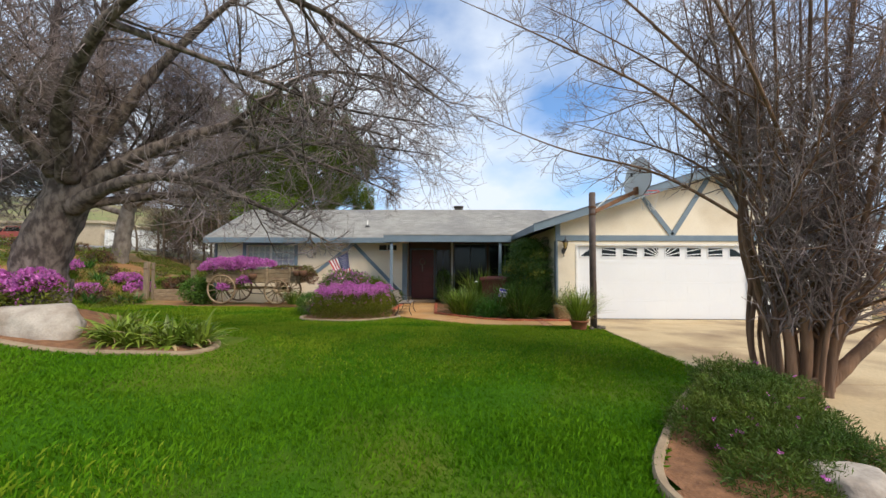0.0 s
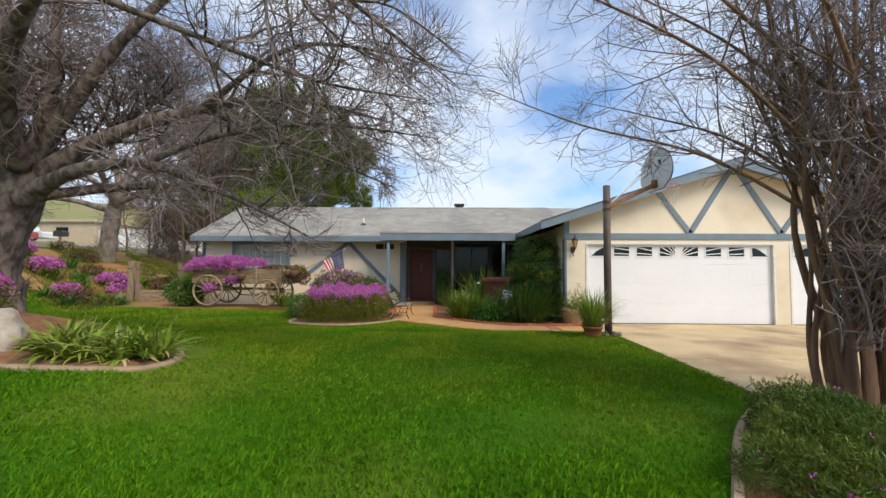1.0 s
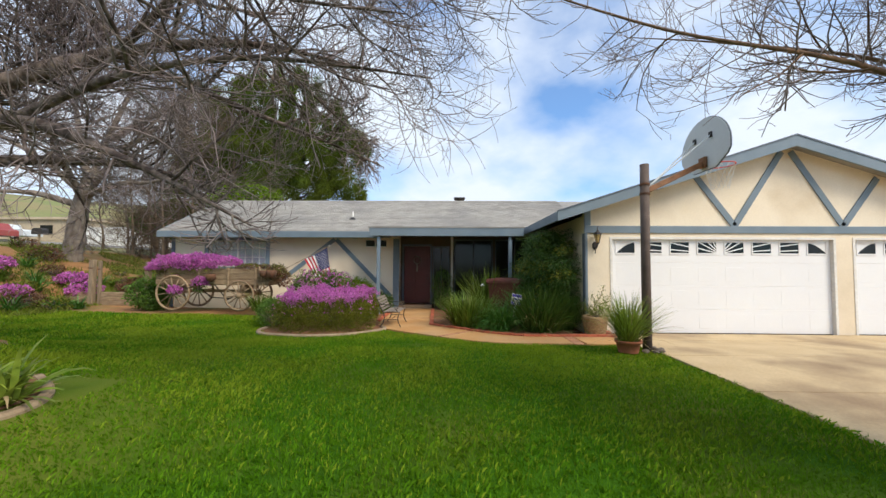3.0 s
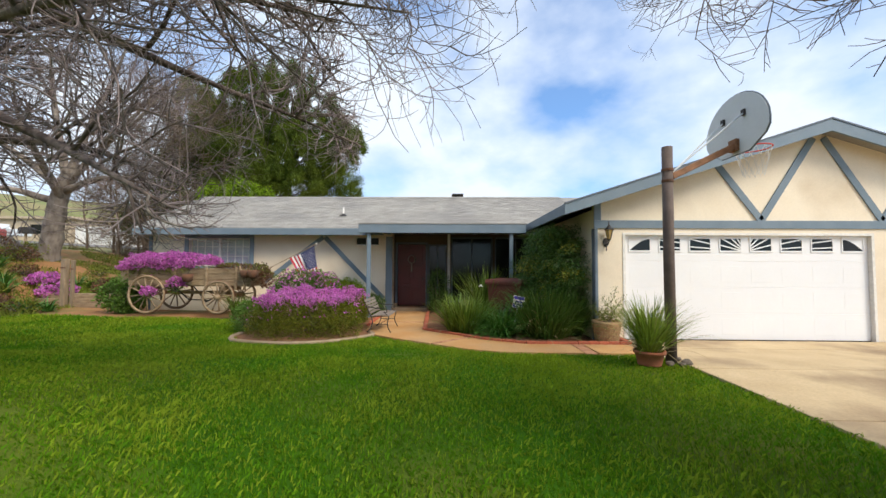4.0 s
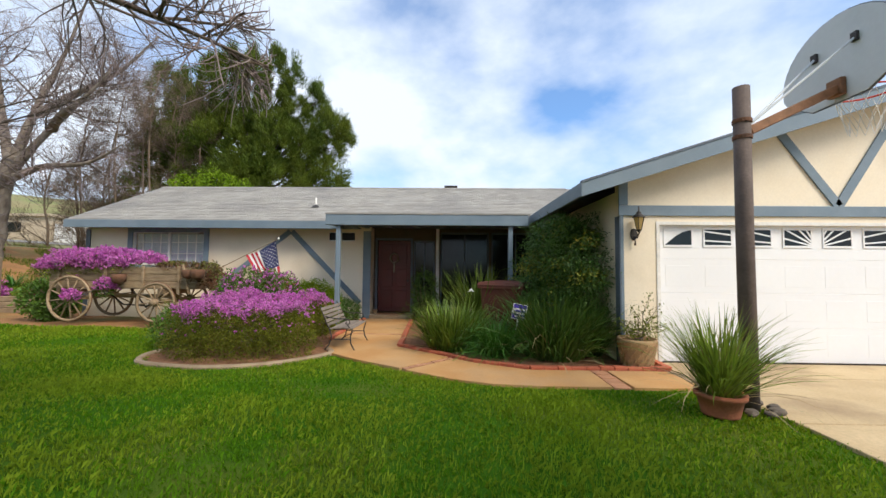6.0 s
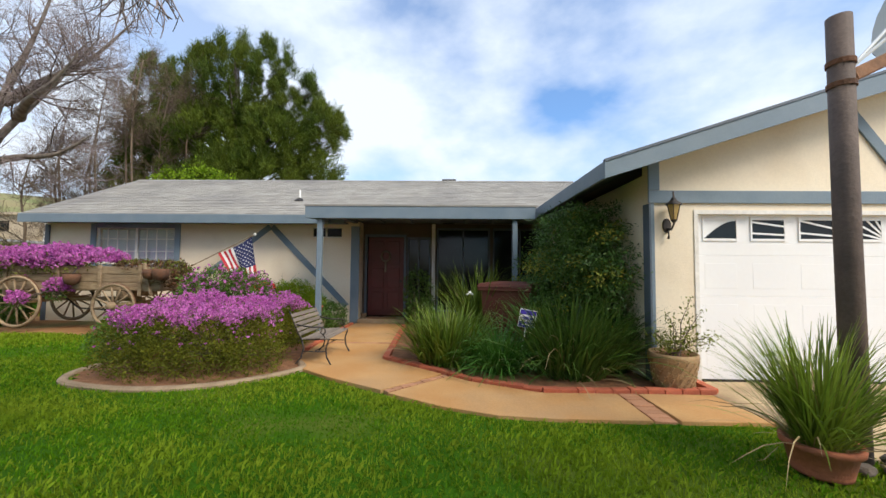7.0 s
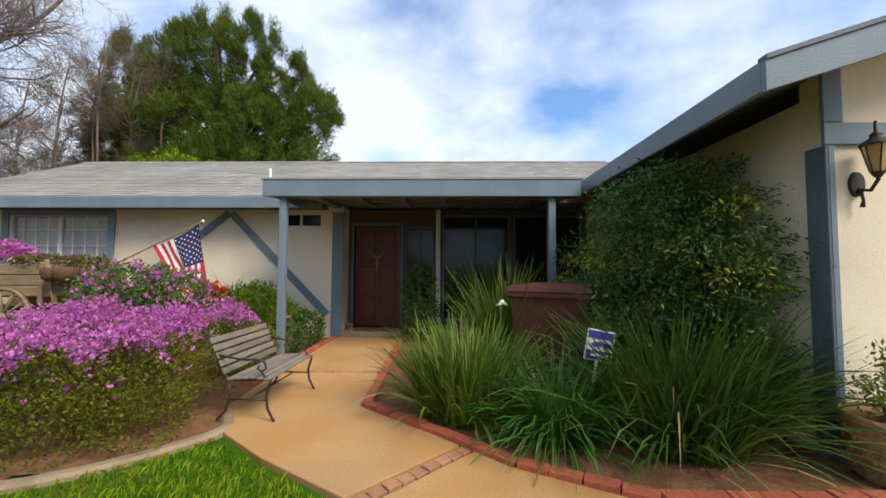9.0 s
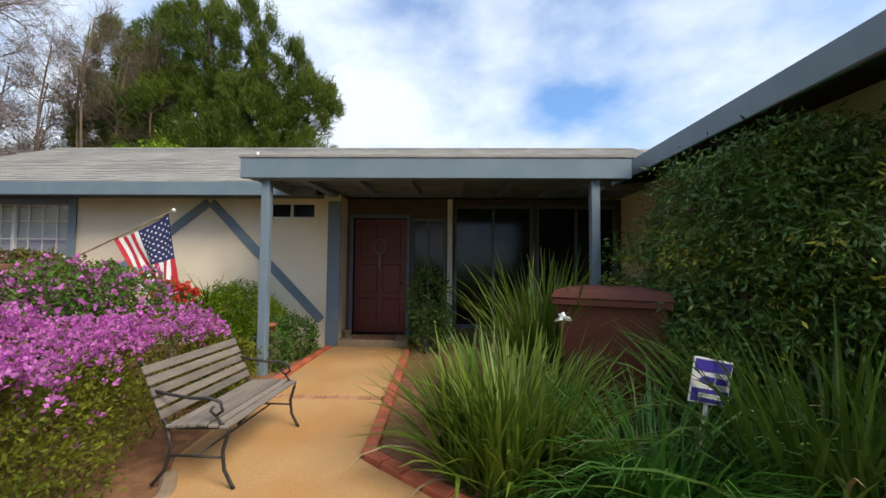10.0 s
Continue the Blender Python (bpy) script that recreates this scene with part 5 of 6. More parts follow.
# ---- wagon ----
def wagon_wheel(e, x, y, z, r, spokes=12):
    w = part("wheel", Geo().tube([(x + r * math.cos(a), y, z + r * math.sin(a)) for a in np.linspace(0, 2 * math.pi, 37)], 0.032, 8, False), WOOD_OLD, e, "", True)
    part("iron_tyre", Geo().tube([(x + (r + 0.03) * math.cos(a), y, z + (r + 0.03) * math.sin(a)) for a in np.linspace(0, 2 * math.pi, 37)], 0.012, 6, False), RUST, w, "", True)
    for k in range(spokes):
        a = 2 * math.pi * k / spokes + 0.13
        part("spoke", Geo().tube([(x + 0.06 * math.cos(a), y, z + 0.06 * math.sin(a)), (x + r * 0.5 * math.cos(a), y, z + r * 0.5 * math.sin(a)), (x + (r - 0.02) * math.cos(a), y, z + (r - 0.02) * math.sin(a))], [0.022, 0.018, 0.016], 6), WOOD_OLD, w, "", True)
    part("hub", Geo().tube([(x, y - 0.12, z), (x, y - 0.06, z), (x, y + 0.06, z), (x, y + 0.12, z)], [0.055, 0.085, 0.085, 0.06], 12), WOOD_OLD, w, "", True)


wg = thing("farm_wagon", "weathered old wooden farm wagon used as planter", "wagon")
WYF, WYB = 13.72, 14.55
for x, r in ((-7.78, 0.50), (-5.76, 0.43)):
    wagon_wheel(wg, x, 13.56, r + 0.12, r)
    wagon_wheel(wg, x, 14.70, r + 0.12, r)
    part("axle", Geo().box(x - 0.05, x + 0.05, 13.5, 14.76, r + 0.07, r + 0.17, None, 0.01), WOOD_OLD, wg)
for k in range(3):
    z = 0.86 + k * 0.165
    part("side_board", Geo().box(-8.45, -4.95, WYF, WYF + 0.03, z, z + 0.155, None, 0.006), WOOD_OLD, wg)
    part("side_board", Geo().box(-8.45, -4.95, WYB, WYB + 0.03, z, z + 0.155, None, 0.006), WOOD_OLD, wg)
    for x in (-8.45, -4.98):
        part("end_board", Geo().box(x, x + 0.03, WYF + 0.032, WYB - 0.002, z, z + 0.155, None, 0.006), WOOD_OLD, wg)
part("floor_boards", Geo().box(-8.42, -4.99, WYF + 0.032, WYB - 0.002, 0.84, 0.88), WOOD_OLD, wg)
for x in (-8.2, -7.1, -6.2, -5.35):
    part("side_stake", Geo().box(x - 0.035, x + 0.035, WYF - 0.04, WYF - 0.002, 0.74, 1.38, None, 0.008), WOOD_OLD, wg)
part("reach_pole", Geo().box(-7.8, -5.6, 14.08, 14.18, 0.60, 0.69, None, 0.01), WOOD_OLD, wg)
for x in (-7.78, -5.76):
    part("bolster", Geo().box(x - 0.07, x + 0.07, 13.68, 14.6, 0.70, 0.84, None, 0.012), WOOD_OLD, wg)
part("brace_iron", Geo().tube([(-7.2, 13.8, 0.84), (-6.9, 14.0, 0.45), (-6.3, 14.0, 0.42), (-5.9, 13.9, 0.65)], 0.018, 6), IRON, wg, "", True)
part("brace_iron", Geo().tube([(-7.0, 14.3, 0.84), (-6.5, 14.2, 0.36), (-6.1, 14.1, 0.55)], 0.018, 6), IRON, wg, "", True)
part("brake_lever", Geo().beam((-5.05, 13.64, 0.75), (-5.22, 13.64, 1.42), 0.05, 0.03), WOOD_OLD, wg)
part("wagon_soil", Geo().box(-8.41, -5.0, WYF + 0.034, WYB - 0.004, 1.22, 1.30), SOIL, wg)
for x, r in ((-6.62, 0.14), (-5.02, 0.13), (-4.8, 0.15)):
    z = 1.1 if x < -6 else 1.22
    bkt = thing("hanging_basket", "rusty round basket hung on the wagon side", "basket", "wagon baskets")
    part("basket_body", Geo().lathe([(0.03, -r), (r * 0.8, -r * 0.7), (r, 0), (r * 0.95, r * 0.6), (r * 0.85, r * 0.6), (0.0, r * 0.4)], (x, 13.54, z), 16), RUST, bkt, smooth=True)
    part("hook", Geo().tube([(x, 13.54, z + r * 0.5), (x, 13.66, z + r + 0.12), (x, 13.74, z + r + 0.1)], 0.008, 5), IRON, bkt)
shrub("trailing_flowers", "mass of magenta pink flowers spilling over the wagon", (-7.4, 14.1, 1.3),
      [(-8.05, 14.0, 1.46, 0.58, 0.52, 0.28), (-7.3, 14.0, 1.50, 0.62, 0.52, 0.28), (-6.55, 14.05, 1.46, 0.5, 0.45, 0.24), (-8.45, 13.8, 1.32, 0.24, 0.28, 0.26), (-7.9, 13.68, 1.34, 0.5, 0.12, 0.2), (-7.1, 13.68, 1.36, 0.5, 0.12, 0.18)],
      3200, 0.05, LEAF_OLIVE, 51, "flower", flowers=3400, flower_mat=PETAL, flower_z=1.2, flower_size=0.045, low=1.1)
shrub("trailing_flowers", "pink flowers hanging between the wagon wheels", (-7.0, 13.62, 0.9), [(-7.0, 13.62, 0.85, 0.22, 0.10, 0.22), (-7.7, 13.5, 0.62, 0.2, 0.06, 0.18)], 350, 0.05, LEAF, 52, "flower", flowers=240, flower_mat=PETAL, flower_z=0.4, flower_size=0.05, low=0.2)
shrub("trailing_plant", "dry reddish trailing plants over the wagon front", (-5.2, 14.1, 1.3), [(-5.6, 14.05, 1.36, 0.5, 0.4, 0.12), (-4.85, 13.95, 1.22, 0.32, 0.4, 0.26), (-4.6, 13.9, 1.05, 0.2, 0.3, 0.25)], 2600, 0.06, LEAF_RED, 53, "plant", tip_mat=LEAF_OLIVE, tips=700, low=0.75)
shrub("shrub", "dark green bushy shrub beside the wagon", (-9.3, 14.5, 0.0), [(-9.3, 14.5, 0.5, 0.6, 0.5, 0.52), (-8.9, 14.3, 0.35, 0.4, 0.4, 0.4)], 4200, 0.08, LEAF, 54, low=0.0)
clump("grass_clump", "green grass tuft before the wagon front", (-5.1, 13.5, 0.1), 160, 0.6, 0.018, STRAP, 0.2, 55, 0.9, 0.7)

# ---- fence posts and timber wall on the bank ----
for x, y, z1, w, label in ((-12.15, 15.5, 1.62, 0.17, "thick weathered wooden gate post on the bank"), (-11.88, 15.5, 1.58, 0.10, "thin weathered wooden post beside the gate post"), (-10.3, 15.7, 1.55, 0.16, "weathered wooden fence post beyond the shrub")):
    fp = thing("fence_post", label, "post", "fence posts")
    part("post_timber", Geo().box(x - w / 2, x + w / 2, y - w / 2, y + w / 2, -0.1, z1, None, 0.015), WOOD_POST, fp)
    part("hinge_strap", Geo().box(x - w / 2 - 0.006, x + w / 2 + 0.006, y - w / 2 - 0.006, y - w / 2, z1 - 0.32, z1 - 0.28), RUST, fp)
tw = thing("timber_retaining_wall", "low retaining wall of weathered timbers", "retaining wall", kind="structure")
for k in range(3):
    for x0, x1 in ((-13.1, -12.26), (-11.82, -10.4)):
        part("timber", Geo().box(x0, x1, 15.45 + 0.02 * k, 15.6, 0.0 + k * 0.16, 0.152 + k * 0.16, None, 0.012), WOOD_OLD, tw)

# ---- flowers on the bank ----
rb = np.random.default_rng(61)
spots = [(-13.7, 16.4, 0.5), (-12.8, 15.9, 0.48), (-14.8, 14.6, 0.5), (-13.1, 13.9, 0.36), (-16.4, 15.2, 0.42)]
for x, y, r in spots:
    z = float(ground_z(x, y))
    shrub("flowering_shrub", "low mound of pink flowers on the dirt bank", (x, y, z), [(x, y, z + r * 0.5, r * 1.15, r, r * 0.6), (x + r * 0.6, y - 0.1, z + r * 0.3, r * 0.6, r * 0.6, r * 0.45)],
          700, 0.09, LEAF_OLIVE, int(abs(x) * 100), flowers=330, flower_mat=PETAL, flower_z=z + r * 0.45, flower_size=0.075, low=z - 0.05, group="bank flowers")
for i in range(54):
    x, y = rb.uniform(-19, -11.6), rb.uniform(12.3, 18.8)
    z = float(ground_z(x, y))
    if i % 2:
        clump("lily_clump", "green strap leaf clump on the dirt bank", (x, y, z), 60, rb.uniform(0.4, 0.65), 0.035, STRAP_BRIGHT if i % 4 == 1 else STRAP, 0.12, 600 + i, 1.3, 0.4, group="bank lilies")
    else:
        r = rb.uniform(0.3, 0.55)
        shrub("shrub", "dry olive shrub on the dirt bank", (x, y, z), [(x, y, z + r * 0.5, r, r, r * 0.6)], 420, 0.09, LEAF_OLIVE if i % 4 else LEAF_RED, 620 + i, low=z - 0.05, group="bank shrubs")

# ---- lily bed and boulders ----
for x, y, n in ((-4.15, 5.35, 120), (-3.75, 5.25, 70), (-3.3, 5.28, 110), (-3.05, 5.4, 60), (-4.5, 5.75, 70)):
    clump("lily_clump", "broad leaved green lily clump behind the curb", (x, y, float(ground_z(x, y)) + 0.02), int(n * 1.3), 0.50, 0.042, LILY, 0.14, int(-x * 90), 1.5, 0.35, 6, "lily", "bed lilies")


def boulder(name, label, at, size, seed):
    bm = bmesh.new()
    bmesh.ops.create_icosphere(bm, subdivisions=4, radius=1)
    for v in bm.verts:
        p = v.co.copy()
        k = 1 + 0.22 * noise.noise(p * 1.3 + Vector((seed, 0, 0))) + 0.08 * noise.noise(p * 3.5 + Vector((0, seed, 0))) + 0.03 * noise.noise(p * 9)
        p *= k
        p.z = min(p.z, 0.72 + 0.1 * p.x)
        v.co = Vector((at[0] + p.x * size[0], at[1] + p.y * size[1], at[2] + p.z * size[2]))
    me = bpy.data.meshes.new(name)
    bm.to_mesh(me)
    bm.free()
    me.materials.append(ROCK)
    me.polygons.foreach_set("use_smooth", [True] * len(me.polygons))
    return tagged(new(name, me), label, "boulder")


boulder("boulder", "large pale granite boulder in the lily bed", (-5.58, 5.45, 0.60), (0.78, 0.42, 0.42), 3)
boulder("boulder", "small pale boulder under the driveway bush", (3.10, 2.55, 0.10), (0.24, 0.19, 0.19), 7)
for x, y, r in ((-6.15, 6.0, 0.40), (-7.0, 5.9, 0.42)):
    z = float(ground_z(x, y))
    shrub("flowering_shrub", "green shrub with pink flowers at the tree foot", (x, y, z), [(x, y, z + r * 0.7, r, r * 0.8, r * 0.85), (x - r, y, z + r * 0.6, r * 0.9, r * 0.8, r * 0.75)],
          2200, 0.06, LEAF_OLIVE, int(-x * 77), flowers=800, flower_mat=PETAL, flower_z=z + r * 0.95, flower_size=0.045, low=z - 0.05)

# ---- driveway bush ----
shrub("rosemary_bush", "dense low dark green bush with a few pink flowers", (3.4, 3.65, 0.05),
      [(3.55, 3.8, 0.20, 0.5, 0.5, 0.30), (3.2, 3.55, 0.22, 0.45, 0.45, 0.28), (3.0, 3.2, 0.16, 0.42, 0.38, 0.26), (3.35, 3.15, 0.16, 0.36, 0.36, 0.24), (3.8, 4.1, 0.12, 0.38, 0.4, 0.25), (3.43, 4.0, 0.26, 0.38, 0.4, 0.30), (2.85, 2.85, 0.12, 0.38, 0.36, 0.24), (3.3, 2.85, 0.12, 0.36, 0.26, 0.22), (2.62, 2.55, 0.08, 0.34, 0.3, 0.2), (2.75, 3.3, 0.16, 0.36, 0.36, 0.24)],
      95000, 0.048, LEAF_NEEDLE, 71, flowers=50, flower_mat=PETAL, flower_z=0.22, flower_size=0.03, tip_mat=LEAF, tips=5000, aspect=0.14, low=0.02)

# ---- basketball hoop ----
hp = thing("basketball_hoop", "brown pole with grey fan shaped backboard on an arm", "basketball hoop")
px, py = 3.82, 8.76
part("pole", Geo().tube([(px, py, 0.0), (px - 0.005, py, 1.6), (px, py, 3.2)], [0.075, 0.073, 0.072], 16), POLE, hp, "", True)
for z in (2.70, 2.86):
    part("clamp_band", Geo().tube([(px, py, z - 0.018), (px, py, z + 0.018)], 0.082, 16), RUST, hp)
part("arm", Geo().beam((px + 0.05, py, 2.76), (4.90, py + 0.16, 3.26), 0.09, 0.09, (0, 1, 0), 0.01), ARM, hp)
fan = [(-0.28, 0.0), (0.28, 0.0), (0.56, 0.16)] + [(0.63 * math.cos(a), 0.34 + 0.56 * math.sin(a)) for a in np.linspace(-0.15, math.pi + 0.15, 19)] + [(-0.56, 0.16)]
bd = part("backboard", Geo().prism([(8.94 + u * 0.98, 3.14 + v) for u, v in fan], 0, 4.93, 4.965), BOARD, hp)
part("rim_edge", Geo().tube([(4.95, 8.94 + u * 0.98, 3.14 + v) for u, v in fan + fan[:1]], 0.014, 6, False), TRIM_DARK, bd)
part("mount_block", Geo().box(4.87, 4.93, 8.84, 9.0, 3.18, 3.36, None, 0.01), ARM, bd)
for y in (8.74, 9.15):
    part("brace_rod", Geo().tube([(px + 0.06, py, 2.82), (4.92, y, 3.70)], 0.012, 6), BOARD, hp)
    part("bracket", Geo().box(4.90, 4.93, y - 0.03, y + 0.03, 3.66, 3.75), IRON, bd)
rc = (5.20, 8.94, 3.24)
rim = part("hoop_ring", Geo().tube([(rc[0] + 0.225 * math.cos(a), rc[1] + 0.225 * math.sin(a), rc[2]) for a in np.linspace(0, 2 * math.pi, 25)], 0.009, 6, False), PETAL_RED, bd, "faded red hoop ring", True)
g = Geo()
for k in range(12):
    for s in (1, -1):
        g.tube([(rc[0] + (0.225 - 0.1 * t) * math.cos(2 * math.pi * (k + s * t * 1.5) / 12), rc[1] + (0.225 - 0.1 * t) * math.sin(2 * math.pi * (k + s * t * 1.5) / 12), rc[2] - 0.42 * t) for t in (0, 0.33, 0.66, 1)], 0.003, 3, False)
part("net", g, WHITE_TRIM, rim)

# stones at the foot of the pole
for k, (x, y, r) in enumerate(((3.95, 8.62, 0.07), (3.86, 8.58, 0.05), (4.02, 8.74, 0.06), (3.72, 8.62, 0.055), (3.98, 8.88, 0.05))):
    boulder("stone", "small dark stone at the foot of the pole", (x, y, 0.10 + r * 0.3), (r, r * 0.8, r * 0.7), 20 + k).data.materials[0] = STONE_DARK

# ---- wall lantern ----
AMBER = material("amber lantern glass", (0.45, 0.30, 0.10), (0.5, 0.36, 0.15), 0.2, 5, 30, 0)
ln = thing("wall_lantern", "black iron carriage lantern with amber glass on the wall", "lamp")
lx, ly, lz = 3.80, GY0 - 0.13, 2.10
part("back_plate", Geo().lathe([(0.0, -0.012), (0.055, -0.01), (0.05, 0.01), (0.0, 0.012)], (0, 0, 0), 16), IRON, ln).matrix_basis = pose(lx - 0.02, GY0 - 0.012, lz - 0.16, 90) @ Matrix.Diagonal((1, 1.7, 1, 1))
part("scroll_arm", Geo().tube([(lx - 0.02, GY0 - 0.02, lz - 0.2), (lx - 0.01, GY0 - 0.09, lz - 0.22), (lx, ly, lz - 0.15), (lx, ly, lz - 0.1)], 0.012, 7), IRON, ln, "", True)
part("tail", Geo().tube([(lx - 0.02, GY0 - 0.03, lz - 0.2), (lx - 0.02, GY0 - 0.05, lz - 0.28), (lx - 0.02, GY0 - 0.04, lz - 0.33)], [0.014, 0.009, 0.016], 7), IRON, ln, "", True)
part("glass", Geo().lathe([(0.035, -0.1), (0.075, 0.08), (0.075, 0.085)], (lx, ly, lz), 6), AMBER, ln)
for k in range(6):
    a = 2 * math.pi * k / 6
    part("cage_bar", Geo().tube([(lx + 0.037 * math.cos(a), ly + 0.037 * math.sin(a), lz - 0.1), (lx + 0.078 * math.cos(a), ly + 0.078 * math.sin(a), lz + 0.085)], 0.005, 5), IRON, ln)
part("cap", Geo().lathe([(0.09, 0.085), (0.085, 0.10), (0.04, 0.135), (0.03, 0.15), (0.035, 0.16), (0.012, 0.18), (0.01, 0.25), (0.0, 0.26)], (lx, ly, lz), 14), IRON, ln, smooth=True)
part("base_cup", Geo().lathe([(0.0, -0.14), (0.02, -0.135), (0.04, -0.1)], (lx, ly, lz), 12), IRON, ln, smooth=True)


# ---- trees ----
def spline(c, n):
    c = [Vector(p) for p in c]
    out = []
    for i in range(len(c) - 1):
        p0, p1, p2, p3 = c[max(i - 1, 0)], c[i], c[i + 1], c[min(i + 2, len(c) - 1)]
        for k in range(n):
            t = k / n
            out.append(0.5 * ((2 * p1) + (p2 - p0) * t + (2 * p0 - 5 * p1 + 4 * p2 - p3) * t * t + (3 * p1 - p0 - 3 * p2 + p3) * t ** 3))
    out.append(c[-1])
    return out


class Tree:
    """A bare tree: limbs along given lines, and boughs and twigs that fork from them by chance."""
    def __init__(self, seed, allowed=None, up=(0.5, 0.35, 0.2), curl=0.25):
        self.r = random.Random(seed)
        self.lines = [[], [], [], []]
        self.allowed = allowed or (lambda p: True)
        self.up, self.curl = up, curl
        self.off = Vector((0, 0, 0))

    def limb(self, pts, r0, r1, level=0, n=6):
        line = spline([Vector(p) + self.off for p in pts], n)
        k = len(line)
        rad = [r0 + (r1 - r0) * (i / (k - 1)) ** 0.8 for i in range(k)]
        self.lines[level].append((line, rad))
        return line, rad

    def sprout(self, line, rad, level, count, length, spread, start=0.25, shrink=0.6, seg=6):
        """Side shoots along a line; each bends upwards at its end."""
        r = self.r
        made = []
        k = len(line)
        for _ in range(count):
            t = start + (1 - start) * r.random()
            i = min(int(t * (k - 1)), k - 2)
            p = line[i].lerp(line[i + 1], t * (k - 1) - i)
            d = (line[i + 1] - line[i]).normalized()
            side = Vector((r.gauss(0, 1), r.gauss(0, 1), r.gauss(0, 0.8)))
            side = (side - d * side.dot(d)).normalized()
            v = (d * (1 - spread * 0.6) + side * spread).normalized()
            L = length * r.uniform(0.5, 1.25) * (1.15 - 0.55 * t)
            rr = min(rad[i] * shrink, 0.013 * L + 0.002)
            pts, pr = [p], [rr]
            bend = Vector((r.gauss(0, 1), r.gauss(0, 1), r.gauss(0, 1))) * self.curl
            for s in range(seg):
                f = (s + 1) / seg
                v = (v + bend * 0.22 + Vector((r.gauss(0, 0.13), r.gauss(0, 0.13), r.gauss(0, 0.13))) + Vector((0, 0, self.up[min(level - 1, 2)] * 0.4 * f))).normalized()
                q = pts[-1] + v * (L / seg)
                if not self.allowed(q):
                    break
                pts.append(q)
                pr.append(rr * (1 - 0.8 * f) + 0.0012)
            if len(pts) > 2:
                self.lines[level].append((pts, pr))
                made.append((pts, pr))
        return made

    def build(self, e, mats, names=("trunk", "bough", "branch_mass", "twig_mass"), sides=(14, 7, 4, 3)):
        for lv, lines in enumerate(self.lines):
            if not lines:
                continue
            if lv < 2 and len(lines) <= 300:
                for i, (pts, rad) in enumerate(lines):
                    part("trunk" if lv == 0 and i == 0 else "limb" if lv == 0 else "bough", Geo().tube(pts, rad, sides[lv], lv == 0, 0.2 if lv == 0 else 0.0), mats[lv], e, "", True)
                continue
            g = Geo()
            for pts, rad in lines:
                g.tube(pts, rad, sides[lv], lv == 0)
            ob = new(names[lv], mesh_of(names[lv], g, mats[lv], True))
            ob.parent = e
            if lv >= 2:
                ob["kind"] = "stuff"


# large shade tree on the left, its canopy over the lawn
def clear_left(p):
    if p.x > -0.9 and p.z < 2.15 + 0.12 * abs(p.x):
        return False
    return p.z > 1.62 and p.y < 8.7 and not (p.y < 2.0 and p.x > -3) and p.x < 1.4 - 0.8 * max(0.0, p.z - 3.5) and not (p.y > 8.2 and p.x > -1.2) and not (p.y > 6.7 and p.x > -0.5)


t1 = Tree(4, clear_left, (0.25, 0.3, 0.35), 0.35)
zt = float(ground_z(-6.6, 6.6))
t1.limb([(-6.85, 6.6, zt - 0.2), (-6.83, 6.6, zt + 0.35), (-6.7, 6.6, zt + 1.0), (-6.35, 6.6, 2.6), (-6.25, 6.6, 3.2)], 0.49, 0.30, 0, 5)
t1.limb([(-6.85, 6.6, zt - 0.2), (-6.85, 6.6, zt + 0.1), (-6.82, 6.6, zt + 0.5)], 0.56, 0.44, 0, 4)
limbs = []
for pts, r0, r1 in (
        ([(-6.1, 6.5, 2.5), (-5.2, 6.3, 2.85), (-3.9, 6.1, 2.95), (-2.6, 6.0, 2.5), (-1.3, 5.9, 1.85)], 0.24, 0.05),
        ([(-6.1, 6.6, 2.8), (-5.1, 6.7, 3.5), (-3.6, 6.9, 4.1), (-1.9, 6.9, 4.2), (-0.4, 6.8, 3.8)], 0.26, 0.04),
        ([(-6.1, 6.4, 3.0), (-5.4, 5.6, 3.9), (-4.1, 4.9, 4.8), (-2.7, 4.6, 5.3), (-1.5, 4.6, 5.2)], 0.25, 0.05),
        ([(-6.3, 6.6, 2.9), (-6.55, 6.6, 4.0), (-6.7, 6.6, 5.6), (-6.6, 6.7, 7.8)], 0.34, 0.08),
        ([(-6.15, 6.6, 2.8), (-5.8, 6.5, 4.0), (-5.6, 6.4, 5.4), (-5.5, 6.3, 7.4)], 0.28, 0.08),
        ([(-6.3, 6.6, 2.9), (-7.2, 6.4, 4.0), (-8.4, 6.2, 5.4), (-9.6, 6.2, 6.6)], 0.26, 0.07),
        ([(-6.1, 6.8, 2.9), (-5.7, 7.3, 3.7), (-5.2, 7.8, 4.6), (-4.4, 8.2, 5.4)], 0.20, 0.05),
        ([(-6.4, 6.8, 2.7), (-7.5, 7.2, 3.2), (-9.0, 7.8, 3.4), (-10.5, 8.2, 3.2)], 0.22, 0.05),
        ([(-6.3, 6.4, 3.1), (-6.4, 5.4, 4.1), (-6.2, 4.2, 5.2), (-5.4, 3.2, 6.2)], 0.24, 0.07),
        ([(-6.1, 6.6, 3.1), (-5.0, 6.5, 4.6), (-3.6, 6.4, 5.9), (-2.0, 6.2, 6.8)], 0.24, 0.06),
        ([(-6.1, 6.7, 2.6), (-5.0, 7.4, 2.9), (-3.9, 7.9, 2.9), (-2.9, 8.1, 2.5)], 0.16, 0.04)):
    limbs.append(t1.limb(pts, r0 * 0.68, 0.007, 0, 7))
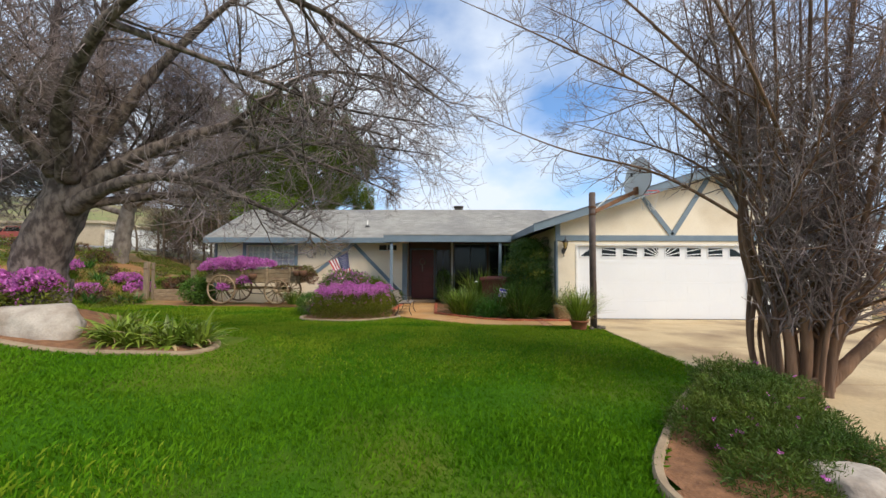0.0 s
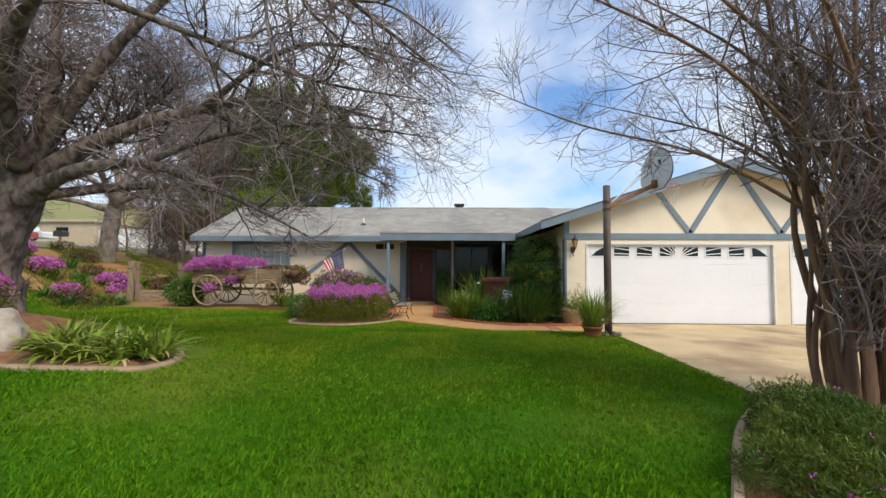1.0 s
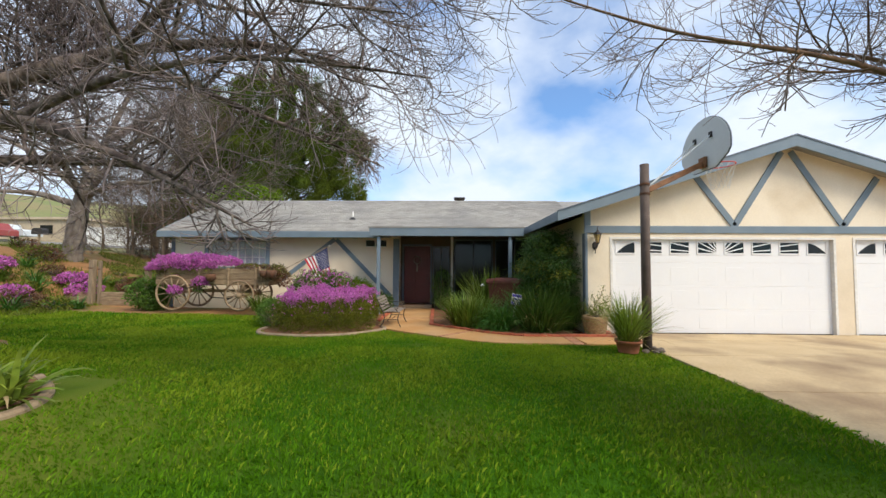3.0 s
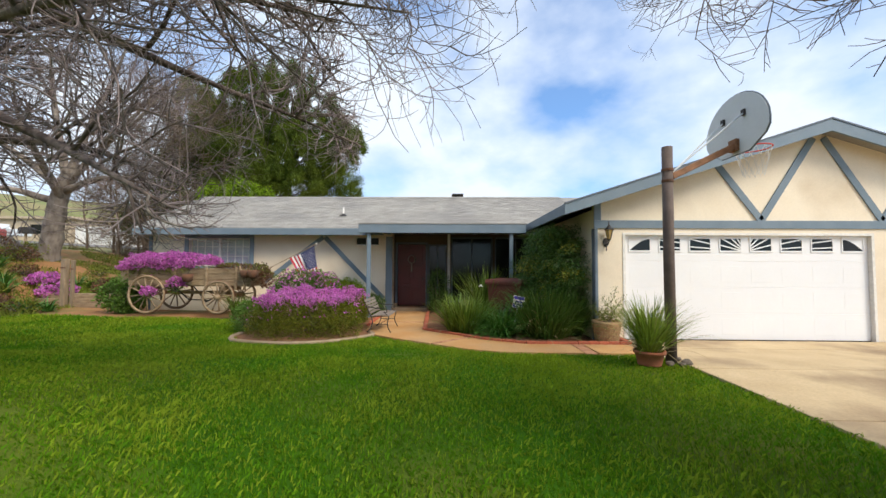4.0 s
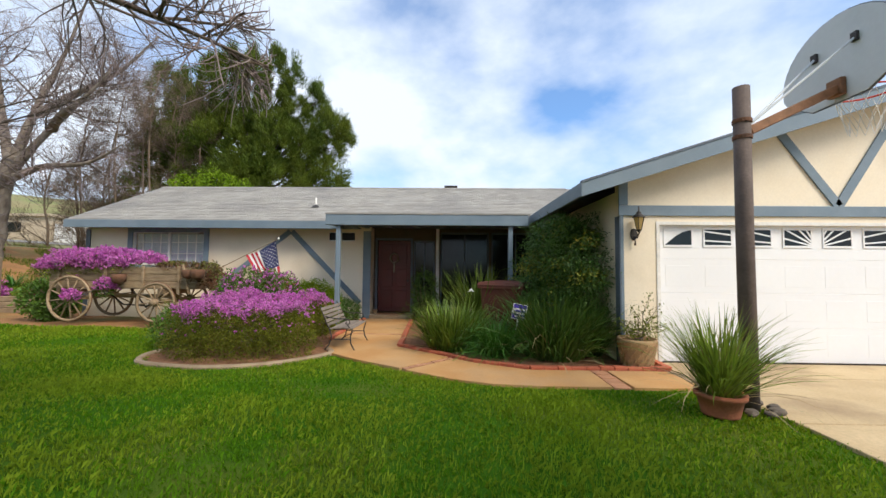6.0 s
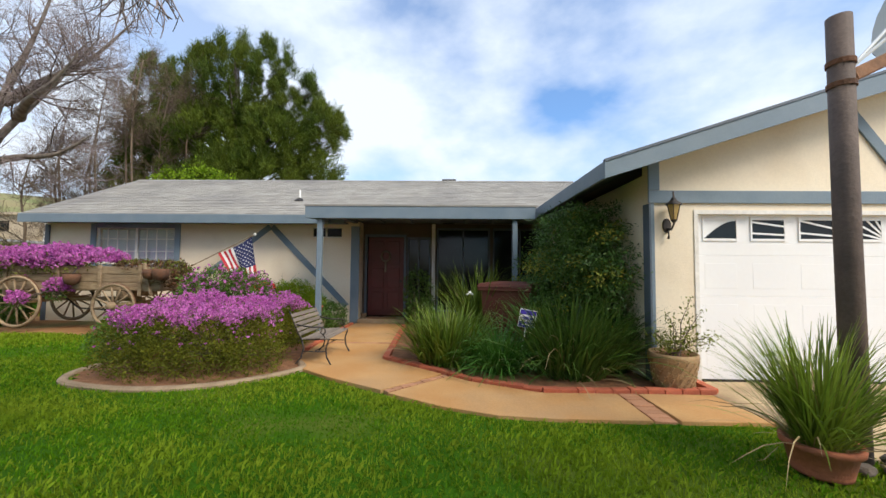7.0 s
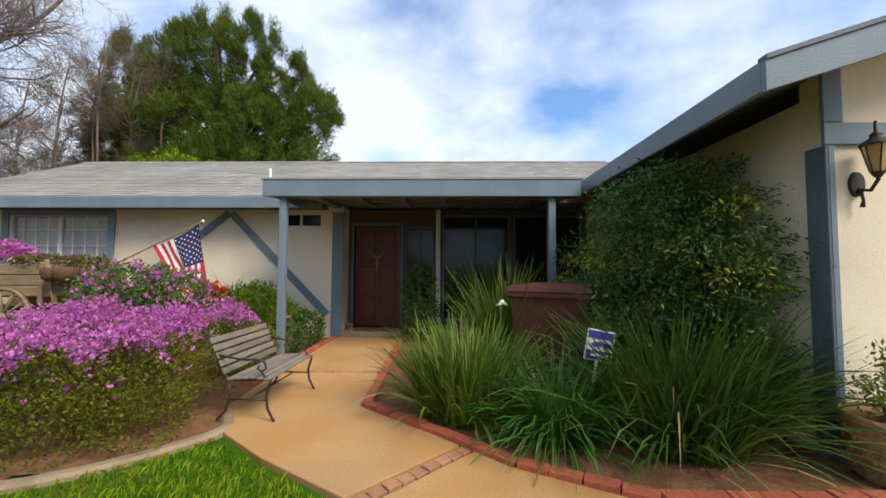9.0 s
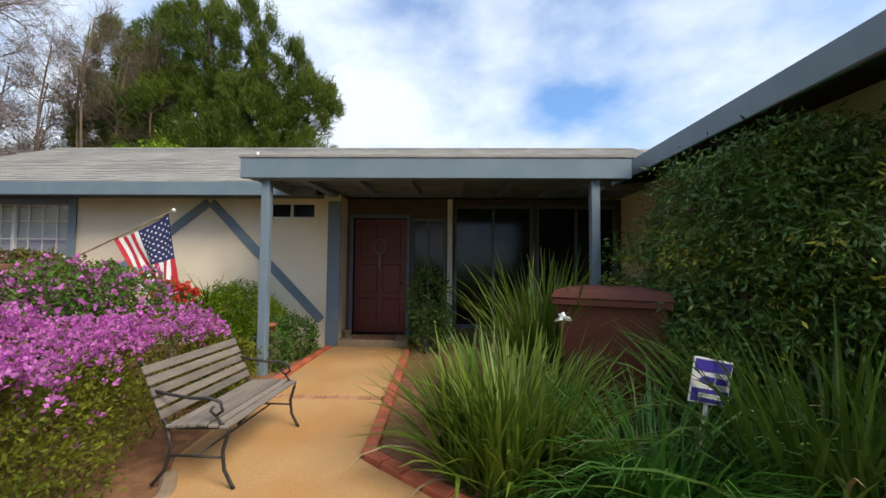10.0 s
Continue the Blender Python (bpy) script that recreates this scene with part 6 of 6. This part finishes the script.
for pts in ([(-3.9, 6.1, 2.95), (-2.6, 5.9, 3.3), (-1.2, 5.8, 3.4), (0.4, 5.8, 3.2)], [(-3.6, 6.9, 4.1), (-2.0, 6.3, 4.7), (-0.9, 6.0, 4.6), (0.3, 5.8, 4.2)],
            [(-2.7, 4.6, 5.3), (-1.2, 4.9, 4.9), (-0.2, 5.2, 4.3), (0.6, 5.5, 3.8)], 
            [(-3.6, 6.9, 4.1), (-2.4, 7.6, 3.7), (-1.3, 7.8, 3.3), (-0.4, 7.8, 2.9)], [(-4.1, 4.9, 4.8), (-2.6, 5.5, 4.4), (-1.2, 5.6, 3.9), (0.2, 5.5, 3.6)]):
    limbs.append(t1.limb(pts, 0.06, 0.006, 0, 7))
for line, rad in limbs:
    right = line[-1].x > -3.2
    b1 = t1.sprout(line, rad, 1, 11 if right else 17, 1.7, 0.75, 0.2, 0.6, 8)
    for l2, r2 in b1:
        b2 = t1.sprout(l2, r2, 2, 9, 0.95, 0.7, 0.15, 0.6, 6)
        for l3, r3 in b2:
            t1.sprout(l3, r3, 3, 7, 0.42, 0.7, 0.1, 0.6, 4)
    for l3, r3 in t1.sprout(line, rad, 2, 20 if right else 28, 0.9, 0.85, 0.3, 0.5, 6):
        t1.sprout(l3, r3, 3, 6, 0.4, 0.7, 0.1, 0.6, 4)
for line, rad in limbs:
    if sum(p.x for p in line) / len(line) < -4.7:
        for l2, r2 in t1.sprout(line, rad, 1, 10, 1.9, 0.8, 0.15, 0.5, 8):
            for l3, r3 in t1.sprout(l2, r2, 2, 13, 1.0, 0.75, 0.1, 0.6, 6):
                t1.sprout(l3, r3, 3, 9, 0.45, 0.7, 0.05, 0.7, 4)
        for l3, r3 in t1.sprout(line, rad, 2, 66, 1.0, 0.85, 0.05, 0.4, 6):
            t1.sprout(l3, r3, 3, 9, 0.45, 0.7, 0.05, 0.7, 4)
e = thing("shade_tree", "huge bare spreading shade tree with drooping grey branches", "tree")
t1.build(e, (BARK, BARK, TWIG, TWIG))
for ob in e.children[:2]:
    ob.data.materials[0] = BARK_TRUNK

# many stemmed tree at the driveway
def clear_right(p):
    return p.x > 0.9 and (p.z > 2.4 or p.x > 0.57 + 1.3 * (p.y - 1.75)) and not (p.y > 5.6 and p.z < 3.0) and not (p.y < 2.2 and p.x < 3.0) and p.z > 0.8


t2 = Tree(9, clear_right, (0.35, 0.3, 0.25), 0.35)
t2.off = Vector((0.03, 0.17, 0.0))
rs = random.Random(8)
stems = []
for k in range(20):
    a = 2 * math.pi * k / 20 + rs.uniform(-0.2, 0.2)
    q = 0.27 * math.sqrt(rs.random()) + 0.06
    bx, by = 4.45 + q * math.cos(a), 4.35 + q * math.sin(a)
    lean = rs.uniform(0.35, 1.5)
    if math.cos(a) < 0.3:
        lean = min(lean, 0.65)
    top = (4.45 + (q + lean * 1.1) * math.cos(a), 4.35 + (q + lean * 1.1) * math.sin(a))
    stems.append(t2.limb([(bx, by, 0.0), (bx + 0.10 * math.cos(a), by + 0.10 * math.sin(a), 0.7), (bx + 0.3 * lean * math.cos(a) + rs.uniform(-0.22, 0.22), by + 0.3 * lean * math.sin(a) + rs.uniform(-0.15, 0.15), 1.9), (*[(u * 0.6 + v * 0.4) for u, v in zip(top, (bx, by))], 3.4), (*top, 5.6 + rs.uniform(-0.6, 0.8))], 0.028 + 0.06 * rs.random() ** 1.5, 0.009, 0, 6))
t2.limb([(4.7, 4.35, 0.05), (5.0, 4.25, 0.45), (5.5, 4.2, 0.95), (6.2, 4.1, 1.5)], 0.09, 0.05, 0, 6)
t2.limb([(4.45, 4.35, -0.1), (4.45, 4.35, 0.1), (4.45, 4.35, 0.28)], 0.42, 0.26, 0, 4)
t2.off = Vector((0, 0, 0))
arms = []
for pts in ([(4.2, 4.5, 1.9), (3.5, 4.9, 2.6), (2.6, 5.3, 3.0), (1.6, 5.5, 3.5)], [(4.2, 4.4, 2.3), (3.4, 4.5, 3.3), (2.4, 4.7, 4.0), (1.3, 4.8, 4.6)],
            [(4.4, 4.6, 2.0), (4.2, 5.4, 2.9), (3.8, 6.3, 3.5), (3.2, 7.0, 4.0)], [(4.3, 4.2, 2.6), (3.6, 3.9, 3.8), (2.8, 3.7, 4.8), (2.0, 3.8, 5.6)],
            [(4.4, 4.5, 2.4), (4.1, 5.0, 3.6), (3.4, 5.6, 4.6), (2.5, 6.0, 5.4)], [(4.6, 4.6, 2.2), (5.2, 5.4, 3.0), (5.8, 6.3, 3.6), (6.2, 7.0, 4.2)],
            [(4.3, 4.4, 3.0), (3.5, 4.9, 4.4), (2.9, 5.2, 5.4), (2.3, 5.3, 6.6)], [(4.7, 4.4, 2.2), (5.6, 4.6, 3.2), (6.6, 4.8, 4.0), (7.5, 5.0, 4.6)]):
    arms.append(t2.limb([Vector(p) - Vector((0.66, 0.5, 0)) * w for p, w in zip(pts, (0, 0.6, 1, 1))], 0.024, 0.004, 1, 6))
for line, rad in stems:
    for l2, r2 in t2.sprout(line, rad, 1, 12, 1.4, 0.7, 0.15, 0.55, 7):
        for l3, r3 in t2.sprout(l2, r2, 2, 7, 0.7, 0.7, 0.15, 0.6, 5):
            t2.sprout(l3, r3, 3, 5, 0.32, 0.7, 0.1, 0.6, 4)
    for l3, r3 in t2.sprout(line, rad, 2, 74, 0.85, 0.45, 0.06, 0.4, 5):
        t2.sprout(l3, r3, 3, 4, 0.3, 0.7, 0.1, 0.6, 4)
for line, rad in arms:
    for l2, r2 in t2.sprout(line, rad, 1, 9, 1.0, 0.7, 0.2, 0.5, 7):
        for l3, r3 in t2.sprout(l2, r2, 2, 7, 0.6, 0.7, 0.15, 0.6, 5):
            t2.sprout(l3, r3, 3, 5, 0.3, 0.7, 0.1, 0.6, 4)
    for l3, r3 in t2.sprout(line, rad, 2, 26, 0.6, 0.8, 0.15, 0.4, 5):
        t2.sprout(l3, r3, 3, 4, 0.28, 0.7, 0.1, 0.6, 4)
e = thing("multi_stem_tree", "bare many stemmed tree with brown bark by the driveway", "tree")
t2.build(e, (BARK_RED, BARK_RED, TWIG, TWIG))

# bare tree on the bank
t3 = Tree(15, lambda p: p.z > 3.0 and p.x < -9.0, (0.3, 0.3, 0.3), 0.3)
zb = float(ground_z(-16.1, 18.6))
t3.limb([(-16.2, 18.6, zb - 0.2), (-16.05, 18.6, zb + 0.9), (-15.7, 18.5, 4.2), (-15.2, 18.5, 5.4)], 0.42, 0.26, 0, 5)
for pts in ([(-15.5, 18.5, 4.6), (-14.2, 18.4, 6.0), (-12.6, 18.4, 7.6), (-11.0, 18.2, 9.0)], [(-15.3, 18.5, 5.2), (-14.6, 18.6, 7.4), (-13.6, 18.6, 9.6), (-12.8, 18.6, 12.0)],
            [(-15.7, 18.5, 4.4), (-13.9, 18.2, 4.9), (-12.0, 18.0, 5.0), (-10.6, 17.8, 5.6)], [(-15.4, 18.5, 5.0), (-16.2, 18.7, 7.5), (-16.8, 18.9, 10.0), (-17.0, 19, 12)],
            [(-15.6, 18.5, 4.5), (-17.4, 18.4, 6.0), (-19.5, 18.2, 7.2), (-21.5, 18, 8.0)], [(-15.6, 18.5, 4.2), (-15.0, 17.0, 5.5), (-14.2, 15.6, 6.6), (-13.2, 14.6, 7.4)],
            [(-15.8, 18.6, 4.0), (-18.0, 18.6, 4.6), (-20.2, 18.4, 4.6), (-22, 18.2, 4.2)],
            [(-14.6, 18.6, 7.0), (-13.2, 18.8, 8.0), (-12.0, 19.0, 8.8), (-10.6, 19.2, 10.4)], [(-13.8, 18.4, 6.4), (-12.6, 17.6, 6.6), (-11.4, 17.2, 7.0), (-10.4, 17.0, 7.8)]):
    line, rad = t3.limb(pts, 0.18, 0.015, 0, 6)
    for l2, r2 in t3.sprout(line, rad, 1, 16, 2.2, 0.7, 0.25, 0.5, 7):
        for l3, r3 in t3.sprout(l2, r2, 2, 11, 1.0, 0.7, 0.15, 0.6, 5):
            t3.sprout(l3, r3, 3, 5, 0.55, 0.7, 0.1, 0.7, 3)
e = thing("bare_tree", "bare grey tree with pale trunk on the bank", "tree")
t3.build(e, (BARK_PALE, BARK, TWIG, TWIG))

# brown bare thicket behind the house end
TWIG_BROWN = material("brown bare twigs", (0.13, 0.095, 0.065), (0.18, 0.13, 0.09), 0.9, 2, 10, 0, island=0.4)
t4 = Tree(21, None, (0.5, 0.45, 0.3), 0.2)
for k in range(12):
    x, y = -20.0 + 0.60 * k + 0.2 * (k % 3), 24.0 + (k % 3) * 0.8
    top = 6.8 + 0.60 * min(k, 7) - 0.3 * max(0, k - 8) + 0.9 * (k % 2)
    line, rad = t4.limb([(x, y, 0.5), (x + 0.1, y, 3.0), (x - 0.2, y, top * 0.7), (x + 0.2, y, top)], 0.09, 0.02, 0, 5)
    for l2, r2 in t4.sprout(line, rad, 1, 28, 1.9, 0.8, 0.12, 0.5, 6):
        for l3, r3 in t4.sprout(l2, r2, 2, 13, 1.0, 0.6, 0.1, 0.6, 4):
            t4.sprout(l3, r3, 3, 4, 0.6, 0.6, 0.1, 0.8, 2)
e = thing("bare_thicket", "dense brown leafless thicket behind the house", "tree")
t4.build(e, (TWIG_BROWN, TWIG_BROWN, TWIG_BROWN, TWIG_BROWN), sides=(8, 4, 3, 3))

# pine behind the house
rp = np.random.default_rng(31)
lobes = [(-17.0, 27.5, 11.2, 0.8, 1.2, 3.0), (-15.7, 27.5, 10.5, 0.8, 1.2, 2.9), (-14.6, 27.2, 10.0, 0.7, 1.2, 2.2), (-13.5, 27, 11.3, 0.8, 1.4, 3.0), (-12.2, 26.6, 11.8, 0.75, 1.4, 3.0), (-11.0, 26.6, 11.5, 0.75, 1.4, 3.0), (-9.6, 26.8, 11.7, 0.8, 1.4, 2.9),
         (-8.4, 26.8, 11.1, 0.7, 1.2, 2.7), (-7.2, 27, 10.3, 0.7, 1.2, 2.1), (-6.4, 27, 9.2, 0.8, 1.2, 1.5), (-5.5, 27, 9.3, 0.5, 1.0, 1.2), (-12.5, 26.6, 8.2, 3.4, 2.4, 2.6), (-9.0, 26.6, 8.2, 2.6, 2.2, 2.2), (-15.8, 27.2, 7.8, 2.2, 2.0, 2.6), (-6.8, 26.6, 7.0, 1.5, 1.6, 0.8),
         (-10.5, 26, 6.2, 3.6, 2.2, 1.5), (-15.5, 26.5, 5.8, 2.6, 2.0, 1.6), (-5.8, 26.8, 6.0, 0.9, 1.0, 0.5)]
pn = thing("pine_tree", "tall dense green pine with upswept tufts behind the roof", "tree")
g = Geo()
g.tube(spline([(-11.5, 27, 0.0), (-11.4, 27, 4), (-11.5, 27, 9), (-11.4, 26.8, 13.2)], 4), [0.4 - 0.32 * i / 12 for i in range(13)], 10)
part("trunk", g, BARK, pn, smooth=True)
g = Geo()
C, d = lumps(rp, 1150, lobes)
pick = np.argmin([np.linalg.norm((C - np.array(b[:3])) / np.array(b[3:]), axis=1) for b in lobes], 0)
mid_xy = np.array(lobes)[pick, :2]
C[:, :2] = mid_xy + (C[:, :2] - mid_xy) * (1 - 0.6 * np.clip(d[:, 2:3], 0, 1))   # lobes taper to upswept points
for c in C[:110]:
    s = Vector((-11.4, 27.4, max(2.5, c[2] * 0.75)))
    t = Vector(c)
    g.tube([s, s.lerp(t, 0.5) + Vector((0, 0, -0.3)), t], [0.10, 0.06, 0.02], 5, False)
part("limb_mass", g, BARK, pn, smooth=True)["kind"] = "stuff"
n = 210
c = np.repeat(C, n, 0) + unit(rp.normal(0, 1, (len(C) * n, 3))) * rp.uniform(0.1, 1, (len(C) * n, 1)) ** 0.6 * np.array([0.34, 0.34, 0.46]) * np.repeat(rp.uniform(0.7, 1.3, (len(C), 1)), n, 0)
dd = np.repeat(d * 0.8 + np.array([0, 0, 0.7]), n, 0) + rp.normal(0, 0.6, (len(c), 3))
dd = unit(dd)
sd = unit(np.cross(dd, rp.normal(size=dd.shape)))
Ln = rp.uniform(0.18, 0.40, (len(c), 1))
ob = part("needles", quads_mesh("needles", np.stack([c - sd * 0.011, c + sd * 0.011, c + dd * Ln * 0.6 + sd * 0.013, c + dd * Ln], 1), 4, PINE), None, pn)
ob["kind"] = "stuff"

shrub("small_tree", "bright green bushy treetop above the roof", (-11.0, 23.6, 0.0), [(-12.4, 23.6, 4.9, 1.0, 0.8, 1.1), (-11.0, 23.6, 5.0, 1.0, 0.8, 1.3), (-9.8, 23.6, 4.7, 0.9, 0.8, 1.1), (-11.2, 23.6, 3.6, 1.9, 1.0, 1.4)], 9000, 0.12, LEAF_FERN, 58, "tree", low=1.0)
# small dark trees beyond the bank
for x, y, h, s in ((-21.5, 30, 3.6, 1.5), (-24, 33, 3.8, 1.8), (-18.5, 27, 3.4, 1.6)):
    z = float(ground_z(x, y))
    shrub("small_tree", "small dark leafy tree beyond the bank", (x, y, z), [(x, y, z + h * 0.68, s * 0.9, s * 0.8, h * 0.30), (x + s * 0.6, y, z + h * 0.55, s * 0.6, s * 0.6, h * 0.22), (x - s * 0.6, y, z + h * 0.6, s * 0.6, s * 0.6, h * 0.22)], 2600, 0.22, LEAF_DARK, int(-x * 10), "tree", low=z + 0.8)
    part("trunk", Geo().tube([(x, y, z - 0.1), (x + 0.1, y, z + h * 0.35), (x, y, z + h * 0.6)], [0.14, 0.11, 0.06], 8), BARK, [o for o in scene.objects if o.name.startswith("small_tree")][-1])

# ---- far side of the road ----
TAN = material("tan far wall", (0.50, 0.41, 0.30), (0.45, 0.36, 0.26), 0.95, 0.5, 4, 0.2, 6)
PALE = material("white far wall", (0.75, 0.74, 0.72), (0.68, 0.67, 0.66), 0.9, 0.4, 4, 0.1, 6)
ASPHALT = material("grey road asphalt", (0.24, 0.225, 0.21), (0.20, 0.19, 0.175), 0.95, 0.6, 8, 0.2, 12)
bl = thing("far_building", "low tan building with flat roof across the road", "building")
z = 3.3
part("wall", Geo().box(-58, -39.6, 42, 50, z - 1.0, 6.2), TAN, bl)
part("roof", Geo().box(-58.3, -39.3, 41.7, 50.3, 6.2, 6.45), TAN, bl)
for k in range(4):
    part("window", Geo().box(-56 + 4 * k, -54.6 + 4 * k, 41.97, 41.99, 4.6, 5.6), GLASS_DARK, bl)
b2 = thing("white_wall", "long white garden wall across the road", "wall")
part("panel", Geo().box(-38.8, -24.0, 42, 42.3, 2.4, 5.25), PALE, b2)
part("coping", Geo().box(-38.9, -23.9, 41.95, 42.35, 5.25, 5.38), PALE, b2)
part("panel", Geo().box(-39.0, -38.6, 41.9, 42.4, 2.4, 5.45), PALE, b2)
rd = Geo()
for i in range(24):
    x = -70 + i * 2.5
    y0, y1 = 33.5, 39.0
    rd.v += [(x, y0, float(ground_z(x, y0)) + 0.07), (x, y1, float(ground_z(x, y1)) + 0.07)]
rd.f = [(2 * i, 2 * i + 2, 2 * i + 3, 2 * i + 1) for i in range(23)]
structure("road", rd, ASPHALT, "grey road beyond the bank", "road")


def parked_car(label, x, y, body_mat, long, pickup):
    z = float(ground_z(x, y)) + 0.08
    c = thing("parked_car", label, "car")
    h = 0.95
    part("body", Geo().prism([(x - long / 2, z + 0.35), (x - long / 2, z + 0.85), (x - long * 0.18, z + h), (x + long * 0.45, z + h), (x + long / 2, z + 0.8), (x + long / 2, z + 0.35)], 1, y - 0.85, y + 0.85), body_mat, c)
    part("cabin", Geo().prism([(x - long * 0.22, z + h), (x - long * 0.1, z + 1.5), (x + (0.08 if pickup else 0.25) * long, z + 1.5), (x + (0.12 if pickup else 0.4) * long, z + h)], 1, y - 0.75, y + 0.75), body_mat, c)
    part("side_window", Geo().prism([(x - long * 0.17, z + h + 0.06), (x - long * 0.09, z + 1.43), (x + (0.06 if pickup else 0.22) * long, z + 1.43), (x + (0.09 if pickup else 0.34) * long, z + h + 0.06)], 1, y - 0.765, y - 0.752), GLASS_DARK, c)
    for s in (-0.32, 0.32):
        w = part("wheel", Geo().tube([(x + s * long, y - 0.9, z + 0.33), (x + s * long, y - 0.7, z + 0.33)], 0.33, 16), IRON, c)
        part("hubcap", Geo().tube([(x + s * long, y - 0.915, z + 0.33), (x + s * long, y - 0.9, z + 0.33)], 0.18, 12), BOARD, w)
    return c


RED_PAINT = material("dull red car paint", (0.30, 0.06, 0.05), (0.27, 0.05, 0.045), 0.35, 2, 10, 0)
parked_car("silver grey pickup parked on the road", -42.3, 37.6, BOARD, 5.2, True)
parked_car("dull red car parked on the road", -40.9, 35.0, RED_PAINT, 3.7, False)
mb = thing("mailbox", "dark mailbox on a post by the road", "mailbox")
z = float(ground_z(-32.8, 32))
part("post", Geo().box(-32.86, -32.74, 31.94, 32.06, z - 0.1, z + 0.85), WOOD_POST, mb)
part("box", Geo().prism([(-33.25, z + 0.85), (-32.35, z + 0.85), (-32.35, z + 1.2), (-32.5, z + 1.35), (-33.1, z + 1.35), (-33.25, z + 1.2)], 1, 31.8, 32.3), IRON, mb)

# ---- grassy cover of the bank ----
rk = np.random.default_rng(88)
bx_, by_ = rk.uniform(-22, -9.6, 42000), rk.uniform(12.6, 24, 42000)
cov = np.array([noise.noise(Vector((x * 0.5, y * 0.5, 2.0))) for x, y in zip(bx_, by_)])
okb = (cov > -0.12) & ~((bx_ > -11.2) & (by_ < 15.8))
bx_, by_ = bx_[okb], by_[okb]
pb = np.stack([bx_, by_, ground_z(bx_, by_)], 1)
hb = rk.uniform(0.06, 0.2, (len(pb), 1))
db = unit(rk.normal(0, 0.5, pb.shape) + np.array([0, 0, 1.0]))
sb = unit(np.cross(db, rk.normal(size=pb.shape))) * 0.014
tagged(new("bank_grass", quads_mesh("bank_grass", np.stack([pb - sb, pb + sb, pb + db * hb * 0.6 + sb * 0.8, pb + db * hb], 1), 4, LEAF_OLIVE)), "rough olive grass on the dirt bank", "grass", "", "stuff")

# ---- lawn blades ----
rg = np.random.default_rng(77)
N = 620000
X, Y = rg.uniform(-13.2, 3.98, N), rg.uniform(-1.5, 13.9, N)
walk_edge = np.interp(X, [-4.2, -3.72, -3.4, -2.45, -1.6, -0.98, -0.42, 0.3, 1.0, 1.5, 2.2, 3.2, 3.98], [13.6, 10.90, 10.42, 10.24, 10.48, 11.09, 10.72, 10.22, 9.82, 9.58, 9.5, 9.49, 9.49])
ok = is_lawn(X, Y) & (Y < np.where(X > -4.2, walk_edge, 20))
ok &= ~((X < -2.7) & (X > -7.6) & (Y > 4.85) & (Y < 6.5 + 0.1 * X))
ok &= ~((X > 1.90 + rg.normal(0, 0.03, N)) & (Y < 2.62 + 1.28 * (X - 1.9) + rg.normal(0, 0.03, N)))
far = np.clip((-X - 2) / 6, 0, 1) * 0.72
ok &= rg.uniform(size=N) > far
ok &= rg.uniform(size=N) < np.clip((Y + 1.5) / 1.5, 0, 1)
X, Y = X[ok], Y[ok]
n = len(X)
Z = ground_z(X, Y) - 0.005
patchy = np.array([noise.noise(Vector((x * 0.8, y * 0.8, 7.0))) for x, y in zip(X, Y)])
size = (0.042 + 0.02 * patchy) * rg.uniform(0.6, 1.5, n) * (1 + 0.4 * np.clip((-X - 3) / 6, 0, 1))
wd = 0.0040 * rg.uniform(0.7, 1.4, n) * (1 + 1.4 * np.clip((-X - 3) / 6, 0, 1))
az = rg.uniform(0, 2 * np.pi, n)
hx, hy = np.cos(az), np.sin(az)
ln_ = rg.uniform(0.1, 0.9, n)
p = np.stack([X, Y, Z], 1)
s = np.stack([-hy, hx, 0 * hx], 1) * wd[:, None]
mid = p + np.stack([hx * ln_ * size * 0.3, hy * ln_ * size * 0.3, size * 0.6], 1)
tip = p + np.stack([hx * ln_ * size, hy * ln_ * size, size * (1.1 - 0.4 * ln_)], 1)
blades = np.stack([p - s, p + s, mid + s * 0.8, tip], 1)
# paler share grows towards the walk: yellower turf plus sunlight painted into the blades
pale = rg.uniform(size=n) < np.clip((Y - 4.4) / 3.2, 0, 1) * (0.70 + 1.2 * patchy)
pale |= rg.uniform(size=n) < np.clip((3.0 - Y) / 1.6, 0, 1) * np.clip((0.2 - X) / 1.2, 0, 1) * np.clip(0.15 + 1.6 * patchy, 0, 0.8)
tagged(new("grass", quads_mesh("grass", blades[~pale], 4, BLADE)), "short green lawn grass blades", "grass", "", "stuff")
tagged(new("grass", quads_mesh("grass", blades[pale], 4, BLADE_PALE_SUNLIT)), "paler yellow green lawn grass near the path, sunlight partly painted in", "grass", "", "stuff")
